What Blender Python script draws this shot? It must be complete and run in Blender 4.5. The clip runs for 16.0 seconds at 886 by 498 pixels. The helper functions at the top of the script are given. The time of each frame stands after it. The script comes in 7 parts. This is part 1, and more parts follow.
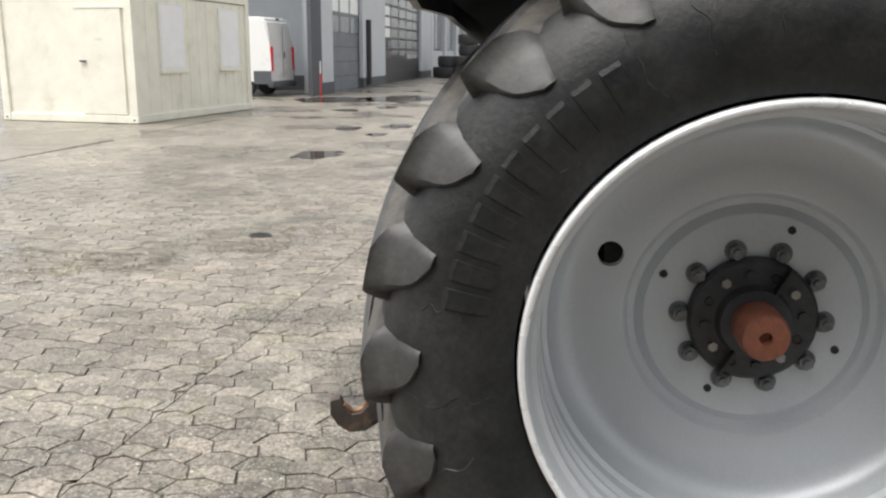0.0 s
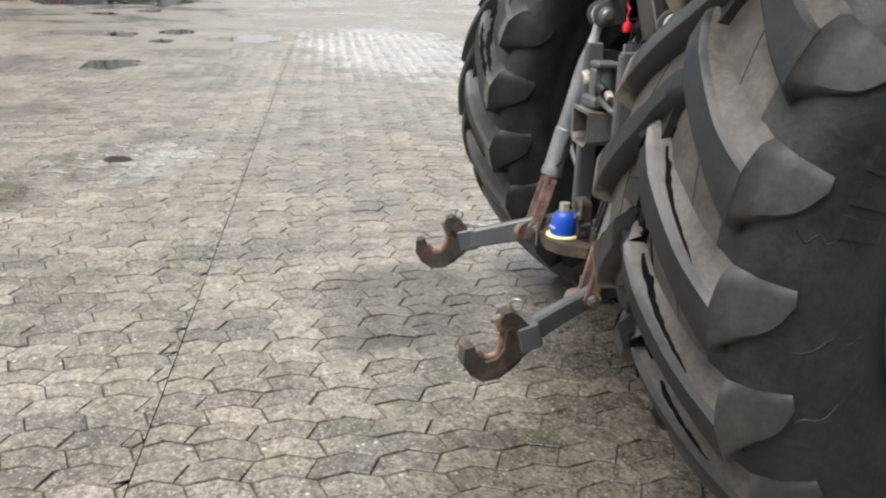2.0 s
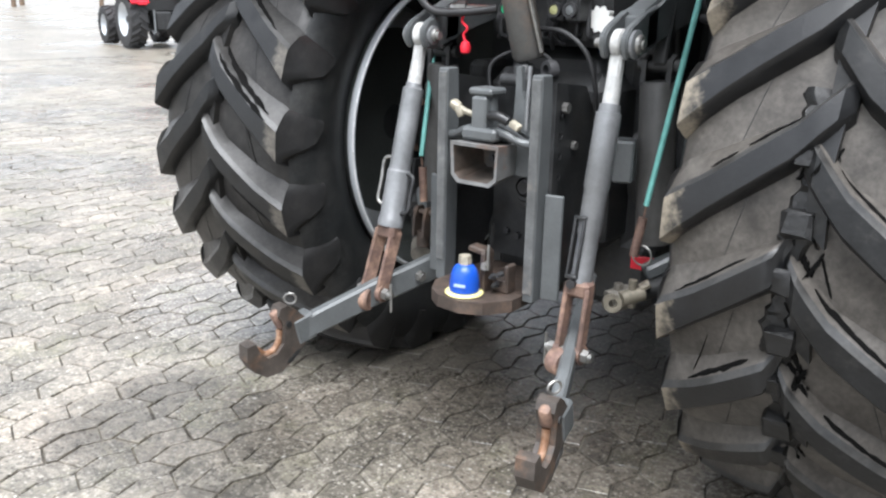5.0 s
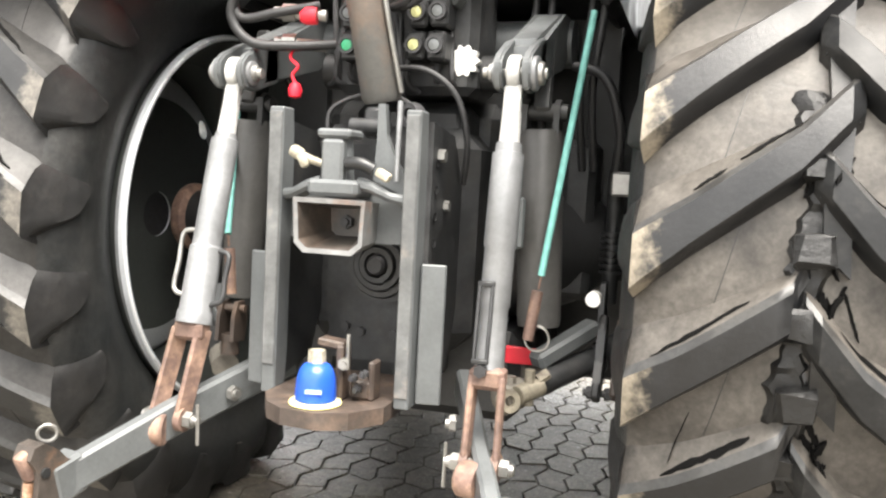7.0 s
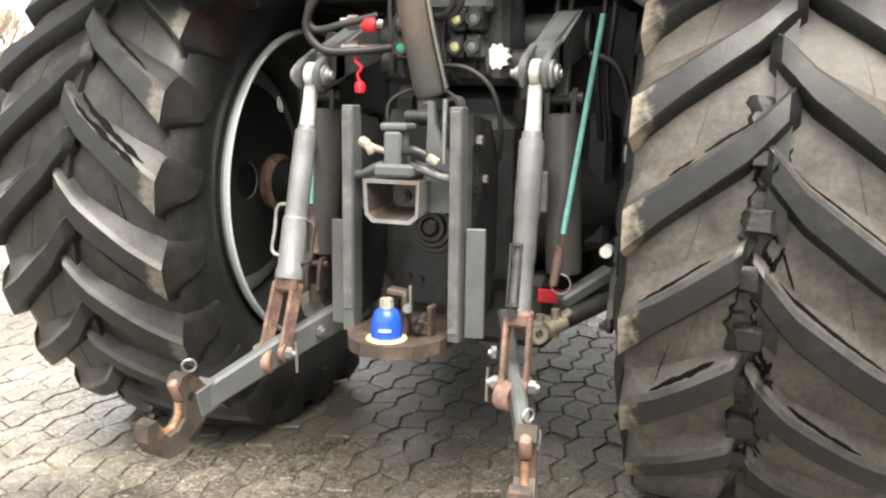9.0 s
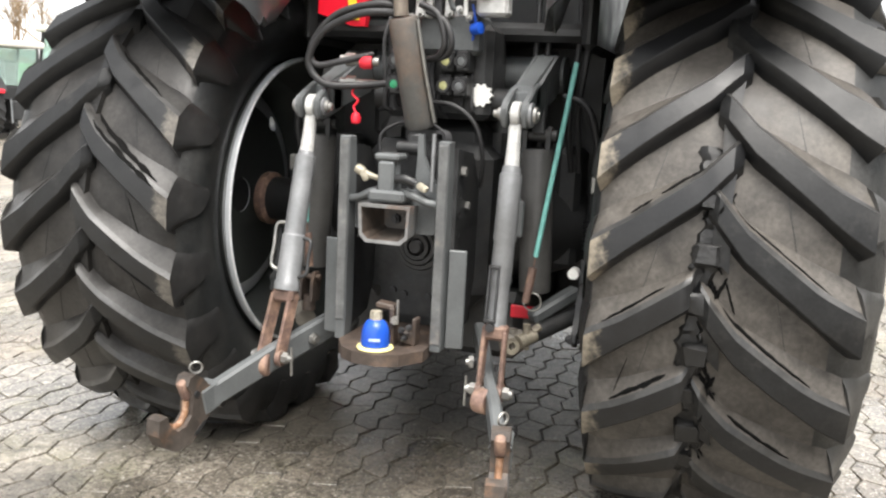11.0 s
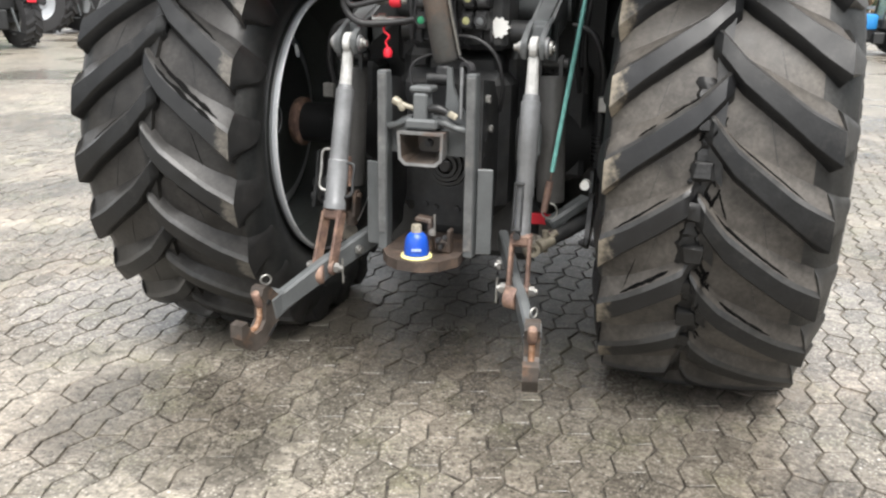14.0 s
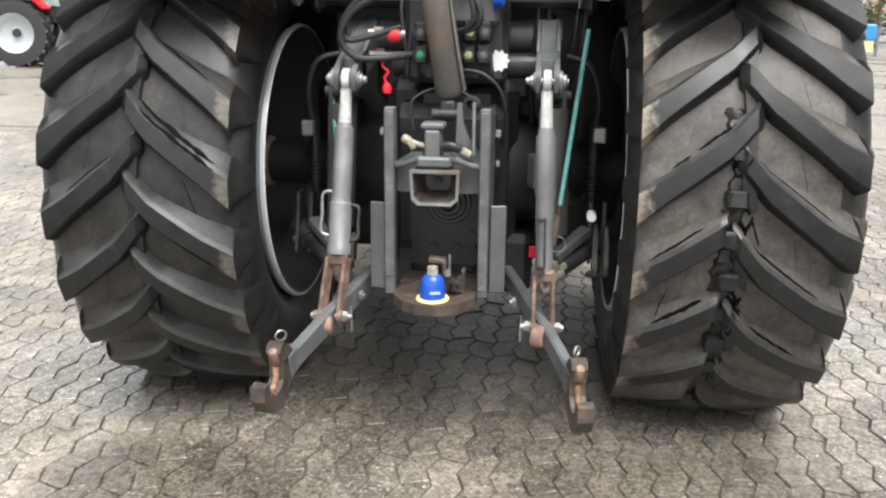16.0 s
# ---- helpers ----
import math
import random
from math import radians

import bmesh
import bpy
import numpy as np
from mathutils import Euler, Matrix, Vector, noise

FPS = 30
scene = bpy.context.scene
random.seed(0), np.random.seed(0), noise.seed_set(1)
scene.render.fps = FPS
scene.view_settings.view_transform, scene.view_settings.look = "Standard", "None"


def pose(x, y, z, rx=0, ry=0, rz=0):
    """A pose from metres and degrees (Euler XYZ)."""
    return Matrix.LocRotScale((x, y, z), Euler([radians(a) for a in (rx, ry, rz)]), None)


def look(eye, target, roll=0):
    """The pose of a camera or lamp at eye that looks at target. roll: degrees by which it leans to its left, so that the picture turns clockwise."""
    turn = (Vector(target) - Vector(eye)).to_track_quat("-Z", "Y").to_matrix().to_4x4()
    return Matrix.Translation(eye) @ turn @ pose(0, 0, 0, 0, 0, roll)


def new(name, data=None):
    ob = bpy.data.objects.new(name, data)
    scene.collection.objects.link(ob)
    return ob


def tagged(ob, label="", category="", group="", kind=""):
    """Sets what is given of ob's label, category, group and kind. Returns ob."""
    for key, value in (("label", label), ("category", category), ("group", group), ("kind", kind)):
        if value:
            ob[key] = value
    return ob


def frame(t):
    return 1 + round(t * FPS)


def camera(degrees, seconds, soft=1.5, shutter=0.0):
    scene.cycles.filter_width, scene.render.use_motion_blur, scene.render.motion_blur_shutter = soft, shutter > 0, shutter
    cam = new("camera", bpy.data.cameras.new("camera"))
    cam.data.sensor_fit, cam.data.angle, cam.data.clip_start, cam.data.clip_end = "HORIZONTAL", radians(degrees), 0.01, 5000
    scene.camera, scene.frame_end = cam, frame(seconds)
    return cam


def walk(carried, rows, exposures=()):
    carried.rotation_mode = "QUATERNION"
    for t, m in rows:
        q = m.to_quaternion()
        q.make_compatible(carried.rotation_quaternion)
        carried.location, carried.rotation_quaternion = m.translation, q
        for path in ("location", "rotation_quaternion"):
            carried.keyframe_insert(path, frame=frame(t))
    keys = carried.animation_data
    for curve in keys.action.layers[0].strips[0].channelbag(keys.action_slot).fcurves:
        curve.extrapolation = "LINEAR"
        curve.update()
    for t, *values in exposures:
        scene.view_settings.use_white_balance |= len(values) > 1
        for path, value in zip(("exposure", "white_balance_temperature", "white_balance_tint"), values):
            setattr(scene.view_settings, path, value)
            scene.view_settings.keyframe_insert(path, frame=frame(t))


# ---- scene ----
cam = camera(55.2, 16.0, soft=2.3)
PATH = [
    (0, (2.975, -0.464, 1.461), (1.045, -0.733, 1.01), 0.5),
    (0.5, (2.979, -0.792, 1.459), (1.043, -0.885, 0.967), 0.8),
    (1, (2.8, -1.085, 1.392), (0.889, -1.123, 0.805), 0.7),
    (1.5, (2.637, -1.322, 1.405), (0.739, -1.243, 0.777), 1.3),
    (2, (2.604, -1.6, 1.387), (0.738, -1.274, 0.745), 2.0),
    (2.5, (2.476, -1.874, 1.392), (0.659, -1.41, 0.698), 1.8),
    (3, (2.127, -2.032, 1.347), (0.341, -1.468, 0.647), 1.3),
    (3.5, (1.954, -2.203, 1.351), (0.287, -1.32, 0.687), 1.9),
    (4, (1.824, -2.422, 1.372), (0.32, -1.284, 0.706), 1.6),
    (4.5, (1.57, -2.555, 1.337), (0.194, -1.269, 0.666), 1.6),
    (5, (1.363, -2.583, 1.352), (0.182, -1.075, 0.774), 1.1),
    (5.2, (1.283, -2.597, 1.347), (0.183, -1.019, 0.799), 0.1),
    (7.3, (0.719, -2.316, 0.997), (0.165, -0.401, 0.845), 3.3),
    (7.5, (0.73, -2.371, 1.071), (0.167, -0.466, 0.838), 2.6),
    (8, (0.801, -2.507, 1.115), (0.174, -0.627, 0.844), 1.7),
    (8.5, (0.904, -2.635, 1.147), (0.199, -0.798, 0.791), 0.5),
    (10.8, (0.928, -2.99, 1.256), (0.324, -1.117, 0.903), 3.0),
    (11, (0.935, -3.005, 1.264), (0.325, -1.131, 0.922), 2.9),
    (11.5, (1.003, -3.061, 1.315), (0.356, -1.197, 0.985), 2.8),
    (12, (1.081, -3.119, 1.406), (0.432, -1.255, 1.084), 3.8),
    (12.5, (1.175, -3.174, 1.461), (0.484, -1.328, 1.118), 3.2),
    (13, (1.166, -3.303, 1.479), (0.471, -1.477, 1.053), 0.4),
    (13.5, (1.087, -3.423, 1.481), (0.478, -1.603, 0.917), 1.4),
    (14, (0.895, -3.394, 1.42), (0.344, -1.564, 0.832), 1.0),
    (14.5, (0.743, -3.384, 1.448), (0.251, -1.523, 0.905), 0.8),
    (15, (0.574, -3.476, 1.443), (0.208, -1.582, 0.915), 0.9),
    (15.5, (0.429, -3.519, 1.453), (0.156, -1.615, 0.907), 0.9),
    (16, (0.338, -3.39, 1.441), (0.118, -1.474, 0.909), 0.6),
]
walk(cam, [(t, look(eye, target, roll)) for t, eye, target, roll in PATH],
     exposures=[(0, 1.67, 6570, 10), (1.0, 1.66, 6540, 10), (2.0, 1.62, 6440, 10), (3.5, 1.76, 6200, 10), (5.2, 2.39, 6050, 10), (7.3, 3.34, 6950, 10), (8.7, 2.89, 7050, 10), (10.8, 2.46, 6650, 10), (12.0, 2.37, 6600, 10), (13.0, 2.04, 6540, 10), (14.0, 2.14, 6510, 10), (16.0, 2.18, 6460, 10)])

# ---- sky and light: a bright overcast winter day ----
world = bpy.data.worlds.new("overcast_sky")
scene.world = world
world.use_nodes = True
wn, wl = world.node_tree.nodes, world.node_tree.links
sky = wn.new("ShaderNodeTexSky")
sky.sky_type, sky.sun_disc = "NISHITA", False
sky.sun_elevation, sky.sun_rotation = radians(66), radians(148)
sky.air_density, sky.dust_density, sky.ozone_density = 1.0, 1.5, 1.0
soften = wn.new("ShaderNodeHueSaturation")
soften.inputs["Saturation"].default_value = 0.12
wl.new(sky.outputs["Color"], soften.inputs["Color"])
wl.new(soften.outputs["Color"], wn["Background"].inputs["Color"])
wn["Background"].inputs["Strength"].default_value = 0.074
sun = new("sun", bpy.data.lights.new("sun", "SUN"))
sun.data.energy, sun.data.angle, sun.data.color = 1.5, radians(46), (1.0, 0.97, 0.93)
sun.matrix_world = look((0, 0, 0), (-0.24, 0.38, -1.0))


# ---- materials ----
def material(name, color, rough=0.6, metal=0.0, vary=0.25, scale=8.0, bump=0.2, fine=60.0, second=None, cover=0.5, sharp=0.1,
             stain_scale=4.0, spec=0.5, coat=0.0, reach=None, even=False):
    """A surface with broad stains, fine grain and relief; second: a colour that covers part of it in patches; reach: it grows from nothing to all between two distances from the tread's middle."""
    m = bpy.data.materials.new(name)
    m.use_nodes = True
    n, l = m.node_tree.nodes, m.node_tree.links
    b = n["Principled BSDF"]
    b.inputs["Metallic"].default_value = metal
    b.inputs["Specular IOR Level"].default_value = spec
    b.inputs["Coat Weight"].default_value = coat
    tc = n.new("ShaderNodeTexCoord")

    def tex(size, detail=5.0, rough_=0.6):
        t = n.new("ShaderNodeTexNoise")
        t.inputs["Scale"].default_value, t.inputs["Detail"].default_value, t.inputs["Roughness"].default_value = size, detail, rough_
        l.new(tc.outputs["Object"], t.inputs["Vector"])
        return t

    def ramp(src, lo, hi, a, c):
        r = n.new("ShaderNodeMapRange")
        r.inputs["From Min"].default_value, r.inputs["From Max"].default_value = lo, hi
        r.inputs["To Min"].default_value, r.inputs["To Max"].default_value = a, c
        l.new(src, r.inputs["Value"])
        return r.outputs["Result"]

    def mix(kind, fac, a, c):
        x = n.new("ShaderNodeMix")
        x.data_type, x.blend_type = "RGBA", kind
        for sock, v in ((x.inputs[0], fac), (x.inputs[6], a), (x.inputs[7], c)):
            if hasattr(v, "is_linked"):
                l.new(v, sock)
            else:
                sock.default_value = v
        return x.outputs[2]

    broad, grain = tex(scale), tex(fine, 6.0, 0.7)
    lo, hi = (0.0, 1.0) if even else (0.3, 0.7)
    lit = ramp(broad.outputs["Fac"], lo, hi, 1 - vary, 1 + vary)
    lit2 = ramp(grain.outputs["Fac"], 0.3, 0.7, 1 - vary * 0.6, 1 + vary * 0.6)
    mul = n.new("ShaderNodeMath")
    mul.operation = "MULTIPLY"
    l.new(lit, mul.inputs[0]), l.new(lit2, mul.inputs[1])
    c = mix("MULTIPLY", 1.0, (*color, 1), mul.outputs[0])
    if second:
        patch = tex(stain_scale, 8.0, 0.7)
        fac = ramp(patch.outputs["Fac"], 1 - cover - sharp, 1 - cover + sharp, 0.0, 1.0)
        if reach:
            apart = n.new("ShaderNodeSeparateXYZ")
            l.new(tc.outputs["Object"], apart.inputs[0])
            size = n.new("ShaderNodeMath")
            size.operation = "ABSOLUTE"
            l.new(apart.outputs["X"], size.inputs[0])
            both = n.new("ShaderNodeMath")
            both.operation = "ADD"
            l.new(patch.outputs["Fac"], both.inputs[0]), l.new(ramp(size.outputs[0], reach[0], reach[1], -0.5, 0.35), both.inputs[1])
            fac = ramp(both.outputs[0], 1 - cover - sharp, 1 - cover + sharp, 0.0, 1.0)
        c = mix("MIX", fac, c, mix("MULTIPLY", 1.0, (*second, 1), mul.outputs[0]))
    l.new(c, b.inputs["Base Color"])
    l.new(ramp(broad.outputs["Fac"], lo, hi, max(rough - 0.12, 0.02), min(rough + 0.12, 1.0)), b.inputs["Roughness"])
    bp = n.new("ShaderNodeBump")
    bp.inputs["Strength"].default_value, bp.inputs["Distance"].default_value = bump, 0.004
    l.new(grain.outputs["Fac"], bp.inputs["Height"])
    l.new(bp.outputs["Normal"], b.inputs["Normal"])
    return m


RUBBER = material("black_tyre_rubber", (0.0135, 0.0150, 0.0155), 0.46, vary=0.5, scale=5, bump=0.5, fine=70, spec=0.32,
                  second=(0.042, 0.041, 0.039), cover=0.44, sharp=0.14, stain_scale=3)
TREAD_DUST = material("dusty_tread_rubber", (0.078, 0.071, 0.063), 0.46, vary=0.5, scale=6, bump=0.25, fine=70, spec=0.35,
                      second=(0.022, 0.021, 0.020), cover=0.36, sharp=0.14, stain_scale=5)
# Tread rubber of the left tyre, darker than the right one.
TREAD_DARK = material("dark_tread_rubber", (0.038, 0.036, 0.034), 0.44, vary=0.5, scale=6, bump=0.25, fine=70, spec=0.35,
                      second=(0.014, 0.014, 0.0138), cover=0.46, sharp=0.14, stain_scale=5)
LUG_RUBBER = material("worn_lug_rubber", (0.012, 0.0125, 0.013), 0.42, vary=0.5, scale=7, bump=0.15, fine=90, spec=0.32,
                      second=(0.052, 0.050, 0.047), cover=0.34, sharp=0.12, stain_scale=6)
LUG_FLANK = material("scuffed_lug_flank", (0.034, 0.032, 0.030), 0.48, vary=0.45, scale=8, bump=0.4, fine=90, spec=0.35,
                     second=(0.013, 0.013, 0.0125), cover=0.48, sharp=0.12, stain_scale=8)
LUG_EDGE = material("pale_worn_lug_edge", (0.042, 0.041, 0.039), 0.4, vary=0.4, scale=14, bump=0.2, fine=100,
                    second=(0.030, 0.031, 0.032), cover=0.48, sharp=0.12, stain_scale=16)
LUG_OUTER = material("silver_grey_scuffed_lug_end", (0.036, 0.036, 0.035), 0.52, vary=0.35, scale=9, bump=0.2, fine=100,
                     second=(0.080, 0.077, 0.072), cover=0.38, sharp=0.2, stain_scale=8)
# Scuffed lug ends on the wheel's inner side, darkened: shade put into the rubber.
LUG_PAD_SHADE = material("grey_scuffed_lug_end", (0.013, 0.013, 0.013), 0.45, vary=0.35, scale=9, bump=0.25, fine=100,
                   second=(0.036, 0.034, 0.032), cover=0.36, sharp=0.18, stain_scale=10)
LUG_MUD = material("dried_mud_on_rubber", (0.011, 0.0115, 0.0125), 0.42, vary=0.4, scale=12, bump=0.2, fine=110,
                   second=(0.23, 0.20, 0.155), cover=0.42, sharp=0.12, stain_scale=18, reach=(0.22, 0.31))
LUG_TRACE = material("faint_mud_on_rubber", (0.009, 0.0095, 0.010), 0.42, vary=0.4, scale=12, bump=0.18, fine=110,
                     second=(0.11, 0.10, 0.085), cover=0.20, sharp=0.12, stain_scale=20, reach=(0.21, 0.28))
FAR_RUBBER = material("far_tyre_rubber", (0.03, 0.03, 0.031), 0.7)
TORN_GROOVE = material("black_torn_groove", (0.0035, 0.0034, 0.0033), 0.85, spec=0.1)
RIM_PAINT = material("silver_rim_paint", (0.50, 0.525, 0.545), 0.34, metal=0.15, vary=0.10, scale=3, bump=0.04, fine=150, even=True)
RIM_EDGE = material("bright_rim_edge", (0.78, 0.79, 0.80), 0.3, metal=0.2, vary=0.08, scale=8, bump=0.05)
# Darker back of the rim: shade inside the wheel put into the colour.
RIM_BACK_SHADE = material("shaded_rim_back", (0.075, 0.082, 0.078), 0.55, metal=0.2, vary=0.15, scale=5, bump=0.1)
CAST = material("dark_cast_hub", (0.042, 0.042, 0.044), 0.55, metal=0.3, vary=0.3, scale=14, bump=0.3)
NUT_STEEL = material("dull_grey_nut", (0.15, 0.155, 0.16), 0.42, metal=0.4, vary=0.35, scale=30, bump=0.2)
STEEL = material("bare_zinc_steel", (0.31, 0.305, 0.29), 0.42, metal=0.85, vary=0.2, scale=20, bump=0.1)
SHAFT_RUST = material("rusty_axle_end", (0.19, 0.068, 0.040), 0.55, metal=0.2, vary=0.3, scale=18, bump=0.2)
GREY_PAINT = material("grey_implement_paint", (0.105, 0.112, 0.114), 0.42, metal=0.1, vary=0.18, scale=9, bump=0.12, fine=120,
                      second=(0.17, 0.12, 0.09), cover=0.18, sharp=0.06, stain_scale=14)
ROD_PAINT = material("silver_grey_rod", (0.20, 0.205, 0.21), 0.42, metal=0.3, vary=0.2, scale=10, bump=0.1,
                     second=(0.20, 0.16, 0.13), cover=0.2, sharp=0.08, stain_scale=16)
WHITE_METAL = material("white_worn_clevis", (0.46, 0.46, 0.445), 0.45, metal=0.1, vary=0.25, scale=20, bump=0.1)
CYLINDER_PAINT = material("dark_grey_cylinder_paint", (0.072, 0.070, 0.067), 0.45, vary=0.2, scale=9, bump=0.12)
BLACK_PAINT = material("black_machine_paint", (0.016, 0.0165, 0.017), 0.45, vary=0.3, scale=9, bump=0.15)
DARK_IRON = material("dark_greasy_iron", (0.030, 0.031, 0.032), 0.5, metal=0.2, vary=0.4, scale=12, bump=0.25,
                     second=(0.045, 0.042, 0.038), cover=0.35, sharp=0.15, stain_scale=9)
HOOK_IRON = material("brown_worn_hook_iron", (0.056, 0.046, 0.039), 0.6, vary=0.4, scale=16, bump=0.4,
                     second=(0.17, 0.095, 0.055), cover=0.36, sharp=0.12, stain_scale=14)
RUST = material("rusty_steel", (0.135, 0.085, 0.068), 0.65, vary=0.45, scale=16, bump=0.45,
                second=(0.29, 0.185, 0.13), cover=0.43, sharp=0.12, stain_scale=18)
DARK_RUST = material("brown_rusted_plate", (0.052, 0.039, 0.032), 0.55, vary=0.35, scale=14, bump=0.35,
                     second=(0.115, 0.078, 0.056), cover=0.4, sharp=0.1, stain_scale=12)
BLUE_PLASTIC = material("blue_plastic", (0.012, 0.075, 0.45), 0.35, vary=0.08, scale=12, bump=0.04)
PLUG_YELLOW = material("dull_yellow_green_plug", (0.42, 0.42, 0.20), 0.5, vary=0.2, scale=30)
WORN_EDGE = material("worn_beige_steel_edge", (0.105, 0.108, 0.108), 0.5, metal=0.1, vary=0.35, scale=14, bump=0.25,
                     second=(0.22, 0.18, 0.15), cover=0.34, sharp=0.1, stain_scale=7)
YELLOW_PLASTIC = material("pale_yellow_plastic", (0.75, 0.68, 0.30), 0.5, vary=0.1)
RED_PLASTIC = material("red_plastic", (0.70, 0.02, 0.04), 0.4, vary=0.08)
RED_PAINT = material("red_body_paint", (0.55, 0.006, 0.020), 0.38, vary=0.06, scale=3, bump=0.03, spec=0.25, even=True)
YELLOW_PAINT = material("yellow_decal", (0.75, 0.50, 0.02), 0.45, vary=0.1)
GREEN_PLASTIC = material("green_plastic", (0.02, 0.32, 0.14), 0.4, vary=0.1)
TURQUOISE = material("turquoise_hose", (0.16, 0.42, 0.38), 0.5, vary=0.15, scale=30)
WHITE_PLASTIC = material("white_plastic", (0.80, 0.80, 0.77), 0.4, vary=0.06)
HOSE = material("black_hose", (0.02, 0.02, 0.021), 0.5, vary=0.25, scale=30, bump=0.25, fine=300)
FENDER_PLASTIC = material("black_fender_plastic", (0.035, 0.037, 0.039), 0.38, vary=0.2, scale=6, bump=0.15)
CREAM = material("cream_cabin_paint", (0.83, 0.81, 0.70), 0.5, vary=0.07, scale=2, bump=0.08, fine=40,
                 second=(0.60, 0.57, 0.44), cover=0.3, sharp=0.15, stain_scale=1.6)
WALL_PAINT = material("pale_grey_wall", (0.56, 0.59, 0.62), 0.7, vary=0.08, scale=0.8, bump=0.1, fine=20)
GREY_DOOR = material("slate_grey_door", (0.13, 0.15, 0.17), 0.5, vary=0.1, scale=1.5)
PLINTH = material("dark_grey_plinth", (0.09, 0.095, 0.105), 0.7, vary=0.15, scale=2)
VAN_WHITE = material("white_van_paint", (0.80, 0.80, 0.79), 0.3, vary=0.03, scale=2, bump=0.02, coat=0.3, even=True)
GREEN_PAINT = material("green_tractor_paint", (0.05, 0.32, 0.05), 0.3, vary=0.08, scale=4, bump=0.03)
BLUE_PAINT = material("blue_machine_paint", (0.02, 0.22, 0.55), 0.35, vary=0.08, scale=4, bump=0.03)
LIME = material("lime_yellow_paint", (0.55, 0.62, 0.03), 0.4, vary=0.1, scale=4)


def glass(name, tint, rough=0.03):
    m = bpy.data.materials.new(name)
    m.use_nodes = True
    b = m.node_tree.nodes["Principled BSDF"]
    b.inputs["Base Color"].default_value = (*tint, 1)
    b.inputs["Roughness"].default_value = rough
    b.inputs["Transmission Weight"].default_value = 0.75
    b.inputs["IOR"].default_value = 1.2
    return m


CAB_GLASS = glass("green_tinted_cab_glass", (0.66, 0.82, 0.76))
WINDOW_GLASS = glass("window_glass", (0.6, 0.66, 0.7))


# ---- mesh helpers ----
def part(name, bm, mat, parent=None, label="", smooth=0.0):
    bmesh.ops.recalc_face_normals(bm, faces=bm.faces[:])
    me = bpy.data.meshes.new(name)
    bm.to_mesh(me)
    bm.free()
    for m in mat if isinstance(mat, (list, tuple)) else (mat,):
        me.materials.append(m)
    if smooth:
        me.shade_smooth()
        me.set_sharp_from_angle(angle=radians(smooth))
    ob = new(name, me)
    ob.parent = parent
    return tagged(ob, label)


def thing(name, at, label, category, group="", kind="", turn=0.0):
    ob = new(name)
    ob.empty_display_size = 0.1
    ob.matrix_world = pose(*at, 0, 0, turn)
    return tagged(ob, label, category, group, kind)


def box(bm, size, at=(0, 0, 0), rot=None, bevel=0.0, seg=1):
    got = bmesh.ops.create_cube(bm, size=1.0)["verts"]
    bmesh.ops.scale(bm, vec=size, verts=got)
    if bevel:
        edges = list({e for v in got for e in v.link_edges})
        got = list({v for f in bmesh.ops.bevel(bm, geom=edges, offset=bevel, segments=seg, affect="EDGES", profile=0.5)["faces"] for v in f.verts} | {v for v in got if v.is_valid})
    m = Matrix.Translation(at) @ (rot.to_4x4() if rot is not None else Matrix.Identity(4))
    bmesh.ops.transform(bm, matrix=m, verts=got)
    return bm


def aim(p0, p1, up=(0, 0, 1)):
    """A turn whose z runs from p0 to p1."""
    z = (Vector(p1) - Vector(p0)).normalized()
    x = Vector(up).cross(z)
    x = Vector((1, 0, 0)) if x.length < 1e-4 else x.normalized()
    return Matrix((x, z.cross(x), z)).transposed()


def beam(bm, p0, p1, w, h, bevel=0.004, up=(0, 0, 1)):
    """A bar from p0 to p1: w across (level), h the other way."""
    mid, far = (Vector(p0) + Vector(p1)) / 2, (Vector(p1) - Vector(p0)).length
    return box(bm, (w, h, far), mid, aim(p0, p1, up), bevel)


def cyl(bm, p0, p1, r, r2=None, seg=20, cap=True):
    p0, p1 = Vector(p0), Vector(p1)
    m = Matrix.Translation((p0 + p1) / 2) @ aim(p0, p1).to_4x4()
    bmesh.ops.create_cone(bm, cap_ends=cap, segments=seg, radius1=r, radius2=r if r2 is None else r2, depth=(p1 - p0).length, matrix=m)
    return bm


def ring(bm, at, axis, r_out, r_in, thick, seg=24):
    at, axis = Vector(at), Vector(axis).normalized()
    prof = [(r_in, -thick / 2), (r_out, -thick / 2), (r_out, thick / 2), (r_in, thick / 2)]
    return lathe(bm, prof, at, axis, seg, True)


def lathe(bm, prof, at=(0, 0, 0), axis=(1, 0, 0), seg=48, closed=False):
    """prof: (radius, along the axis)."""
    turn = aim((0, 0, 0), axis)
    rows = []
    for k in range(seg):
        a = 2 * math.pi * k / seg
        rows.append([bm.verts.new(Vector(at) + turn @ Vector((r * math.cos(a), r * math.sin(a), h))) for r, h in prof])
    last = len(prof) if closed else len(prof) - 1
    for k in range(seg):
        a, b = rows[k], rows[(k + 1) % seg]
        for i in range(last):
            j = (i + 1) % len(prof)
            bm.faces.new((a[i], a[j], b[j], b[i]))
    return bm


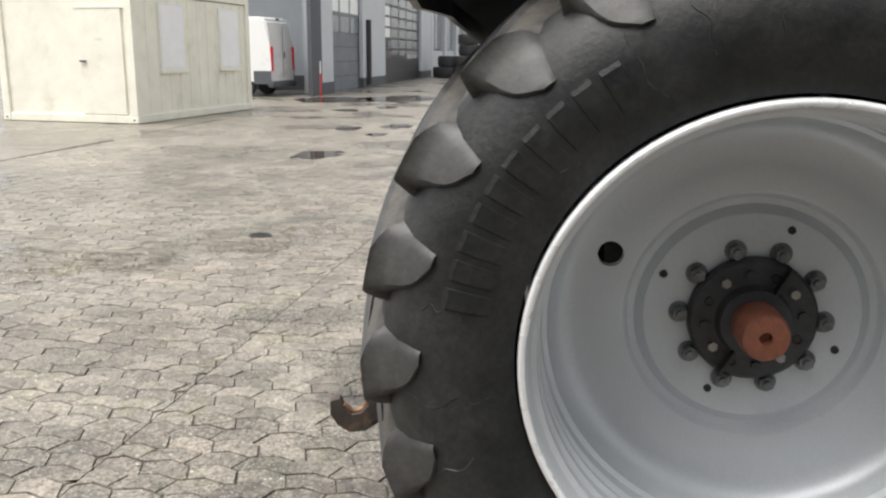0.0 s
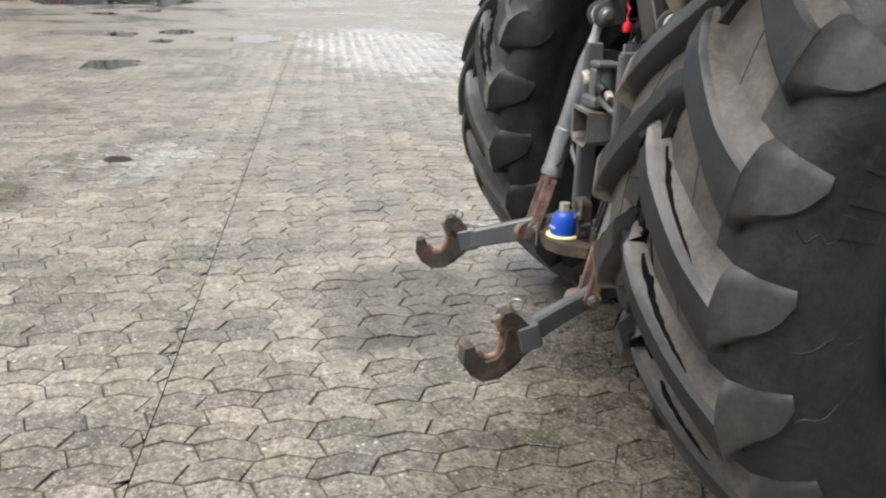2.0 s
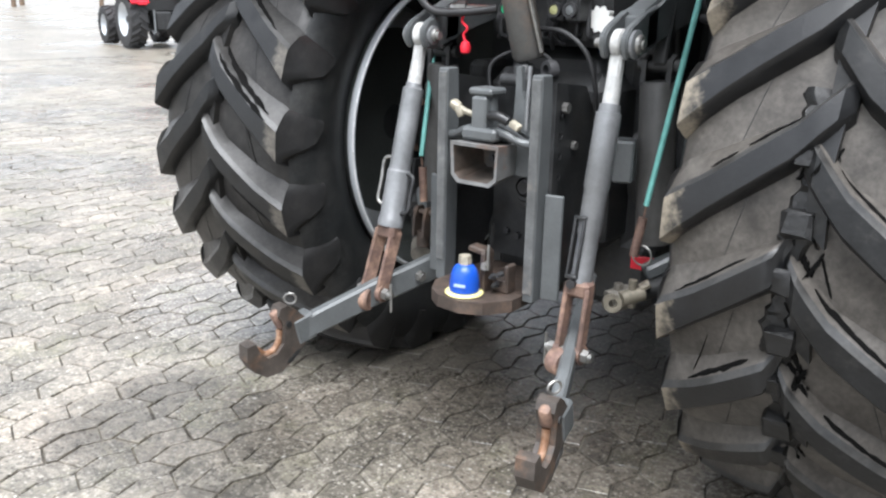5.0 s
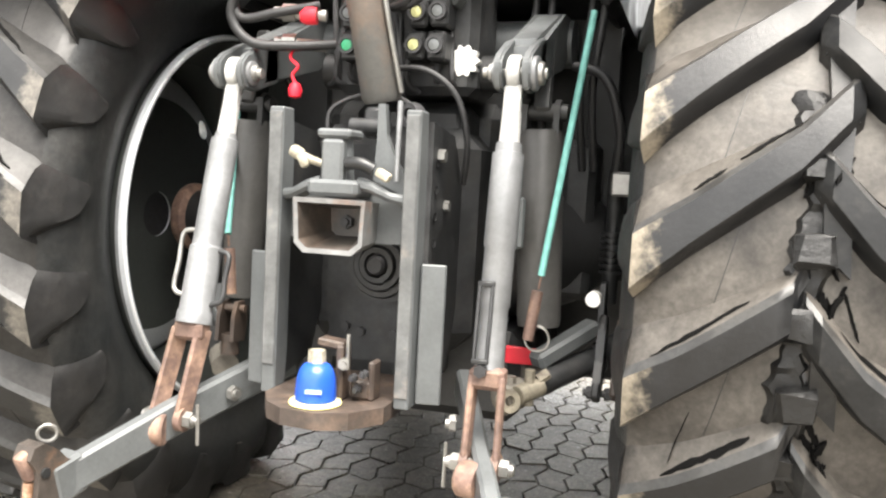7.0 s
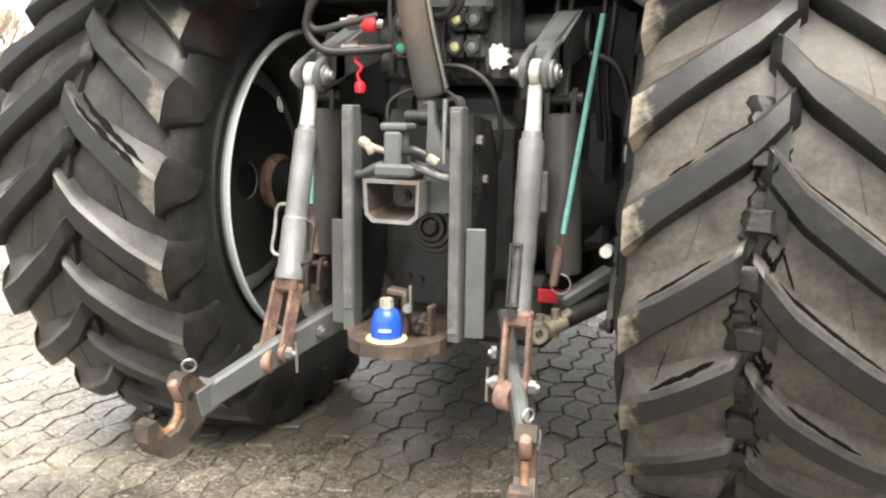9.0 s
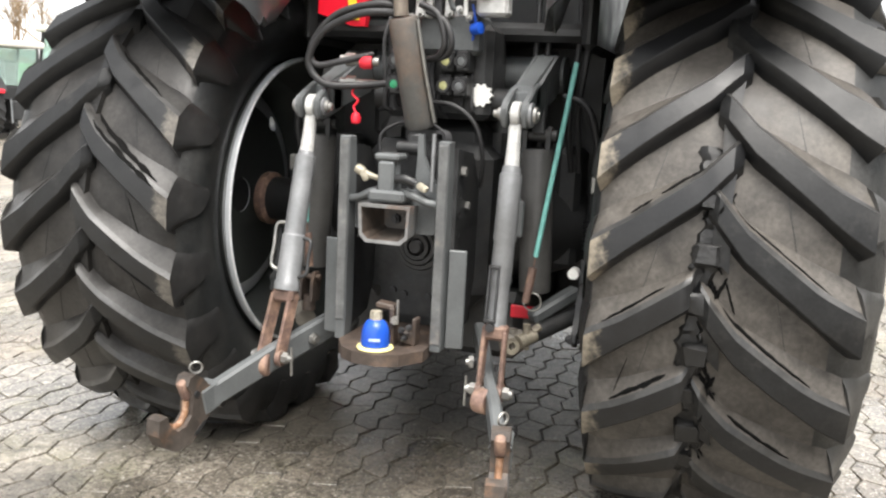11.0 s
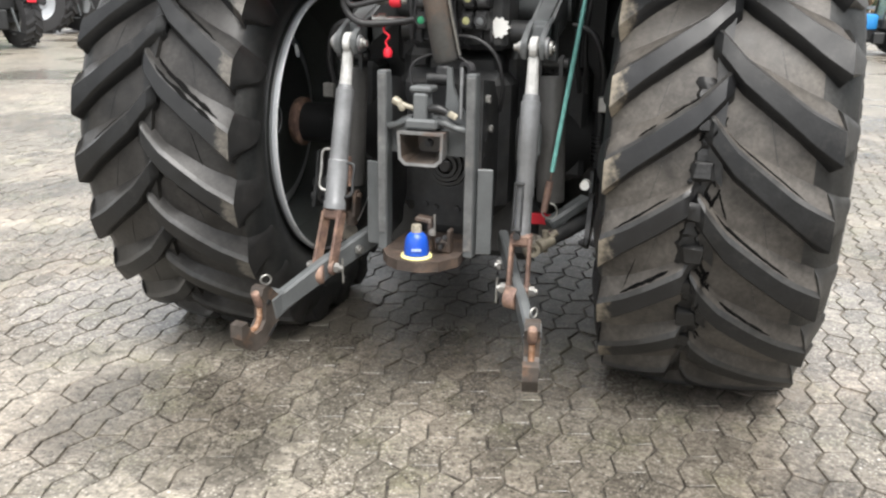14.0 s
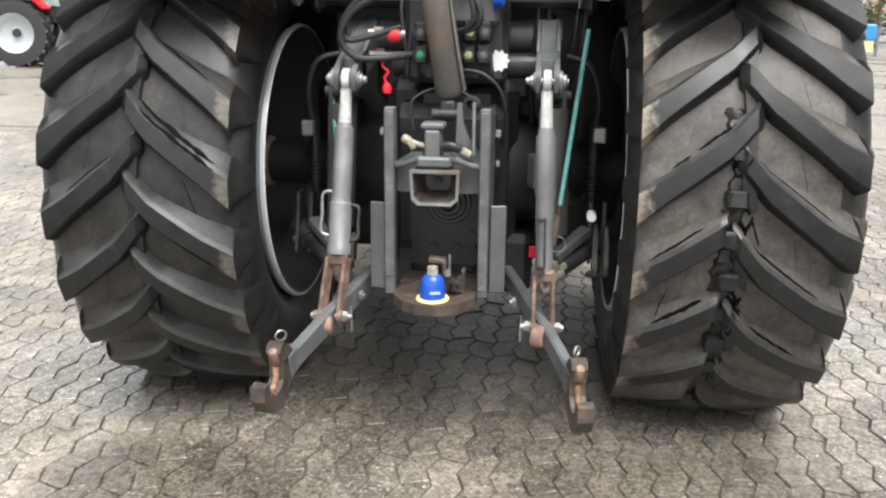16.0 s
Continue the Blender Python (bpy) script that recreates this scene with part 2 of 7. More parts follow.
def tube(bm, points, r, seg=10, smooth_steps=6):
    """A bent round bar or hose through the points."""
    pts = [Vector(p) for p in points]
    path = []
    for i in range(len(pts) - 1):
        p0, p1, p2, p3 = pts[max(i - 1, 0)], pts[i], pts[i + 1], pts[min(i + 2, len(pts) - 1)]
        for k in range(smooth_steps):
            t = k / smooth_steps
            path.append(0.5 * (2 * p1 + (p2 - p0) * t + (2 * p0 - 5 * p1 + 4 * p2 - p3) * t * t + (3 * p1 - p0 - 3 * p2 + p3) * t ** 3))
    path.append(pts[-1])
    side, rows = None, []
    for i, p in enumerate(path):
        d = (path[min(i + 1, len(path) - 1)] - path[max(i - 1, 0)]).normalized()
        if side is None:
            side = d.orthogonal().normalized()
        side = (side - d * side.dot(d)).normalized()
        other = d.cross(side)
        rows.append([bm.verts.new(p + r * (math.cos(2 * math.pi * k / seg) * side + math.sin(2 * math.pi * k / seg) * other)) for k in range(seg)])
    for a, b in zip(rows, rows[1:]):
        for k in range(seg):
            bm.faces.new((a[k], a[(k + 1) % seg], b[(k + 1) % seg], b[k]))
    bm.faces.new(rows[0]), bm.faces.new(rows[-1])
    return bm


def slab(bm, outline, thick, m=None):
    """A flat plate: the outline in x, y, thick in z, then moved by m."""
    m = m or Matrix.Identity(4)
    low = [bm.verts.new(m @ Vector((x, y, -thick / 2))) for x, y in outline]
    top = [bm.verts.new(m @ Vector((x, y, thick / 2))) for x, y in outline]
    bm.faces.new(low), bm.faces.new(top)
    for i in range(len(outline)):
        j = (i + 1) % len(outline)
        bm.faces.new((low[i], low[j], top[j], top[i]))
    return bm


def swept_bar(points, wide, highs):
    """A flat bar through the points, wide across and as high as given at each of them."""
    bm, rows = B(), []
    for k, (p, h) in enumerate(zip(points, highs)):
        p = Vector(p)
        d = (Vector(points[min(k + 1, len(points) - 1)]) - Vector(points[max(k - 1, 0)])).normalized()
        side = d.cross(Vector((0, 0, 1))).normalized()
        up = side.cross(d)
        c, w = 0.007, wide / 2
        ring_ = [(-w + c, -h / 2), (w - c, -h / 2), (w, -h / 2 + c), (w, h / 2 - c), (w - c, h / 2), (-w + c, h / 2), (-w, h / 2 - c), (-w, -h / 2 + c)]
        rows.append([bm.verts.new(p + side * u + up * v) for u, v in ring_])
    for a, b in zip(rows, rows[1:]):
        for q in range(8):
            bm.faces.new((a[q], a[(q + 1) % 8], b[(q + 1) % 8], b[q]))
    bm.faces.new(rows[0]), bm.faces.new(rows[-1])
    return bm


def hexnut(bm, at, axis, r, h, stud=0.0):
    at, axis = Vector(at), Vector(axis).normalized()
    cyl(bm, at, at + axis * h, r, r * 0.95, seg=6)
    if stud:
        cyl(bm, at + axis * h, at + axis * (h + stud), r * 0.55, seg=10)
    return bm


B = bmesh.new
ACROSS = Matrix(((0, 0, 1, 0), (1, 0, 0, 0), (0, 1, 0, 0), (0, 0, 0, 1)))   # plate outline (y, z), thick along x

# ---- the tractor's wheels ----
AXLE_Z, LUG_N, TRACK, TYRE_X = 0.85, 22, 0.925, 0.945
CARCASS = [(0.0, 0.864), (0.10, 0.862), (0.20, 0.856), (0.27, 0.844), (0.305, 0.826), (0.325, 0.79), (0.336, 0.745),
           (0.337, 0.70), (0.330, 0.655), (0.316, 0.615), (0.298, 0.585), (0.284, 0.556)]


# the outer side wall bulges further than the inner one
CARCASS_OUT = [(0.0, 0.864), (0.10, 0.862), (0.20, 0.856), (0.272, 0.846), (0.312, 0.830), (0.352, 0.795), (0.382, 0.745), (0.396, 0.70),
               (0.397, 0.655), (0.391, 0.615), (0.380, 0.580), (0.368, 0.545)]


def carcass_point(s, outer=False):
    """The point (across, radius) and normal at the arc length s from the tread's middle."""
    sign, s = (1, s) if s >= 0 else (-1, -s)
    line = CARCASS_OUT if outer else CARCASS
    for (x0, r0), (x1, r1) in zip(line, line[1:]):
        d = math.hypot(x1 - x0, r1 - r0)
        if s <= d:
            t = s / d
            return Vector((sign * (x0 + t * (x1 - x0)), r0 + t * (r1 - r0))), Vector((sign * (r0 - r1), x1 - x0)).normalized()
        s -= d
    return Vector((sign * line[-1][0], line[-1][1])), Vector((sign, 0))


def lug_mesh(flip, turn, flat, top, pad, groove, outer, flare):
    """One lug of one half of the tread: a flat land from the middle to a sharp shoulder corner, a wide ramp above it, and a rounded buttress down the side wall."""
    bm = B()
    rows = []
    tread = [-0.035 + 0.0235 * k for k in range(13)] + [0.268, 0.286, 0.302, 0.315]
    wall = [0.3155, 0.322] + [0.330 + 0.104 * (k / 12) ** 0.8 for k in range(13)]
    for s in tread + wall:
        u = (s + 0.035) / 0.35
        (x, r), (nx, nr) = carcass_point(s, outer)
        fall = 1.15 * min(max(s + 0.035, 0), 0.09) + 0.74 * max(min(s, 0.315) - 0.055, 0) + 0.10 * max(s - 0.315, 0)
        out = min(max((s - 0.22) / 0.095, 0.0), 1.0)
        half = 0.033 + 0.007 * min(u, 1.0) + 0.010 * out
        if s <= 0.315:
            crest = 0.914 - 0.034 * (max(s, 0) / 0.315) ** 2
            high = (crest - r) * min(1.0, 0.45 + 7 * u)
            lean = flare * out ** 2
            edge = (x + lean, crest)
            back, foot = half + 0.026 + 0.050 * min(max((s - 0.06) / 0.22, 0), 1), half + 0.020
            cols = [(-back, -0.004, 0.0), (-half - 0.010, high * 0.72, 0.7), (-half + 0.004, high, 1.0), (-half * 0.4, high, 1.0), (half * 0.3, high, 1.0), (half - 0.005, high, 1.0),
                    (half + 0.001, high * 0.90, 0.9), (foot - 0.006, high * 0.3, 0.3), (foot, -0.004, 0.0)]
            pts = [(off, x + lean * w, r + h) for off, h, w in cols]
        else:
            t = max(s - 0.330, 0) / 0.104
            low = 0.050 - 0.66 * (s - 0.315) - 0.040 * max((t - 0.60) / 0.40, 0) ** 2
            up = -0.122 + 0.15 * (s - 0.315)
            high = 0.018 - 0.005 * min((s - 0.3155) / 0.03, 1) - 0.003 * t
            if s < 0.325:
                nx, nr = Vector((nx, nr + 0.25)).normalized()
            near = max(1 - (s - 0.3155) / 0.060, 0) ** 1.6
            pts = [(up + (low - up) * w, (x + nx * high * h) + (edge[0] - x - nx * high * h) * near * max(h, 0), (r + nr * high * h) + (edge[1] - r - nr * high * h) * near * max(h, 0))
                   for w, h in ((0.0, -0.15), (0.12, 0.42), (0.28, 0.72), (0.46, 0.90), (0.64, 0.98), (0.82, 1.0), (0.94, 1.0), (0.985, 0.6), (1.0, -0.15))]
        line = []
        for off, xx, rr in pts:
            a = turn - (fall + off) / 0.87
            y, z = -rr * math.cos(a), rr * math.sin(a)
            line.append(bm.verts.new((flip * xx, y, max(z, flat))))
        rows.append(line)
    for k, (a, b) in enumerate(zip(rows, rows[1:])):
        for i in range(8):
            f = bm.faces.new((a[i], a[i + 1], b[i + 1], b[i]))
            f.material_index = 2 if k >= len(tread) - 1 else (5, 3, 0, 0, 0, 0, 0, 0)[i]
    bm.faces.new(rows[0]), bm.faces.new(rows[-1])
    # the low tie bar behind the lug's nose
    bar = []
    for s, off in ((-0.020, 0.040), (0.022, 0.036), (0.026, 0.105), (-0.016, 0.112)):
        (x, r), (nx, nr) = carcass_point(s)
        for h in (0.022, -0.004):
            a = turn - (1.15 * (s + 0.035) + off) / 0.87
            bar.append(bm.verts.new((flip * (x + nx * h), -(r + nr * h) * math.cos(a), max((r + nr * h) * math.sin(a), flat))))
    bm.faces.new(bar[0::2])
    for i in range(4):
        j = (i + 1) % 4
        bm.faces.new((bar[2 * i], bar[2 * j], bar[2 * j + 1], bar[2 * i + 1])).material_index = 1
    bmesh.ops.recalc_face_normals(bm, faces=bm.faces[:])
    me = bpy.data.meshes.new("lug")
    bm.to_mesh(me)
    bm.free()
    for m in (top, LUG_FLANK, pad, LUG_EDGE, LUG_PAD_SHADE, groove):
        me.materials.append(m)
    me.shade_smooth()
    me.set_sharp_from_angle(angle=radians(32))
    return me


def mould_lines(flip):
    """Hairlines across the tread between two lugs."""
    bm = B()
    for s0, lean in ((0.165, 0.05),):
        pts = []
        for k in range(6):
            off = 0.05 + 0.034 * k
            s = s0 + lean * (k / 5 - 0.5)
            (x, r), _ = carcass_point(s)
            a = -(1.15 * 0.09 + 0.74 * (s - 0.055) + off) / 0.87
            pts.append((flip * x, -(r + 0.0005) * math.cos(a), (r + 0.0005) * math.sin(a)))
        tube(bm, pts, 0.0010, 4, 1)
    me = bpy.data.meshes.new("mould_line")
    bm.to_mesh(me)
    bm.free()
    me.materials.append(BLACK_PAINT)
    return me


def lug_rise(s, off):
    """How high the ramp and the land of a lug stand over the carcass, off beside its middle."""
    half = 0.033 + 0.007 * min((s + 0.035) / 0.35, 1.0) + 0.010 * min(max((s - 0.22) / 0.095, 0.0), 1.0)
    back = half + 0.026 + 0.050 * min(max((s - 0.06) / 0.22, 0), 1)
    high = 0.914 - 0.034 * (max(s, 0) / 0.315) ** 2 - carcass_point(s)[0][1]
    if off <= -back or off > half + 0.02 or s < 0:
        return 0.0
    if off < -half - 0.010:
        return 0.72 * high * (off + back) / (back - half - 0.010)
    if off < -half + 0.004:
        return high * (0.72 + 0.28 * (off + half + 0.010) / 0.014)
    return high if off < half else 0.3 * high


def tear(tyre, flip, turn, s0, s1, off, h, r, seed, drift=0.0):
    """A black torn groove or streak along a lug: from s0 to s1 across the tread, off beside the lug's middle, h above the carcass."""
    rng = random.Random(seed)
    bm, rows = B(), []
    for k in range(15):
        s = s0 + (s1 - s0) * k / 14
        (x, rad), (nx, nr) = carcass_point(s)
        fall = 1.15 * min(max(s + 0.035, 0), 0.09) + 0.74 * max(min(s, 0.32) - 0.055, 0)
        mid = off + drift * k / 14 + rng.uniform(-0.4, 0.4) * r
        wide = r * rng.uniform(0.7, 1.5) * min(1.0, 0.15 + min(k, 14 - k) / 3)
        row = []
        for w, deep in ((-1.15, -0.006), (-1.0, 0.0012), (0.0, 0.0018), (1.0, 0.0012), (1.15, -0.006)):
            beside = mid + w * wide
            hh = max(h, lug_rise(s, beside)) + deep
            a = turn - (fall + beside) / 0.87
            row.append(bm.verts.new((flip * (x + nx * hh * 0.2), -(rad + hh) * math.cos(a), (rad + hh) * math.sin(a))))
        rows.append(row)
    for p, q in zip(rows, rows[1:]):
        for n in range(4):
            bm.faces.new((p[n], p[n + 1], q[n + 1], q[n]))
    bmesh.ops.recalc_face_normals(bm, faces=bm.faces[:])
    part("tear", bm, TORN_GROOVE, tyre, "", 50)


def wheel(side, parent, start, hole):
    """A rear wheel at side (+1 right, -1 left): tyre with lugs, rim, hub."""
    bm = B()
    left_, right_ = (CARCASS, CARCASS_OUT) if side > 0 else (CARCASS_OUT, CARCASS)
    prof = [(r, -x) for x, r in reversed(left_)] + [(r, x) for x, r in right_[1:]]
    lathe(bm, prof, seg=120)
    flat = -AXLE_Z + 0.004
    for v in bm.verts:
        v.co.z = max(v.co.z, flat + 0.004)
    for f in bm.faces:
        f.material_index = 1 if abs(f.calc_center_median().x) < 0.29 else 0
    tyre = part("tyre", bm, (RUBBER, TREAD_DUST if side > 0 else TREAD_DARK), parent, "black rubber tractor tyre with deep chevron lugs", 35)
    tyre.matrix_world = pose(side * TYRE_X, 0, AXLE_Z)
    pitch = 2 * math.pi / LUG_N
    for flip in (1, -1):
        top = LUG_RUBBER if flip * side > 0 else LUG_MUD if side > 0 else LUG_TRACE
        # inner lug ends get the copy with shade in its colour
        pad = LUG_OUTER if flip * side > 0 else LUG_PAD_SHADE
        outer = flip * side > 0
        flare = 0.006 if not outer else 0.028 if side > 0 else 0.010
        shared, lines = lug_mesh(flip, 0.0, -9, top, pad, tyre.data.materials[1], outer, flare), mould_lines(flip)
        for k in range(LUG_N):
            a = start + k * pitch + (pitch / 2 if flip * side > 0 else 0)
            low = math.sin(a) < -0.62
            ob = new("lug", lug_mesh(flip, a, flat, top, pad, tyre.data.materials[1], outer, flare) if low else shared)
            ob.parent = tyre
            if not low:
                ob.matrix_local = Matrix.Rotation(-a, 4, "X")
                if math.cos(a) > -0.2:
                    ob = new("mould_line", lines)
                    ob.parent = tyre
                    ob.matrix_local = Matrix.Rotation(-a, 4, "X")
    bm = B()
    s = side
    prof = [(0.534, 0.385), (0.538, 0.398), (0.536, 0.411), (0.526, 0.412), (0.519, 0.402), (0.515, 0.372), (0.511, 0.352), (0.500, 0.346), (0.499, 0.322), (0.509, 0.314),
            (0.508, 0.290), (0.497, 0.284), (0.496, 0.262), (0.507, 0.254), (0.506, 0.228), (0.496, 0.220), (0.497, 0.204), (0.506, 0.196), (0.513, 0.190), (0.511, 0.172), (0.498, 0.163), (0.495, 0.130), (0.484, 0.121), (0.482, 0.085), (0.470, 0.062), (0.448, 0.042), (0.418, 0.030), (0.37, 0.026), (0.312, 0.028),
            (0.302, 0.024), (0.290, 0.008), (0.274, 0.005), (0.262, 0.011), (0.252, 0.017), (0.07, 0.017), (0.07, -0.006), (0.26, -0.008), (0.37, -0.004), (0.44, 0.02), (0.466, 0.05), (0.474, -0.12),
            (0.495, -0.15), (0.510, -0.2), (0.528, -0.275), (0.534, -0.297), (0.540, -0.302), (0.553, -0.300), (0.556, -0.288), (0.545, -0.27), (0.52, -0.19), (0.512, 0.0), (0.518, 0.19), (0.520, 0.33)]
    lathe(bm, [(r, s * h) for r, h in prof], seg=96, closed=True)
    # faces on the rim's back take the colour darkened for shade
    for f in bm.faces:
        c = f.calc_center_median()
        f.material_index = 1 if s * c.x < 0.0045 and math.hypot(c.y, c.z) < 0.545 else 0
    rim = part("rim", bm, (RIM_PAINT, RIM_BACK_SHADE), parent, "silver-grey painted steel rim", 30)
    bore = part("bore", cyl(B(), (s * -0.1, hole[0], hole[1]), (s * 0.1, hole[0], hole[1]), 0.031, seg=28), RIM_PAINT)
    cut = rim.modifiers.new("hole", "BOOLEAN")
    cut.operation, cut.object, cut.solver = "DIFFERENCE", bore, "EXACT"
    bored = bpy.data.meshes.new_from_object(rim.evaluated_get(bpy.context.evaluated_depsgraph_get()))
    rim.modifiers.clear()
    rim.data = bored
    bpy.data.objects.remove(bore)
    rim.matrix_world = pose(side * TRACK, 0, AXLE_Z)
    for x, r, thick in ((0.408, 0.529, 0.0085), (-0.300, 0.547, 0.0040)):
        prof = [(r + thick * math.cos(a), s * (x + thick * math.sin(a))) for a in [k * math.pi / 4 for k in range(8)]]
        part("rim_edge", lathe(B(), prof, seg=96, closed=True), RIM_EDGE, rim, "bright rolled rim edge", 60)
    return tyre, rim


tractor = thing("tractor", (0, 0, 0), "large red farm tractor with black fenders and grey rear linkage", "tractor")
tyre_right, rim_right = wheel(1, tractor, 0.10, (-0.338, 0.143))
tyre_left, rim_left = wheel(-1, tractor, 0.10, (0.257, 0.284))


def on_rim(name, bm, mat, rim, label="", smooth=30.0):
    """A piece of a rim, built in the wheel's own space."""
    ob = part(name, bm, mat, rim, label, smooth)
    return ob



# the middle of the right tread is ripped open: a ragged black strip with raw lumps on it
TORN_RUBBER = material("torn_wet_black_rubber", (0.006, 0.006, 0.006), 0.42, vary=0.5, scale=30, bump=0.8, fine=60)
rng = random.Random(12)
for ob in [o for o in tyre_right.children if o.name.split(".")[0] == "lug"]:
    m = ob.matrix_basis.copy()
    spots = [m @ v.co for v in ob.data.vertices]
    nose = max(spots, key=lambda p: p.x)
    if sum(p.x for p in spots) > 0 or not -0.85 < math.atan2(nose.z, -nose.y) < 0.30 or nose.y > 0:
        continue
    ob.data = ob.data.copy()
    cut, back = rng.uniform(-0.070, -0.040), m.inverted()
    for v, p in zip(ob.data.vertices, spots):
        if p.x > cut:
            p.x = cut + (p.x - cut) * 0.3 + rng.uniform(-0.004, 0.004)
            rad, low = math.hypot(p.y, p.z), carcass_point(abs(p.x))[0][1] - 0.004
            k = (low + (rad - low) * 0.35) / rad
            v.co = back @ Vector((p.x, p.y * k, p.z * k))
rng = random.Random(31)
bm, rows = B(), []
for k in range(81):
    a = 0.40 - 1.12 * k / 80
    mid, half = -0.036 + 0.012 * math.sin(9 * a) + rng.uniform(-0.006, 0.006), 0.033 + 0.008 * math.sin(23 * a) + rng.uniform(-0.008, 0.008)
    row = []
    for j in range(6):
        x = mid + half * (j / 2.5 - 1)
        rad = carcass_point(abs(x))[0][1] + (-0.006 if j in (0, 5) else 0.004 + rng.uniform(0, 0.010))
        row.append(bm.verts.new((x, -rad * math.cos(a), max(rad * math.sin(a), 0.012 - AXLE_Z))))
    rows.append(row)
for p, q in zip(rows, rows[1:]):
    for j in range(5):
        bm.faces.new((p[j], q[j], q[j + 1], p[j + 1]))
bmesh.ops.recalc_face_normals(bm, faces=bm.faces[:])
part("torn_strip", bm, TORN_RUBBER, tyre_right, "ragged black torn rubber", 30)
for a, x, size in ((0.24, -0.040, 0.9), (0.09, -0.028, 1.2), (-0.05, -0.050, 1.1), (-0.20, -0.034, 1.2), (-0.33, -0.052, 1.0), (-0.48, -0.036, 1.3), (-0.60, -0.044, 1.1)):
    bm = box(B(), (0.050 * size, 0.050, 0.046 * size), (0, 0, 0), None, 0.006)
    for v in bm.verts:
        v.co += Vector((rng.uniform(-1, 1), rng.uniform(-1, 1), rng.uniform(-1, 1))) * 0.006
    rad = carcass_point(abs(x))[0][1] + 0.012
    for v in bm.verts:
        v.co = Matrix.Translation((x, 0, 0)) @ Matrix.Rotation(-a, 4, "X") @ (v.co + Vector((0, -rad, 0)))
    part("torn_lump", bm, TORN_RUBBER, tyre_right, "", 30)

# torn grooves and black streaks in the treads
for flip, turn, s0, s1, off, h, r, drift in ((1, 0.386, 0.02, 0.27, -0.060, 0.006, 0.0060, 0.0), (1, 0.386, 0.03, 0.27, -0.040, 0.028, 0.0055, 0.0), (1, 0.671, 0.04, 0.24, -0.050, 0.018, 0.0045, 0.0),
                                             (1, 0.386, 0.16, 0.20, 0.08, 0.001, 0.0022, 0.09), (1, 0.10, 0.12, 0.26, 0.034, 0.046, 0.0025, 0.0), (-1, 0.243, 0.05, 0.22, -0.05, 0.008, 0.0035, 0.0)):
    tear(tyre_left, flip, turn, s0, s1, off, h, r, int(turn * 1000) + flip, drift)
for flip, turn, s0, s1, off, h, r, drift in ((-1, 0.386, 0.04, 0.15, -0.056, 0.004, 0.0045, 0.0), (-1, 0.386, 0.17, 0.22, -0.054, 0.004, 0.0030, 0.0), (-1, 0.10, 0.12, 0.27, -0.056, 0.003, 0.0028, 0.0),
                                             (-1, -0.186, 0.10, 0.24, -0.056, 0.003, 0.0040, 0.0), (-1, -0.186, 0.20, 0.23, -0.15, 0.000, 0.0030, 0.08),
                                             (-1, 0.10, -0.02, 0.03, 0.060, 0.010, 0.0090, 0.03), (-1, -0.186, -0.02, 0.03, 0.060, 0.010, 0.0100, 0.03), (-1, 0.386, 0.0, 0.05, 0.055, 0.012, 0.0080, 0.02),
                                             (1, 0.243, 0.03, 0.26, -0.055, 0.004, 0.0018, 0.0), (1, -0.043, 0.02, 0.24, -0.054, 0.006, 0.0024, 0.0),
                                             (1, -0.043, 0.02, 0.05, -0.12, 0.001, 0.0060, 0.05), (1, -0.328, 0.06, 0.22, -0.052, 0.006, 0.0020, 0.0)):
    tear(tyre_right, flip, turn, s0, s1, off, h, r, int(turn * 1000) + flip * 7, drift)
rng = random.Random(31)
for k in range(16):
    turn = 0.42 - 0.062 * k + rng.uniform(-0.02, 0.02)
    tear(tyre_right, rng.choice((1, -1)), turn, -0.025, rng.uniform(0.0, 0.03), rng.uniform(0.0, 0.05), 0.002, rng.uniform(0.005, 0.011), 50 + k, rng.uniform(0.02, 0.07))
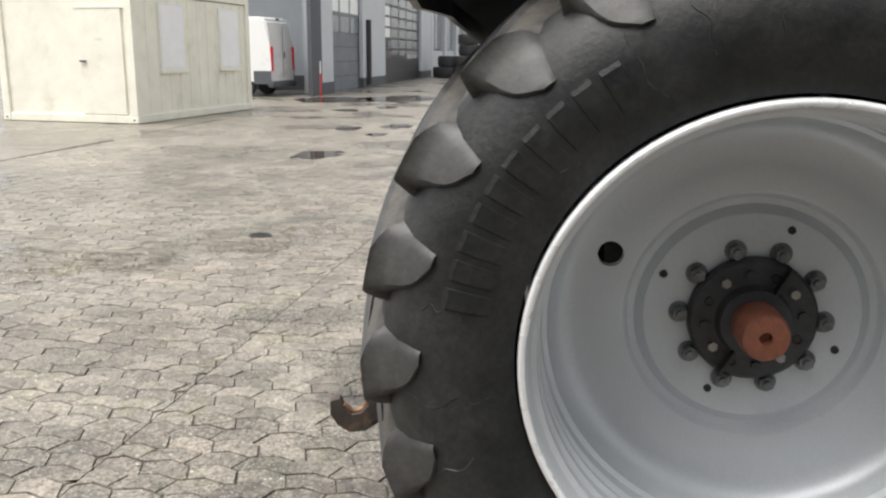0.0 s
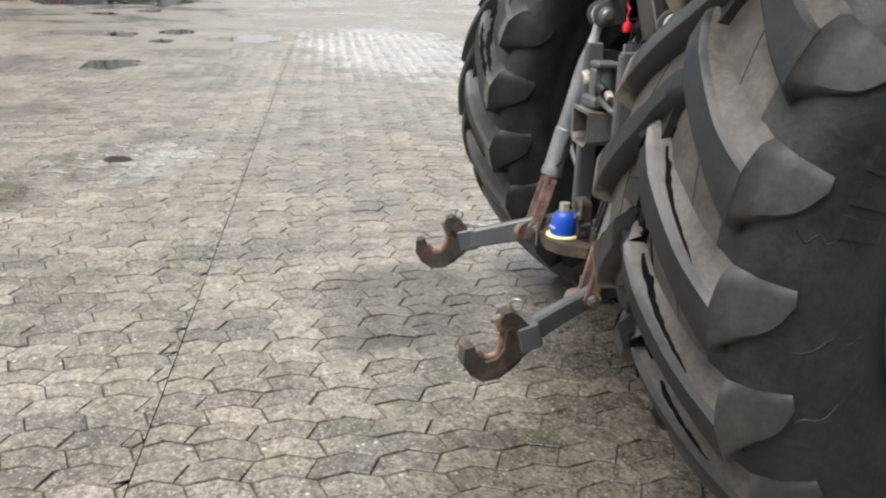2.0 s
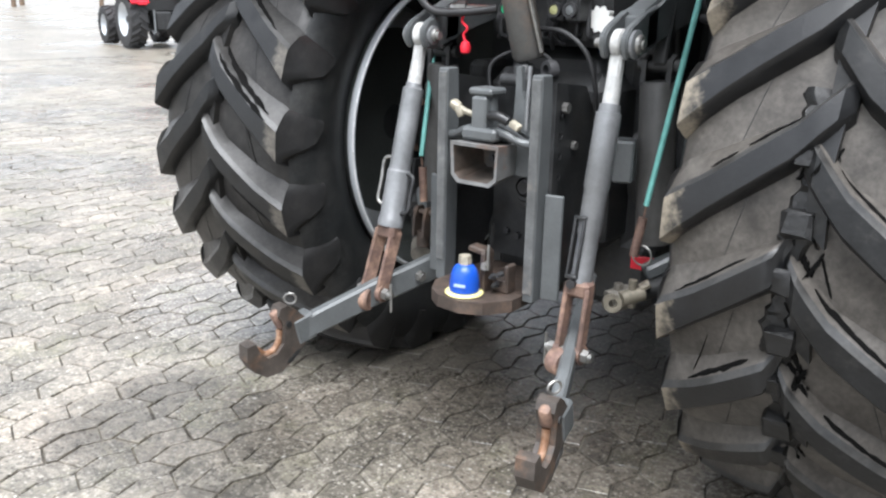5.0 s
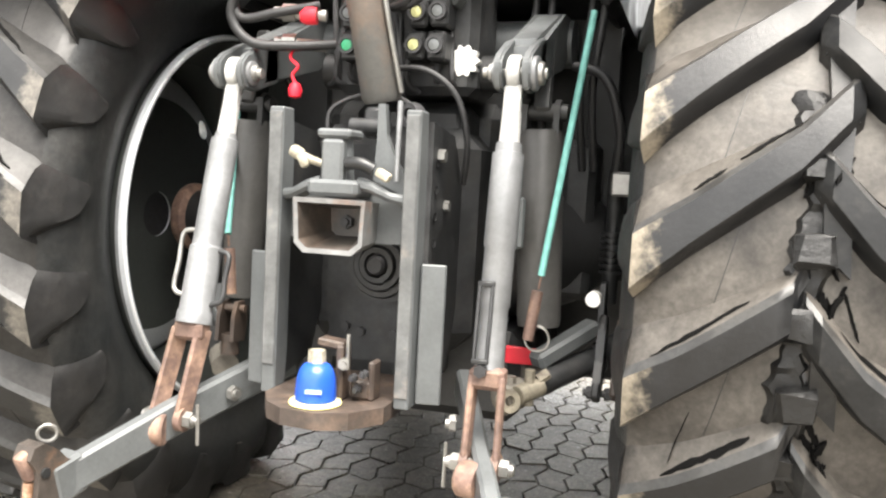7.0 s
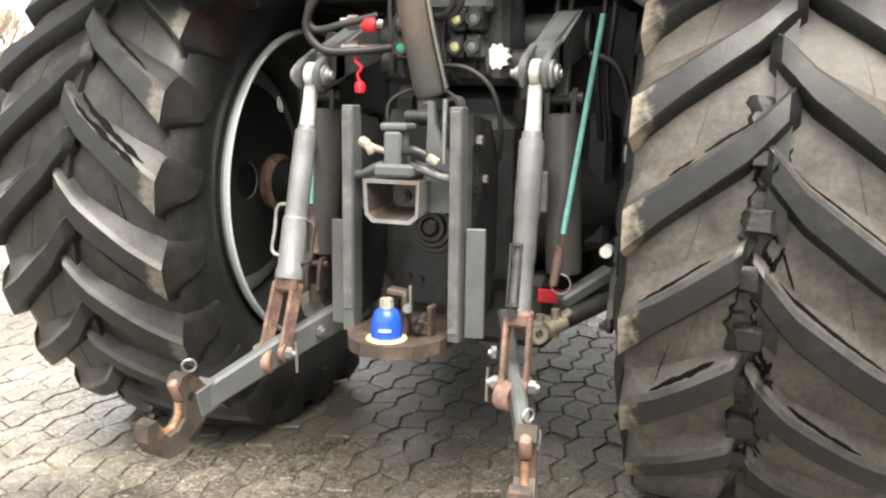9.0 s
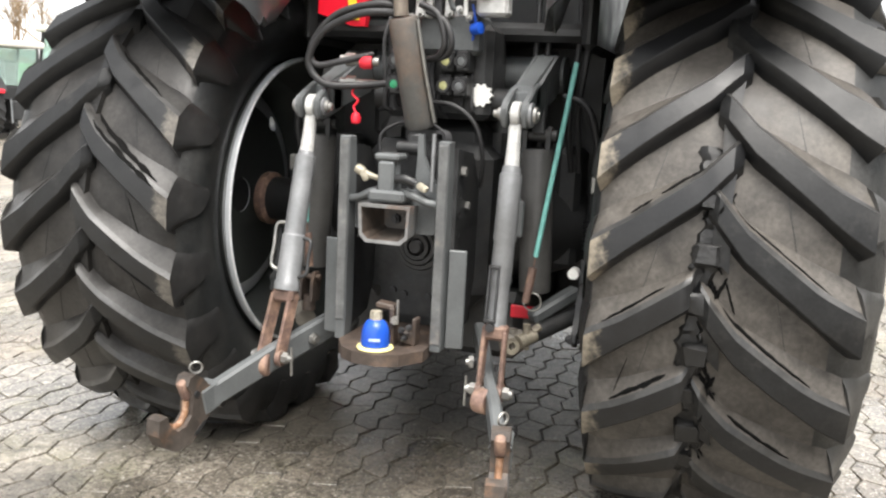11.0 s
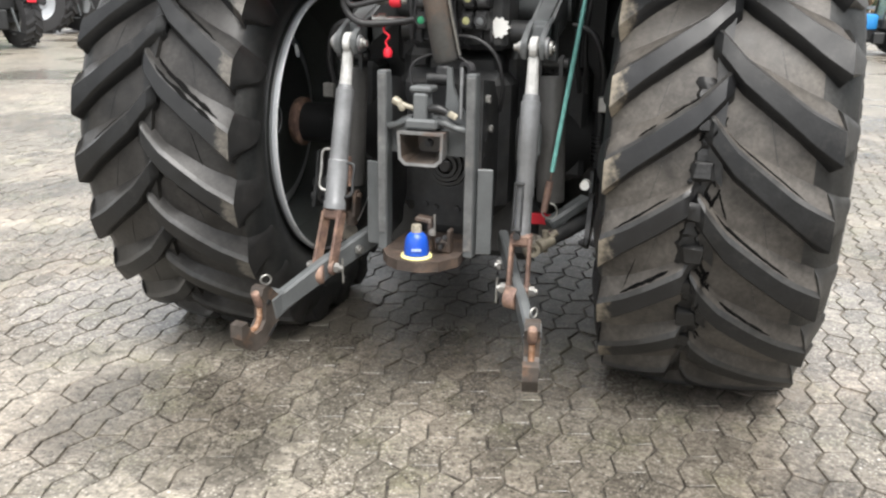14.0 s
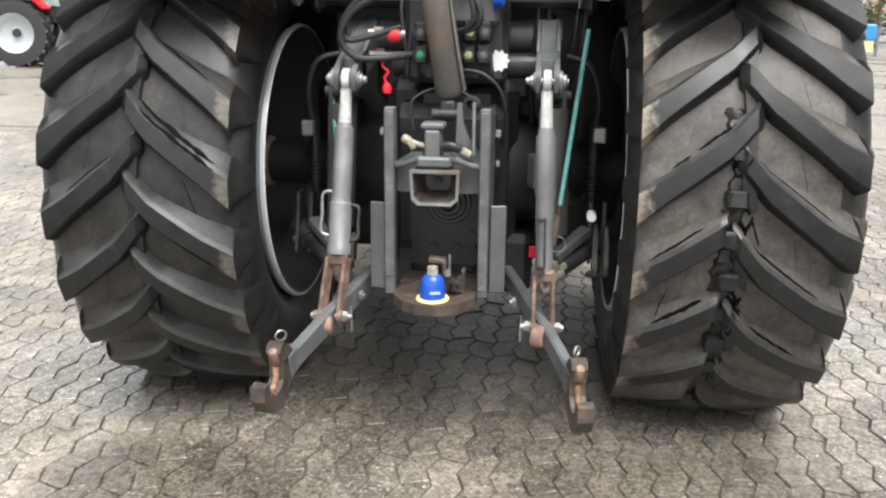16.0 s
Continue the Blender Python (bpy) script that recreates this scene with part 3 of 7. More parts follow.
# hub, nuts and axle end
for rim, s in ((rim_right, 1), (rim_left, -1)):
    on_rim("hub", lathe(B(), [(0.0, 0.0), (0.138, 0.0), (0.150, s * 0.018), (0.150, s * 0.038), (0.142, s * 0.046), (0.088, s * 0.050), (0.080, s * 0.080), (0.066, s * 0.082), (0.0, s * 0.082)], (0, 0, 0), (1, 0, 0), 44), CAST, rim, "dark cast wheel hub", 25)
    on_rim("axle_end", lathe(B(), [(0.0, s * 0.05), (0.057, s * 0.05), (0.057, s * 0.150), (0.054, s * 0.160), (0.054, s * 0.178), (0.050, s * 0.186), (0.015, s * 0.186), (0.012, s * 0.168), (0.0, s * 0.168)], seg=32), SHAFT_RUST, rim, "rust-orange axle shaft end", 25)
    on_rim("shaft_key", box(B(), (0.05, 0.006, 0.075), (s * 0.055, 0.055, 0.10), Euler((radians(-28), 0, 0)).to_matrix()), BLACK_PAINT, rim)
    on_rim("shaft_key", box(B(), (0.05, 0.006, 0.075), (s * 0.055, -0.055, -0.10), Euler((radians(-28), 0, 0)).to_matrix()), BLACK_PAINT, rim)
    for k in range(10):
        a = radians(-1.5 + 36 * k)
        c, z = 0.1675 * math.cos(a), 0.1675 * math.sin(a)
        bm = lathe(B(), [(0.0, s * 0.016), (0.026, s * 0.016), (0.026, s * 0.021), (0.0, s * 0.021)], (0, c, z), (1, 0, 0), 16)
        on_rim("wheel_nut", hexnut(bm, (s * 0.02, c, z), (s, 0, 0), 0.0195, 0.024, 0.013), NUT_STEEL, rim, "grey wheel nut with its washer", 25)
    for k in range(12):
        a = radians(8 + 30 * k)
        c, z = 0.112 * math.cos(a), 0.112 * math.sin(a)
        if k % 3 == 2:
            # black disc on the hub, painting the dark inside of a hole
            on_rim("hub_hole", lathe(B(), [(0.0, s * 0.049), (0.009, s * 0.049), (0.0105, s * 0.052), (0.011, s * 0.046)], (0, c, z), (1, 0, 0), 14), BLACK_PAINT, rim)
        else:
            on_rim("hub_bolt", hexnut(B(), (s * 0.046, c, z), (s, 0, 0), 0.0125, 0.012), STEEL if k % 3 else CAST, rim)
    for y, z in ((0.075, 0.214), (-0.21, 0.097), (-0.086, -0.189), (0.20, -0.073)):
        # small hole as a black disc: its inner shade is painted
        on_rim("rim_hole", lathe(B(), [(0.0, s * 0.0185), (0.0075, s * 0.0185), (0.009, s * 0.0215), (0.010, s * 0.015)], (0, y, z), (1, 0, 0), 14), BLACK_PAINT, rim)
    a = radians(-112)
    y, z = 0.497 * math.cos(a), 0.497 * math.sin(a)
    bm = cyl(B(), (s * 0.17, y, z), (s * 0.185, y * 0.91, z * 0.91), 0.010, seg=12)
    tube(bm, [(s * 0.18, y * 0.93, z * 0.93), (s * 0.20, y * 0.93 + 0.02, z * 0.93 - 0.01), (s * 0.195, y * 0.93 + 0.035, z * 0.93 + 0.012), (s * 0.18, y * 0.93 + 0.02, z * 0.93 + 0.025)], 0.002, 6)
    on_rim("valve_stem", bm, CAST, rim, "dark valve stem with cap loop")



def wall_x(r):
    """How far out the side wall stands at the radius r."""
    lo = [p for p in CARCASS_OUT if p[1] >= r][-1]
    hi = [p for p in CARCASS_OUT if p[1] <= r][0]
    t = 0 if lo == hi else (lo[1] - r) / (lo[1] - hi[1])
    return lo[0] + (hi[0] - lo[0]) * t


# raised maker's lettering on the side walls, as plain blocks, and hairline cracks
for tyre, s in ((tyre_right, 1), (tyre_left, -1)):
    for k in range(10):
        bm = B()
        a = radians(169.5 - 5.15 * k)
        rows = []
        for r in (0.604, 0.618, 0.64, 0.66, 0.68, 0.694, 0.708):
            x = wall_x(r)
            ends = r in (0.604, 0.708)
            rows.append([bm.verts.new((s * (x + h), r * math.cos(a + w), r * math.sin(a + w))) for w, h in
                         ((-0.034, -0.003), (-0.030, -0.0005 if ends else 0.0032), (0.030, -0.0005 if ends else 0.0032), (0.034, -0.003))])
        for p, q in zip(rows, rows[1:]):
            for n in range(3):
                bm.faces.new((p[n], p[n + 1], q[n + 1], q[n]))
        bmesh.ops.recalc_face_normals(bm, faces=bm.faces[:])
        part("raised_mark", bm, RUBBER, tyre)
    rng = random.Random(5)
    for a0, r0, r1 in ((118, 0.83, 0.60), (108, 0.84, 0.64), (96, 0.82, 0.66), (172, 0.76, 0.66), (188, 0.80, 0.60), (200, 0.80, 0.66), (140, 0.64, 0.60), (74, 0.82, 0.68)):
        pts = []
        for k in range(7):
            r = r0 + (r1 - r0) * k / 6
            a = radians(a0 + rng.uniform(-1.2, 1.2))
            x = wall_x(r)
            pts.append((s * (x - 0.0010), r * math.cos(a), r * math.sin(a)))
        part("crack", tube(B(), pts, 0.0022, 5, 3), BLACK_PAINT, tyre)

# ---- the tractor's rear: housing, frame plates, linkage ----
part("axle_housing", lathe(B(), [(0.0, -0.80), (0.085, -0.80), (0.09, -0.52), (0.16, -0.42), (0.21, -0.30), (0.22, 0.0), (0.21, 0.30), (0.16, 0.42), (0.09, 0.52), (0.085, 0.80), (0.0, 0.80)], (0, 0, AXLE_Z), (1, 0, 0), 32), BLACK_PAINT, tractor, "black axle housing", 40)
bm = box(B(), (0.50, 2.0, 0.66), (0, 0.80, 0.88), None, 0.04)
box(bm, (0.44, 0.5, 0.55), (0, -0.12, 0.86), None, 0.05)
box(bm, (0.60, 0.35, 0.20), (0, 0.05, 1.22), None, 0.03)
part("belly_housing", box(B(), (0.64, 1.6, 0.24), (0, 0.60, 0.50), None, 0.03), DARK_IRON, tractor, "dark belly of the gearbox")
part("drawbar_frame", box(B(), (0.26, 0.34, 0.12), (0, -0.22, 0.55), None, 0.02), DARK_IRON, tractor, "dark drawbar carrier")
part("transmission", bm, DARK_IRON, tractor, "dark greasy gearbox housing")
bm = slab(B(), [(-0.125, 0.56), (0.125, 0.56), (0.125, 0.60), (0.115, 0.63), (0.125, 0.66), (0.125, 0.97), (-0.125, 0.97), (-0.125, 0.66), (-0.115, 0.63), (-0.125, 0.60)], 0.05, Matrix(((1, 0, 0, 0), (0, 0, 1, -0.40), (0, 1, 0, 0), (0, 0, 0, 1))))
part("back_plate", bm, DARK_IRON, tractor, "black cast plate behind the hitch")
for k, (r, d) in enumerate(((0.095, 0.0), (0.078, 0.012), (0.060, 0.024), (0.042, 0.034))):
    part("shaft_guard_ring", ring(B(), (0.02, -0.43 - d, 0.80), (0, 1, 0), r, r - 0.012, 0.03, 32), DARK_IRON, tractor, "", 30)
part("power_shaft", lathe(B(), [(0.0, 0.0), (0.024, 0.0), (0.024, 0.07), (0.018, 0.08), (0.0, 0.08)], (0.02, -0.41, 0.80), (0, -1, 0), 18), CAST, tractor, "", 30)
for x, z in ((-0.07, 0.64), (-0.03, 0.63), (0.055, 0.63), (0.10, 0.68), (0.09, 0.92), (-0.09, 0.92)):
    part("cover_bolt", hexnut(B(), (x, -0.425, z), (0, -1, 0), 0.012, 0.012), CAST, tractor)
for s in (-1, 1):
    bm = slab(B(), [(-0.655, 0.515), (-0.605, 0.515), (-0.60, 0.60), (-0.60, 1.06), (-0.605, 1.15), (-0.655, 1.15)], 0.034, Matrix.Translation((s * 0.158, 0, 0)) @ ACROSS)
    bmesh.ops.bevel(bm, geom=bm.edges[:], offset=0.003, segments=1, affect="EDGES")
    part("worn_edge", box(B(), (0.030, 0.006, 0.56 if s < 0 else 0.60), (s * 0.158, -0.6565, 0.86 if s < 0 else 0.84), None, 0.002), WORN_EDGE, tractor, "bare worn rear edge of the plate")
    plate = part("frame_plate", bm, GREY_PAINT, tractor, "upright grey steel hitch plate with worn rusty edge")
    bm = slab(B(), [(-0.60, 0.53), (-0.42, 0.56), (-0.36, 0.70), (-0.36, 1.00), (-0.44, 1.11), (-0.60, 1.13)], 0.02, Matrix.Translation((s * 0.176, 0, 0)) @ ACROSS)
    part("side_plate", bm, DARK_IRON, tractor, "dark grey side plate of the hitch frame")
    bm = B()
    m = Matrix.Translation((s * 0.205, -0.612, 0.675)) @ Euler((0, 0, radians(s * 12))).to_matrix().to_4x4()
    box(bm, (0.055, 0.012, 0.305), (0, 0, 0), None, 0.003)
    bmesh.ops.transform(bm, matrix=m, verts=bm.verts[:])
    part("guide_flange", bm, GREY_PAINT, tractor, "lower outer guide flange, grey with bright edge")
    for k in range(9):
        # row of holes, their dark insides painted as black discs
        part("plate_hole", lathe(B(), [(0.0, 0.0), (0.008, 0.0), (0.010, 0.002)], (s * 0.1885, -0.575, 0.58 + 0.058 * k), (s, 0, 0), 10), BLACK_PAINT, tractor)
    part("plate_bolt", hexnut(B(), (s * 0.187, -0.56, 1.06), (s, 0, 0), 0.015, 0.016), STEEL, tractor, "bright steel bolt head")
    part("plate_bolt", hexnut(B(), (s * 0.187, -0.50, 0.95), (s, 0, 0), 0.013, 0.012), STEEL, tractor)

# tow funnel on its cross piece, with the pin housing above
bm = B()
outer = [(-0.076, 0.862), (-0.055, 0.842), (0.055, 0.842), (0.078, 0.862), (0.082, 0.958), (-0.082, 0.958)]
rear_o = [bm.verts.new((x + 0.0, -0.715, z)) for x, z in outer]
rear_i = [bm.verts.new((x * 0.88, -0.713, 0.90 + (z - 0.90) * 0.82)) for x, z in outer]
deep_i = [bm.verts.new((x * 0.52, -0.606, 0.905 + (z - 0.90) * 0.52)) for x, z in outer]
front_o = [bm.verts.new((x * 0.8, -0.58, 0.90 + (z - 0.90) * 0.85)) for x, z in outer]
for i in range(6):
    j = (i + 1) % 6
    bm.faces.new((rear_o[i], rear_o[j], rear_i[j], rear_i[i]))
    bm.faces.new((rear_i[i], rear_i[j], deep_i[j], deep_i[i])).material_index = 1
    bm.faces.new((rear_o[i], rear_o[j], front_o[j], front_o[i]))
bm.faces.new(deep_i).material_index = 1
bm.faces.new(front_o)
FUNNEL_GREY = material("grey_funnel_worn", (0.17, 0.17, 0.168), 0.5, metal=0.15, vary=0.25, scale=14, bump=0.2, second=(0.22, 0.13, 0.09), cover=0.36, sharp=0.1, stain_scale=11)
FUNNEL_GREASE = material("greasy_funnel_throat", (0.050, 0.043, 0.037), 0.4, vary=0.4, scale=14, bump=0.3, second=(0.12, 0.085, 0.065), cover=0.35, sharp=0.15, stain_scale=9)
part("tow_funnel", bm, (FUNNEL_GREY, FUNNEL_GREASE), tractor, "grey cast towing funnel with a greasy rusty mouth", 20)
part("throat_bolt", hexnut(B(), (0.0, -0.606, 0.906), (0, -1, 0), 0.016, 0.014, 0.010), CAST, tractor)
for s in (-1, 1):
    wing = [(s * 0.040, -0.650, 0.992), (s * 0.070, -0.648, 0.984), (s * 0.105, -0.638, 0.966), (s * 0.139, -0.622, 0.960)]
    part("hitch_wing", swept_bar(wing, 0.050, (0.026, 0.022, 0.020, 0.024)), GREY_PAINT, tractor, "curved grey wing of the pin housing", 40)
bm = slab(B(), [(-0.141, 0.865), (-0.09, 0.862), (0.09, 0.862), (0.141, 0.865), (0.141, 0.965), (0.10, 0.99), (-0.10, 0.99), (-0.141, 0.965)], 0.070, Matrix(((1, 0, 0, 0), (0, 0, 1, -0.565), (0, 1, 0, 0), (0, 0, 0, 1))))
part("hitch_crosspiece", bm, GREY_PAINT, tractor, "grey cross piece between the plates")
bm = box(B(), (0.115, 0.10, 0.035), (-0.005, -0.645, 0.980), None, 0.008)
cyl(bm, (-0.012, -0.64, 0.99), (-0.012, -0.64, 1.085), 0.034, 0.028, seg=20)
box(bm, (0.050, 0.030, 0.095), (-0.012, -0.668, 1.035), None, 0.006)
box(bm, (0.078, 0.078, 0.020), (-0.012, -0.64, 1.095), None, 0.006)
part("pin_housing", bm, GREY_PAINT, tractor, "grey cast pin housing")
OILY_CASTING = material("pale_oily_joint", (0.25, 0.225, 0.175), 0.5, metal=0.3, vary=0.4, scale=25, bump=0.3, second=(0.09, 0.075, 0.06), cover=0.4, sharp=0.1, stain_scale=30)
WORN_CREAM = material("worn_cream_casting", (0.36, 0.33, 0.26), 0.5, metal=0.2, vary=0.35, scale=30, bump=0.3)
bm = tube(B(), [(-0.040, -0.665, 1.030), (-0.070, -0.672, 1.040), (-0.100, -0.672, 1.052)], 0.009, 10)
box(bm, (0.030, 0.026, 0.024), (-0.098, -0.672, 1.052), Euler((0.3, 0.5, 0)).to_matrix(), 0.007, 2)
box(bm, (0.020, 0.020, 0.034), (-0.080, -0.676, 1.036), Euler((0, -0.5, 0)).to_matrix(), 0.006, 2)
part("pin_lever", bm, WORN_CREAM, tractor, "worn cream release knob", 40)
bm = tube(B(), [(0.020, -0.668, 1.032), (0.050, -0.675, 1.034), (0.078, -0.668, 1.022)], 0.014, 12)
part("pin_lever", bm, BLACK_PAINT, tractor, "black rubber release boot", 40)
part("lever_end", box(B(), (0.034, 0.024, 0.020), (0.098, -0.660, 1.012), Euler((0, 0.5, 0)).to_matrix(), 0.006, 2), WORN_CREAM, tractor, "", 40)
bm = slab(B(), [(0.055, 1.00), (0.138, 0.965), (0.138, 1.00), (0.105, 1.045), (0.082, 1.10), (0.076, 1.165), (0.060, 1.165), (0.060, 1.09)], 0.018, Matrix(((1, 0, 0, 0), (0, 0, 1, -0.60), (0, 1, 0, 0), (0, 0, 0, 1))))
part("hitch_fork", bm, GREY_PAINT, tractor, "curved grey fork below the top link")
bm = lathe(B(), [(0.016, -0.014), (0.028, -0.014), (0.030, 0.0), (0.028, 0.014), (0.016, 0.014)], (0.100, -0.50, 1.150), (0.5, 1, 0), 22, True)
part("link_ring", bm, CAST, tractor, "dark ring of the lower bearing", 35)
part("release_pin", cyl(B(), (0.12, -0.64, 1.0), (0.118, -0.63, 1.17), 0.006, seg=10), ROD_PAINT, tractor, "", 40)
bm = cyl(B(), (-0.03, -0.54, 1.12), (0.06, -0.54, 1.12), 0.018, seg=14)
box(bm, (0.05, 0.05, 0.07), (0.02, -0.51, 1.13), None, 0.008)
part("top_link_eye", bm, DARK_IRON, tractor, "", 40)
for s in (-1, 1):
    part("cable", tube(B(), [(s * 0.10, -0.50, 1.06), (s * 0.11, -0.49, 1.15), (s * 0.06, -0.47, 1.19), (0.0, -0.46, 1.20)], 0.006, 8), HOSE, tractor, "", 50)

# drawbar plate, hold-down bracket and pin
part("drawbar_plate", slab(B(), [(-0.138, -0.42), (-0.138, -0.70), (-0.10, -0.765), (-0.05, -0.80), (0.03, -0.805), (0.09, -0.775), (0.138, -0.70), (0.138, -0.42)], 0.036, Matrix.Translation((0, 0, 0.512))), DARK_RUST, tractor, "brown rusted drawbar plate")
bm = box(B(), (0.016, 0.050, 0.120), (0.034, -0.68, 0.59), None, 0.004)
box(bm, (0.060, 0.042, 0.018), (0.010, -0.68, 0.650), Euler((0, 0.10, 0)).to_matrix(), 0.004)
box(bm, (0.046, 0.040, 0.042), (0.072, -0.655, 0.552), None, 0.006)
box(bm, (0.014, 0.044, 0.085), (0.094, -0.650, 0.572), None, 0.004)
part("hold_down_bracket", bm, DARK_RUST, tractor, "dark rusty hold-down bracket beside the ball")
part("bracket_bolt", hexnut(B(), (0.042, -0.695, 0.612), (0.3, -1, 0), 0.014, 0.014, 0.012), STEEL, tractor)
for x, z in ((0.060, 0.580), (0.084, 0.590), (0.070, 0.556)):
    part("bracket_bolt", hexnut(B(), (x, -0.678, z), (0, -1, 0), 0.010, 0.012, 0.010), CAST, tractor)
part("locking_pin", cyl(B(), (0.052, -0.70, 0.60), (0.052, -0.70, 0.675), 0.0045, seg=8), STEEL, tractor)
part("tow_ball", lathe(B(), [(0.0, 0.0), (0.03, 0.0), (0.025, 0.03), (0.016, 0.05), (0.014, 0.080), (0.014, 0.087), (0.0, 0.088)], (0.0, -0.74, 0.53), (0, 0, 1), 18), CAST, tractor, "", 40)
part("ball_knob", hexnut(B(), (0.0, -0.74, 0.618), (0, 0, 1), 0.019, 0.026), WORN_CREAM, tractor, "pale worn knob above the cover")

# top link cylinder and its head
bm = lathe(B(), [(0.0, 0.0), (0.040, 0.0), (0.046, 0.012), (0.046, 0.325), (0.042, 0.338), (0.0, 0.338)], (0.022, -0.49, 1.18), Vector((-0.045, -0.075, 0.34)), 28)
part("top_link_cylinder", bm, material("dusty_cylinder", (0.085, 0.083, 0.078), 0.55, vary=0.2, scale=9, bump=0.15, second=(0.15, 0.105, 0.078), cover=0.42, sharp=0.15, stain_scale=8), tractor, "dark dusty top link cylinder", 40)
part("cylinder_pipe", tube(B(), [(0.075, -0.51, 1.20), (0.05, -0.55, 1.36), (0.03, -0.575, 1.50)], 0.006, 8), STEEL, tractor, "", 50)
bm = cyl(B(), (-0.025, -0.57, 1.51), (-0.03, -0.575, 1.57), 0.022, seg=16)
box(bm, (0.06, 0.05, 0.05), (-0.035, -0.56, 1.59), None, 0.008)
part("cylinder_head", bm, material("worn_brown_fitting", (0.20, 0.17, 0.14), 0.5, metal=0.4, vary=0.3, scale=20), tractor, "worn brown cylinder fitting", 40)

# lift arms, rods and lower links (lowered)
THROAT_RUST = material("orange_rusty_throat", (0.18, 0.09, 0.046), 0.6, vary=0.4, scale=20, bump=0.4, second=(0.42, 0.30, 0.22), cover=0.4, sharp=0.12, stain_scale=24)
HOOK = [(-1.172, 0.374), (-1.174, 0.33), (-1.152, 0.292), (-1.112, 0.266), (-1.062, 0.270), (-1.02, 0.298), (-0.985, 0.335), (-0.955, 0.360), (-0.955, 0.415), (-0.985, 0.430),
        (-1.005, 0.452), (-1.035, 0.472), (-1.058, 0.468), (-1.068, 0.445), (-1.055, 0.425), (-1.048, 0.395), (-1.052, 0.355), (-1.075, 0.330), (-1.105, 0.325), (-1.130, 0.345), (-1.143, 0.380)]
for s in (-1, 1):
    top = Vector((-0.318, -0.556, 1.231) if s < 0 else (0.350, -0.579, 1.238))
    low = Vector((-0.326, -0.694, 0.660) if s < 0 else (0.364, -0.726, 0.640))
    pin = Vector((-0.345, -0.745, 0.444) if s < 0 else (0.366, -0.765, 0.448))
    mid = top.lerp(low, 0.25)
    for side in (-1, 1):
        bm = slab(B(), [(-0.045, -0.005), (-0.030, -0.036), (0.02, -0.040), (0.13, -0.008), (0.13, 0.095), (0.06, 0.075), (-0.02, 0.042), (-0.042, 0.022)], 0.018, Matrix.Translation((top.x + side * 0.030, top.y, top.z)) @ ACROSS)
        bmesh.ops.bevel(bm, geom=bm.edges[:], offset=0.004, segments=2, affect="EDGES")
        part("lift_arm", bm, GREY_PAINT, tractor, "grey cast lift arm", 40)
    bm = slab(B(), [(0.050, -0.032), (0.36, 0.055), (0.46, 0.095), (0.46, 0.21), (0.36, 0.19), (0.062, 0.078)], 0.078, Matrix.Translation((top.x, top.y, top.z)) @ ACROSS)
    bmesh.ops.bevel(bm, geom=bm.edges[:], offset=0.014, segments=2, affect="EDGES")
    part("arm_body", bm, GREY_PAINT, tractor, "grey cast lift arm body", 40)
    for side, x, r, w, mat in ((s, 0.039, 0.036, 0.012, ROD_PAINT), (s, 0.051, 0.024, 0.012, STEEL), (-s, 0.039, 0.028, 0.008, ROD_PAINT), (-s, 0.047, 0.019, 0.010, STEEL)):
        part("arm_boss", lathe(B(), [(0.0, 0.0), (r, 0.0), (r, w * 0.7), (r * 0.85, w), (0.0, w)], (top.x + side * x, top.y, top.z), (side, 0, 0), 22), mat, tractor, "", 35)
    part("arm_pin", cyl(B(), (top.x - 0.068, top.y, top.z), (top.x + 0.068, top.y, top.z), 0.012, seg=14), STEEL, tractor, "", 40)
    bm = lathe(B(), [(0.012, -0.012), (0.032, -0.014), (0.037, -0.010), (0.037, 0.010), (0.032, 0.014), (0.012, 0.012)], top, (1, 0, 0), 24, True)
    beam(bm, top + Vector((0, -0.008, -0.025)), mid, 0.027, 0.036, 0.006, up=(1, 0, 0))
    cyl(bm, top.lerp(mid, 0.55), mid + (mid - top) * 0.06, 0.020, 0.022, seg=18)
    part("rod_clevis", bm, WHITE_METAL, tractor, "white worn upper eye of the lift rod", 35)
    d = low - mid
    if s < 0:
        prof = [(0.0, 0.0), (0.024, 0.0), (0.026, 0.012), (0.032, 0.016), (0.033, d.length * 0.60), (0.037, d.length * 0.61), (0.037, d.length - 0.03), (0.040, d.length - 0.025), (0.040, d.length), (0.0, d.length)]
    else:
        prof = [(0.0, 0.0), (0.027, 0.0), (0.028, 0.02), (0.033, 0.022), (0.034, d.length * 0.46), (0.031, d.length * 0.47), (0.031, d.length * 0.72), (0.028, d.length * 0.73), (0.029, d.length), (0.0, d.length)]
    rod = part("lift_rod", lathe(B(), prof, mid, d, 24), ROD_PAINT, tractor, "silver-grey telescopic lift rod", 35)
    if s < 0:
        for side, a, b in ((-1, 0.52, 0.86), (1, 0.62, 0.90)):
            off = Vector((side * 0.062, -0.004, 0))
            part("rod_handle", tube(B(), [mid + d * a + off * 0.5, mid + d * (a + 0.02) + off, mid + d * (a + b) / 2 + off, mid + d * (b - 0.03) + off, mid + d * b + off * 0.5], 0.006, 8), STEEL if side < 0 else DARK_IRON, rod, "bent wire handle on the rod", 50)
    else:
        # the locking strip with its slot, on the rod's face
        off = Vector((-0.012, -0.036, 0))
        bm = B()
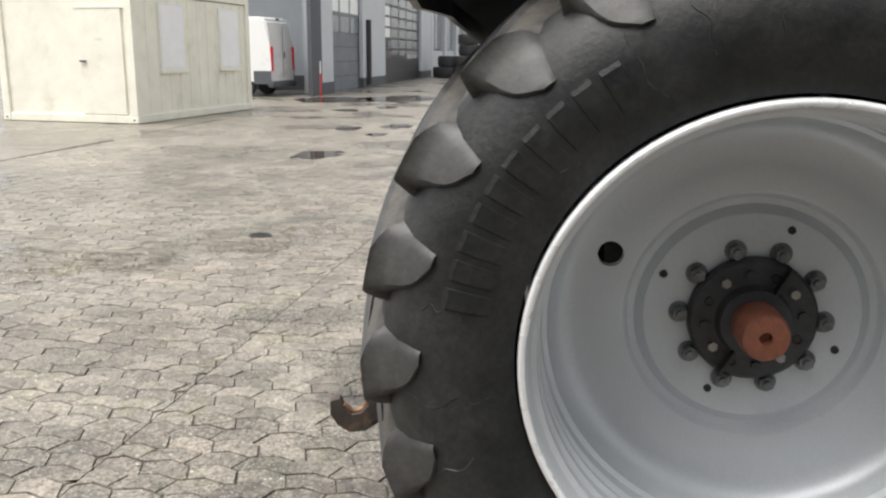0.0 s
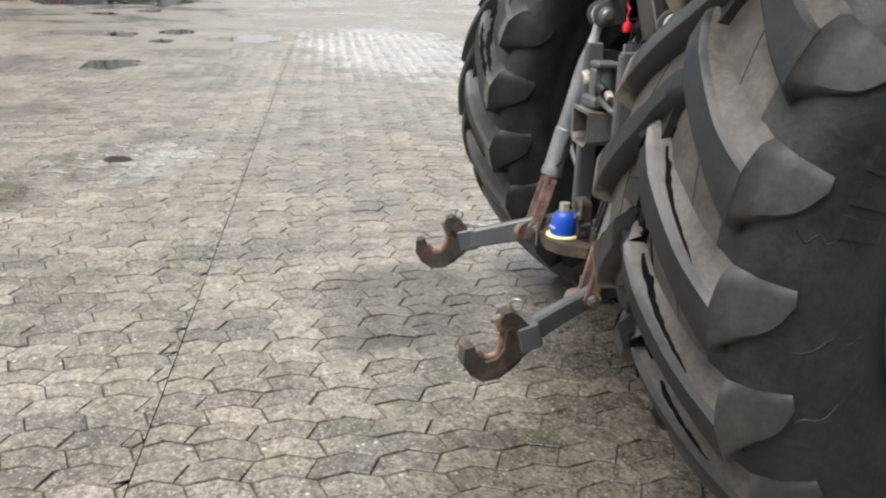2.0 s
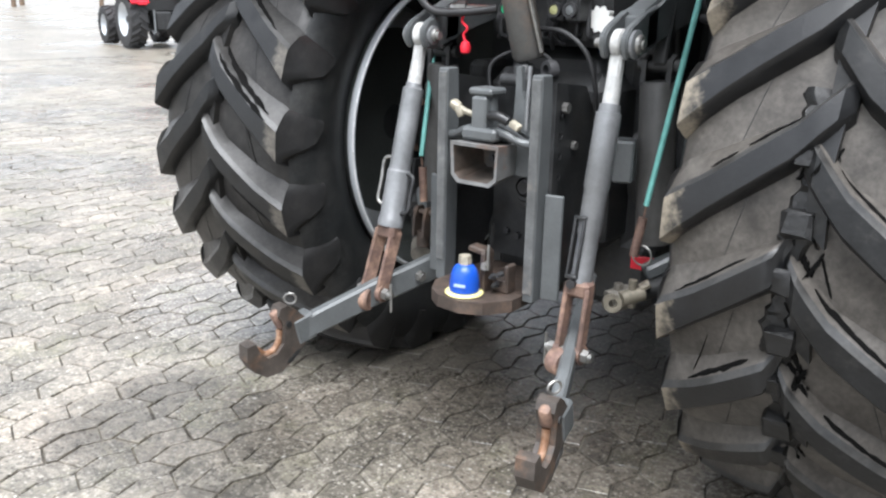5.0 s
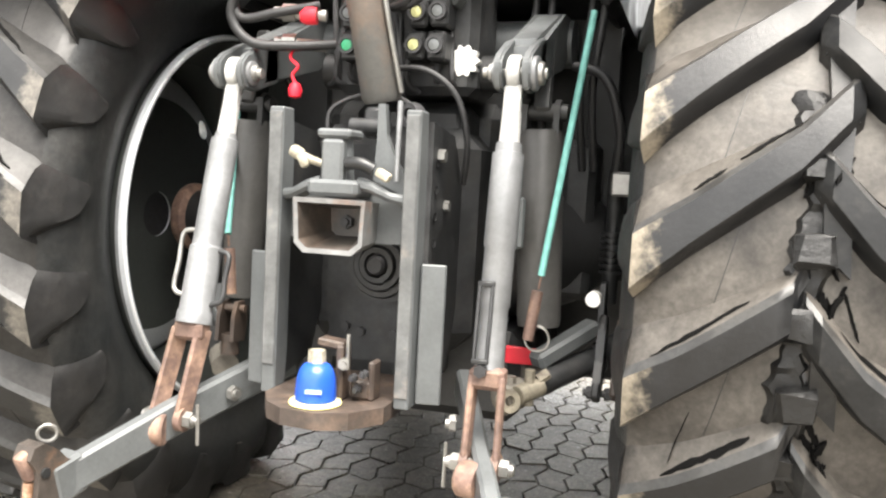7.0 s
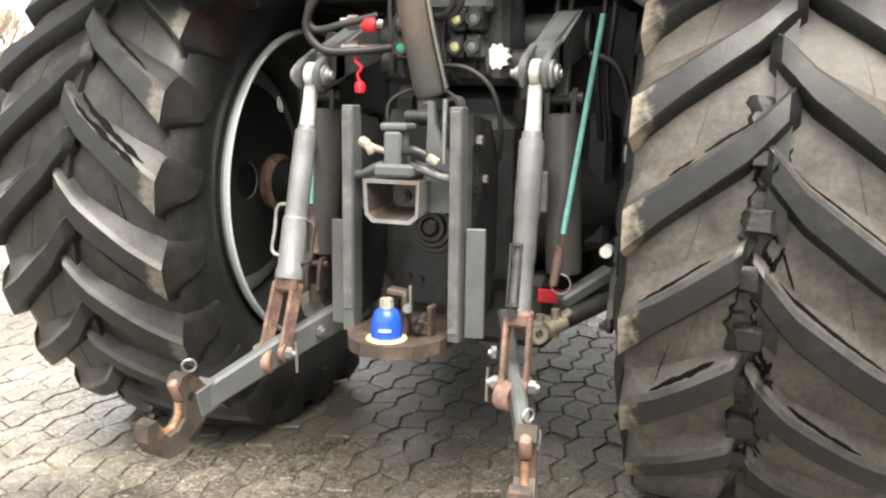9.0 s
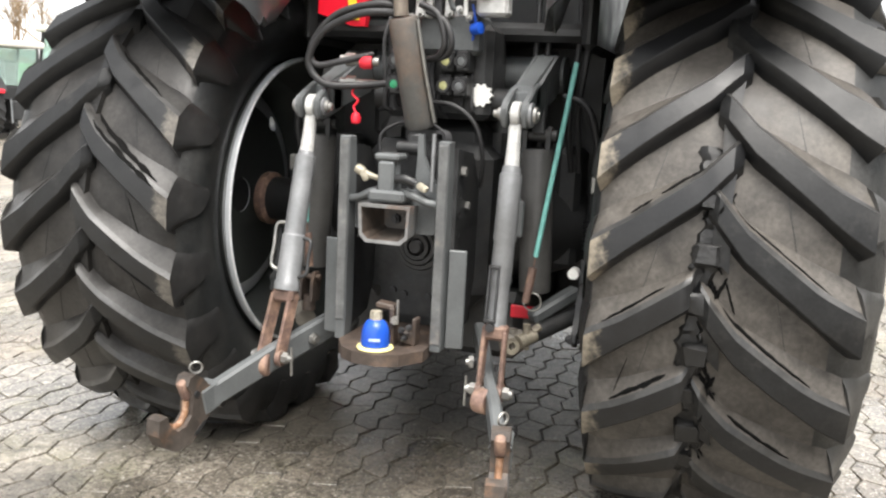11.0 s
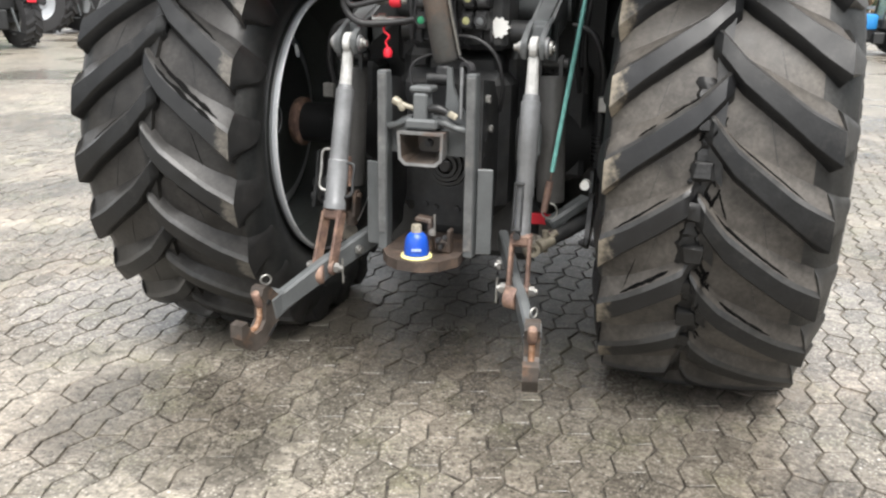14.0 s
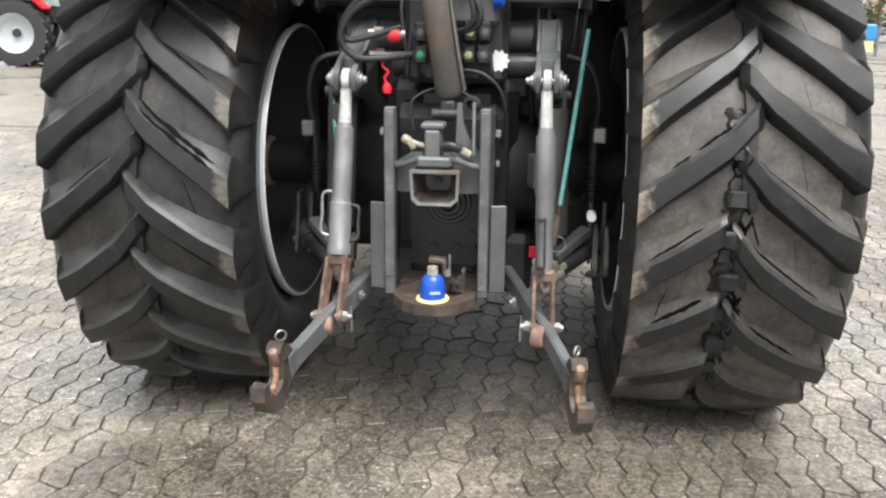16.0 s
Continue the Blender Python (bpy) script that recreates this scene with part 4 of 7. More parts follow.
        for dx in (-0.013, 0.013):
            beam(bm, mid + d * 0.62 + off + Vector((dx, 0, 0)), mid + d * 0.95 + off + Vector((dx, 0, 0)), 0.007, 0.010, 0.002)
        for f in (0.62, 0.95):
            box(bm, (0.034, 0.012, 0.010), mid + d * f + off, None, 0.002)
        part("locking_strip", bm, DARK_IRON, rod, "dark slotted locking strip", 40)
        part("strip_bolt", hexnut(B(), mid + d * 0.99 + off * 0.8, (0, -1, 0), 0.014, 0.012), CAST, rod)
    bm = box(B(), (0.070, 0.052, 0.046), low + Vector((0, -0.004, -0.012)), None, 0.010)
    for side in (-1, 1):
        beam(bm, low + Vector((side * 0.029, -0.004, -0.01)), pin + Vector((side * 0.031, 0, 0.020)), 0.013, 0.044, 0.004)
        lathe(bm, [(0.0, -0.008), (0.027, -0.008), (0.027, 0.008), (0.0, 0.008)], pin + Vector((side * 0.031, 0, 0.012)), (1, 0, 0), 18)
    clevis = part("lower_clevis", bm, RUST, tractor, "rusty forked lower end of the lift rod", 35)
    part("clevis_pin", cyl(B(), (pin[0] - 0.065, pin[1], pin[2] + 0.012), (pin[0] + 0.065, pin[1], pin[2] + 0.012), 0.013, seg=12), STEEL, clevis, "", 40)
    part("clevis_nut", hexnut(B(), (pin[0] - s * 0.040, pin[1], pin[2] + 0.012), (-s, 0, 0), 0.019, 0.018, 0.014), STEEL, clevis, "bright nut")
    part("clevis_nut", hexnut(B(), (pin[0] + s * 0.040, pin[1], pin[2] + 0.012), (s, 0, 0), 0.019, 0.018, 0.01), STEEL, clevis)
    part("split_pin", tube(B(), [(pin[0] - s * 0.07, pin[1] - 0.003, pin[2] + 0.05), (pin[0] - s * 0.072, pin[1] - 0.003, pin[2] - 0.04)], 0.004, 6), STEEL, clevis)
    # lower link and hook
    hx = -0.430 if s < 0 else 0.462
    if s < 0:
        spine = [(-0.426, -0.990, 0.380), (-0.345, -0.745, 0.452), (-0.270, -0.550, 0.507), (-0.223, -0.420, 0.540)]
        highs = (0.070, 0.080, 0.084, 0.084)
    else:
        spine = [(0.458, -0.990, 0.376), (0.436, -0.930, 0.402), (0.404, -0.850, 0.432), (0.366, -0.760, 0.458), (0.300, -0.590, 0.498), (0.232, -0.420, 0.532)]
        highs = (0.076, 0.072, 0.066, 0.064, 0.066, 0.068)
    part("lower_link", swept_bar(spine, 0.036, highs), GREY_PAINT, tractor, "flat grey lower link arm" if s < 0 else "bent grey lower link arm", 40)
    part("link_boss", lathe(B(), [(0.0, -0.021), (0.032, -0.021), (0.036, -0.016), (0.036, 0.016), (0.032, 0.021), (0.0, 0.021)], (pin[0] - 0.01, pin[1] - 0.035, pin[2] - 0.006), (1, s * -0.30, 0), 20), RUST, tractor, "rusty boss on the link", 35)
    part("link_bolt", hexnut(B(), (s * 0.271, -0.613, 0.490), (-s, -0.33, 0), 0.019, 0.014, 0.008), STEEL, tractor, "bright bolt on the link")
    splay = Matrix.Translation((hx, -0.975, 0)) @ Matrix.Rotation(radians(s * 10), 4, "Z") @ Matrix.Translation((0, 0.975, 0))
    bm = slab(B(), HOOK, 0.048, splay @ ACROSS)
    bmesh.ops.bevel(bm, geom=[e for e in bm.edges if len(e.link_faces) == 2 and e.calc_face_angle(0) > 1.0], offset=0.006, segments=2, affect="EDGES")
    hook = part("claw_hook", bm, HOOK_IRON, tractor, "brown worn claw hook with rusty throat", 30)

    def on_hook(name, bm, mat, label="", smooth=0.0):
        bmesh.ops.transform(bm, matrix=splay, verts=bm.verts[:])
        return part(name, bm, mat, hook, label, smooth)
    on_hook("hook_latch", box(B(), (0.030, 0.046, 0.060), (0, -1.050, 0.432), Euler((radians(25), 0, 0)).to_matrix(), 0.010, 2), RUST, "rusty latch tongue", 40)
    on_hook("hook_collar", box(B(), (0.056, 0.075, 0.086), (0, -0.975, 0.385), Euler((radians(14), 0, 0)).to_matrix(), 0.008), GREY_PAINT, "grey collar")
    on_hook("hook_throat", tube(B(), [(0, -1.130, 0.352), (0, -1.105, 0.331), (0, -1.075, 0.335), (0, -1.056, 0.360), (0, -1.052, 0.395)], 0.010, 10), THROAT_RUST, "bare orange rusty throat", 50)
    for side in (-1, 1):
        # black patch on the hook for the shade inside its slot
        on_hook("hook_slot", slab(B(), [(-1.045, 0.292), (-1.030, 0.293), (-1.000, 0.318), (-0.997, 0.326), (-1.010, 0.324), (-1.040, 0.302)], 0.003, Matrix.Translation((side * 0.0245, 0, 0)) @ ACROSS), BLACK_PAINT)
        on_hook("hook_rivet", cyl(B(), (side * 0.022, -1.035, 0.415), (side * 0.029, -1.035, 0.415), 0.010, seg=12), DARK_IRON)
    on_hook("latch_ring", tube(B(), [(0.011 * math.cos(a), -1.012 + 0.014 * math.cos(a), 0.482 + 0.016 * math.sin(a)) for a in [k * math.pi / 5 for k in range(11)]], 0.0035, 6, 2), STEEL, "small wire ring")
    # lift cylinder, spring cable
    bm = lathe(B(), [(0.0, 0.0), (0.050, 0.0), (0.052, 0.02), (0.052, 0.44), (0.047, 0.455), (0.0, 0.455)], (s * 0.395, -0.37, 0.68), (s * -0.02, -0.01, 0.455), 28)
    part("lift_cylinder", bm, CYLINDER_PAINT, tractor, "dark grey hydraulic lift cylinder", 35)
    bm = B()
    for side in (-1, 1):
        slab(bm, [(-0.03, 0.0), (0.03, 0.0), (0.025, 0.07), (0.0, 0.085), (-0.025, 0.07)], 0.014, Matrix.Translation((s * 0.375 + side * 0.037, -0.38, 1.12)) @ ACROSS)
    cyl(bm, (s * 0.375 - 0.06, -0.38, 1.175), (s * 0.375 + 0.06, -0.38, 1.175), 0.02, seg=14)
    part("cylinder_fork", bm, DARK_IRON, tractor, "", 35)
    part("arm_strut", beam(B(), (s * 0.375, -0.38, 1.17), (s * 0.365, -0.32, 1.36), 0.04, 0.06, 0.006), DARK_IRON, tractor)
    topc, botc = ((0.482, -0.40, 1.40), (0.412, -0.475, 0.808)) if s > 0 else ((-0.420, -0.37, 1.20), (-0.356, -0.51, 0.85))
    part("spring_cable", cyl(B(), topc, botc, 0.008, seg=10), TURQUOISE, tractor, "turquoise sleeved cable", 40)
    bm = tube(B(), [botc, (botc[0] - s * 0.004, botc[1], botc[2] - 0.03)], 0.003, 6)
    cyl(bm, (botc[0] - s * 0.006, botc[1], botc[2] - 0.035), (botc[0] - s * 0.02, botc[1] - 0.01, botc[2] - 0.145), 0.013, seg=10)
    part("cable_spring", bm, RUST, tractor, "rusty tension spring", 40)
    # stabiliser below the axle
    bm = cyl(B(), (s * 0.36, -0.50, 0.53), (s * 0.54, -0.30, 0.61), 0.028, seg=16)
    cyl(bm, (s * 0.53, -0.32, 0.605), (s * 0.60, -0.22, 0.64), 0.036, seg=16)
    stab = part("stabiliser", bm, DARK_IRON, tractor, "dark telescopic link stabiliser", 35)
    bm = cyl(B(), (s * 0.345, -0.52, 0.525), (s * 0.385, -0.47, 0.542), 0.034, seg=12)
    cyl(bm, (s * 0.362, -0.50, 0.50), (s * 0.362, -0.50, 0.58), 0.013, seg=10)
    part("stabiliser_head", bm, material("pale_oily_casting", (0.20, 0.185, 0.16), 0.5, metal=0.3, vary=0.3, scale=20), stab, "pale oily casting", 35)
    bm = B()
    for dx in (0.0, 0.05):
        slab(bm, [(-0.34, 0.56), (-0.27, 0.56), (-0.20, 0.68), (-0.22, 0.78), (-0.28, 0.78), (-0.30, 0.68)], 0.012, Matrix.Translation((s * (0.53 + dx), 0, 0)) @ ACROSS)
    cyl(bm, (s * 0.51, -0.30, 0.60), (s * 0.60, -0.30, 0.60), 0.018, seg=12)
    part("stabiliser_bracket", bm, DARK_IRON, tractor, "", 35)
    if s > 0:
        part("bracket_cap", cyl(B(), (s * 0.525, -0.40, 0.760), (s * 0.525, -0.44, 0.760), 0.017, seg=14), WHITE_PLASTIC, tractor, "white plastic cap", 40)
    bm = beam(B(), (s * 0.40, -0.42, 0.60), (s * 0.52, -0.30, 0.68), 0.05, 0.04, 0.008)
    part("stabiliser_arm", bm, GREY_PAINT, tractor)
    # brake line and small spring at the axle end
    bm = cyl(B(), (s * 0.535, -0.18, 0.72), (s * 0.535, -0.18, 1.05), 0.02, seg=12)
    for k in range(7):
        ring(bm, (s * 0.535, -0.18, 0.80 + 0.016 * k), (0, 0, 1), 0.03, 0.018, 0.008, 14)
    part("axle_strut", bm, BLACK_PAINT, tractor, "", 35)
    part("axle_block", box(B(), (0.09, 0.16, 0.42), (s * 0.43, -0.04, 0.92), None, 0.02), DARK_IRON, tractor)
    part("axle_hose", tube(B(), [(s * 0.42, -0.24, 1.30), (s * 0.50, -0.26, 1.27), (s * 0.54, -0.24, 1.15), (s * 0.53, -0.20, 1.02)], 0.012, 10), HOSE, tractor, "", 50)
    part("axle_fitting", box(B(), (0.05, 0.03, 0.06), (s * 0.55, -0.22, 1.02), None, 0.006), STEEL, tractor)
part("axle_flange", lathe(B(), [(0.0, -0.802), (0.10, -0.802), (0.105, -0.79), (0.105, -0.77), (0.09, -0.76), (0.0, -0.76)], (0, 0, AXLE_Z), (1, 0, 0), 28), RUST, tractor, "rusty axle flange", 35)
bm = B()
for dx in (-0.020, 0.020):
    slab(bm, [(-0.555, 0.595), (-0.500, 0.590), (-0.490, 0.650), (-0.505, 0.690), (-0.535, 0.690), (-0.550, 0.655)], 0.010, Matrix.Translation((-0.332 + dx, 0, 0)) @ ACROSS)
cyl(bm, (-0.370, -0.522, 0.672), (-0.294, -0.522, 0.672), 0.010, seg=12)
cyl(bm, (-0.332, -0.525, 0.560), (-0.332, -0.525, 0.610), 0.022, seg=16)
part("spring_fork", bm, DARK_RUST, tractor, "rusty fork below the tension spring", 35)
bm = cyl(B(), (0.385, -0.525, 0.545), (0.425, -0.475, 0.560), 0.022, seg=14)
cyl(bm, (0.405, -0.50, 0.520), (0.405, -0.50, 0.600), 0.012, seg=12)
ring(bm, (0.368, -0.545, 0.535), (0.6, -0.7, 0.2), 0.026, 0.012, 0.022, 18)
cyl(bm, (0.420, -0.485, 0.575), (0.440, -0.470, 0.590), 0.013, seg=8)
part("adjuster_joint", bm, OILY_CASTING, tractor, "pale oily adjuster joint of the stabiliser", 35)
part("link_bracket", box(B(), (0.055, 0.08, 0.115), (0.332, -0.465, 0.922), Euler((0, 0, radians(20))).to_matrix(), 0.006), GREY_PAINT, tractor, "grey box bracket beside the lift rod")
part("under_cab_wall", box(B(), (1.0, 0.04, 0.85), (0, 0.09, 1.11)), BLACK_PAINT, tractor)
part("warning_tag", box(B(), (0.085, 0.014, 0.042), (0.35, -0.31, 0.590), Euler((0, radians(1), radians(10))).to_matrix(), 0.003), RED_PLASTIC, tractor, "bright red plate under the linkage")
for x, mat, grow in ((0.545, DARK_IRON, 1.0), (0.585, DARK_RUST, 0.92)):
    outline = [(-0.46, 0.545), (-0.43, 0.525), (-0.39, 0.535), (-0.35, 0.60), (-0.33, 0.68), (-0.345, 0.715), (-0.375, 0.720), (-0.40, 0.69), (-0.42, 0.62), (-0.455, 0.575)]
    bm = slab(B(), [(-0.40 + (y + 0.40) * grow, 0.62 + (z - 0.62) * grow) for y, z in outline], 0.018, Matrix.Translation((x, 0, 0)) @ ACROSS)
    bmesh.ops.bevel(bm, geom=bm.edges[:], offset=0.004, segments=1, affect="EDGES")
    part("check_plate", bm, mat, tractor, "forged check link plate", 30)
    part("check_bolt", hexnut(B(), (x - 0.009, -0.435, 0.550), (-1, -0.3, 0), 0.015, 0.012, 0.008), CAST, tractor)
part("spring_ring", tube(B(), [(0.41 + 0.028 * math.cos(a), -0.47, 0.665 + 0.028 * math.sin(a)) for a in [k * math.pi / 6 for k in range(13)]], 0.003, 6, 2), STEEL, tractor, "wire ring", 50)

# ---- remote valves, couplers and hoses ----
part("valve_cover", box(B(), (0.20, 0.16, 0.13), (0.08, -0.365, 1.475), None, 0.015), GREY_PAINT, tractor, "grey valve cover")
bm = box(B(), (0.36, 0.20, 0.30), (0.03, -0.28, 1.36), None, 0.02)
part("valve_block", bm, DARK_IRON, tractor, "dark hydraulic valve block")
bm = box(B(), (0.30, 0.16, 0.20), (0.03, -0.24, 1.10), None, 0.03)
cyl(bm, (-0.2, -0.30, 1.27), (0.32, -0.30, 1.27), 0.045, seg=18)
part("rock_shaft_housing", bm, BLACK_PAINT, tractor, "", 40)
part("lift_shaft", cyl(B(), (-0.40, -0.12, 1.37), (0.40, -0.12, 1.37), 0.06, seg=24), GREY_PAINT, tractor, "", 40)
for x, z, mat in ((0.086, 1.388, PLUG_YELLOW), (0.136, 1.390, GREY_PAINT), (0.082, 1.314, PLUG_YELLOW), (0.132, 1.314, GREY_PAINT), (-0.083, 1.386, GREY_PAINT), (-0.083, 1.312, GREEN_PLASTIC)):
    bm = box(B(), (0.045, 0.07, 0.066), (x, -0.42, z), None, 0.006)
    coupler = part("coupler", bm, BLACK_PAINT, tractor, "black hydraulic quick coupler")
    part("coupler_ring", ring(B(), (x, -0.462, z), (0, 1, 0), 0.021, 0.015, 0.018, 20), CAST, coupler, "", 30)
    part("coupler_plug", lathe(B(), [(0.0, 0.0), (0.014, 0.0), (0.013, 0.014), (0.0, 0.016)], (x, -0.455, z), (0, -1, 0), 16), mat, coupler, "coloured coupler plug", 40)
petals = [(0.034 + 0.004 * math.cos(10 * a), a) for a in [2 * math.pi * k / 60 for k in range(60)]]
bm = slab(B(), [(r * math.cos(a), r * math.sin(a)) for r, a in petals], 0.026, Matrix(((1, 0, 0, 0.180), (0, 0, 1, -0.371), (0, 1, 0, 1.290), (0, 0, 0, 1))))
part("filler_cap", bm, WHITE_PLASTIC, tractor, "white scalloped filler cap", 40)
part("filler_neck", cyl(B(), (0.180, -0.20, 1.290), (0.180, -0.358, 1.290), 0.026, seg=20), BLACK_PAINT, tractor, "", 40)
for x, z in ((-0.235, 1.381), (-0.232, 1.311)):
    bm = cyl(B(), (x - 0.02, -0.50, z), (x + 0.10, -0.47, z - 0.004), 0.014, seg=12)
    cyl(bm, (x + 0.0, -0.497, z), (x + 0.03, -0.49, z), 0.021, seg=6)
    part("hose_fitting", bm, STEEL, tractor, "steel hose fitting", 30)
part("dust_cap", lathe(B(), [(0.0, 0.0), (0.02, 0.0), (0.022, 0.025), (0.016, 0.038), (0.0, 0.04)], (-0.150, -0.49, 1.374), (-1, -0.2, 0), 16), RED_PLASTIC, tractor, "red dust cap", 40)
part("dust_cap", lathe(B(), [(0.0, 0.0), (0.014, 0.004), (0.017, 0.02), (0.012, 0.034), (0.0, 0.04)], (-0.190, -0.51, 1.18), (0, 0, 1), 14), RED_PLASTIC, tractor, "red dust cap on a cord", 40)
part("cap_cord", tube(B(), [(-0.20, -0.50, 1.30), (-0.205, -0.51, 1.275), (-0.185, -0.51, 1.255), (-0.198, -0.51, 1.235), (-0.19, -0.51, 1.215)], 0.004, 6), RED_PLASTIC, tractor)
part("hose", tube(B(), [(-0.15, -0.48, 1.40), (-0.23, -0.53, 1.375), (-0.315, -0.55, 1.36), (-0.325, -0.56, 1.42), (-0.24, -0.57, 1.51), (-0.10, -0.57, 1.545), (-0.02, -0.55, 1.53)], 0.011, 10, 8), HOSE, tractor, "thick black hydraulic hose", 50)
part("hose", tube(B(), [(-0.11, -0.47, 1.312), (-0.20, -0.52, 1.30), (-0.29, -0.55, 1.305), (-0.335, -0.56, 1.37), (-0.28, -0.57, 1.46), (-0.15, -0.58, 1.515), (-0.03, -0.56, 1.52)], 0.012, 10, 8), HOSE, tractor, "thick black hydraulic hose", 50)
for k, (dx, top) in enumerate(((0.0, 1.55), (0.022, 1.53))):
    part("hose", tube(B(), [(0.02 + dx, -0.53, top), (0.08 + dx, -0.54, top - 0.03), (0.105 + dx, -0.54, 1.44), (0.08 + dx, -0.52, 1.40), (0.04, -0.50, 1.39)], 0.010, 10), HOSE, tractor, "", 50)
part("hose", tube(B(), [(0.03, -0.46, 1.26), (0.12, -0.47, 1.255), (0.19, -0.46, 1.20), (0.215, -0.44, 1.10), (0.20, -0.40, 1.0)], 0.007, 8), HOSE, tractor, "thin black cable", 50)
part("wire", tube(B(), [(0.16, -0.44, 1.45), (0.175, -0.46, 1.50), (0.16, -0.45, 1.56)], 0.004, 6), BLUE_PLASTIC, tractor)
part("dust_cap", lathe(B(), [(0.0, 0.0), (0.018, 0.0), (0.018, 0.03), (0.0, 0.034)], (0.165, -0.45, 1.487), (0.9, -0.4, 0.1), 14), BLUE_PLASTIC, tractor, "small blue cap", 40)
# upper couplers and sockets
ALLOY = material("dull_silver_alloy", (0.42, 0.42, 0.41), 0.42, metal=0.3, vary=0.25, scale=18, bump=0.15, second=(0.16, 0.15, 0.14), cover=0.3, sharp=0.1, stain_scale=20)
bm = box(B(), (0.075, 0.05, 0.085), (-0.20, -0.47, 1.715), None, 0.012)
lathe(bm, [(0.0, 0.0), (0.036, 0.0), (0.036, 0.04), (0.030, 0.042), (0.028, 0.02), (0.0, 0.02)], (-0.21, -0.485, 1.715), (-0.2, -1, 0), 20)
part("socket", bm, BLACK_PAINT, tractor, "round black trailer socket", 35)
bm = cyl(B(), (-0.15, -0.48, 1.675), (-0.06, -0.50, 1.675), 0.030, seg=16)
cyl(bm, (-0.10, -0.50, 1.675), (-0.10, -0.50, 1.72), 0.02, seg=12)
part("brake_coupling", bm, material("pale_yellow_alloy", (0.55, 0.52, 0.38), 0.45, metal=0.5, vary=0.25, scale=18), tractor, "pale alloy brake coupling", 40)
part("brake_valve", cyl(B(), (-0.09, -0.50, 1.655), (-0.09, -0.50, 1.59), 0.032, 0.024, seg=16), RUST, tractor, "", 40)
bm = box(B(), (0.10, 0.06, 0.15), (0.225, -0.44, 1.60), None, 0.01)
cyl(bm, (0.18, -0.46, 1.68), (0.25, -0.50, 1.68), 0.034, seg=16)
cyl(bm, (0.16, -0.46, 1.60), (0.21, -0.50, 1.60), 0.03, seg=16)
part("coupling_block", bm, ALLOY, tractor, "grey alloy coupling block", 35)
part("coupling_lid", box(B(), (0.03, 0.012, 0.055), (0.235, -0.505, 1.683), None, 0.005), RED_PLASTIC, tractor, "red coupling lid")
part("coupling_lid", lathe(B(), [(0.0, 0.0), (0.026, 0.0), (0.022, 0.014), (0.0, 0.016)], (0.172, -0.492, 1.60), (-0.3, -1, 0), 18), RED_PLASTIC, tractor, "red coupling lid", 40)
part("lid_tab", box(B(), (0.014, 0.008, 0.07), (0.15, -0.49, 1.555), None, 0.003), WHITE_METAL, tractor)
for k in range(4):
    bm = box(B(), (0.022, 0.03, 0.085), (-0.01 + 0.032 * k, -0.45, 1.56), None, 0.004)
    cyl(bm, (-0.01 + 0.032 * k, -0.467, 1.58), (-0.01 + 0.032 * k, -0.475, 1.58), 0.007, seg=8)
    part("valve_lever", bm, WHITE_METAL if k != 2 else CAST, tractor, "worn steel valve lever")
bm = tube(B(), [(-0.07, -0.47, 1.60), (-0.03, -0.49, 1.65), (0.0, -0.49, 1.685), (0.06, -0.49, 1.69), (0.12, -0.49, 1.685)], 0.010, 8)
tube(bm, [(0.0, -0.47, 1.685), (0.02, -0.47, 1.70), (0.07, -0.47, 1.705), (0.12, -0.47, 1.695)], 0.008, 8)
part("pull_linkage", bm, ALLOY, tractor, "bent steel pull linkage", 50)
part("linkage_bar", beam(B(), (-0.02, -0.50, 1.69), (0.12, -0.50, 1.70), 0.022, 0.030, 0.004), ALLOY, tractor, "flat silver linkage bar")
for k in range(7):
    x = -0.03 + 0.031 * k
    part("valve_fitting", hexnut(B(), (x, -0.455, 1.515 + 0.012 * (k % 3)), (0, -1, 0.2), 0.012, 0.02, 0.012), ALLOY if k % 2 else STEEL, tractor)
part("linkage_strap", beam(B(), (0.055, -0.49, 1.70), (0.10, -0.46, 1.54), 0.035, 0.012, 0.003), GREY_PAINT, tractor)
rng = random.Random(11)
for k in range(9):
    x = -0.16 + 0.04 * k + rng.uniform(-0.01, 0.01)
    part("pipe", tube(B(), [(x, -0.38, 1.20 + rng.uniform(0, 0.05)), (x + rng.uniform(-0.03, 0.03), -0.40, 1.26), (x + rng.uniform(-0.04, 0.04), -0.36, 1.45), (x, -0.30, 1.55)], 0.007, 7), CAST if k % 2 else HOSE, tractor, "", 50)
for x in (0.30, 0.34, 0.44, 0.47):
    part("pipe", tube(B(), [(x, -0.15, 1.65), (x + 0.01, -0.20, 1.45), (x - 0.01, -0.18, 1.25), (x, -0.12, 1.05)], 0.010, 8), HOSE, tractor, "", 50)

# ---- fenders and cab ----
FENDER_TOP = material("frosted_black_fender", (0.05, 0.053, 0.055), 0.45, vary=0.2, scale=10, bump=0.3, second=(0.66, 0.67, 0.68), cover=0.41, sharp=0.09, stain_scale=50)
SECTION = [(0.435, -0.24), (0.436, -0.19), (0.440, -0.13), (0.455, -0.07), (0.495, -0.022), (0.57, -0.002), (0.70, 0.002), (0.85, 0.004), (1.00, 0.002), (1.070, -0.002), (1.112, -0.012), (1.130, -0.032)]
TAIL_A, SHELL_R = 43.0, 1.09


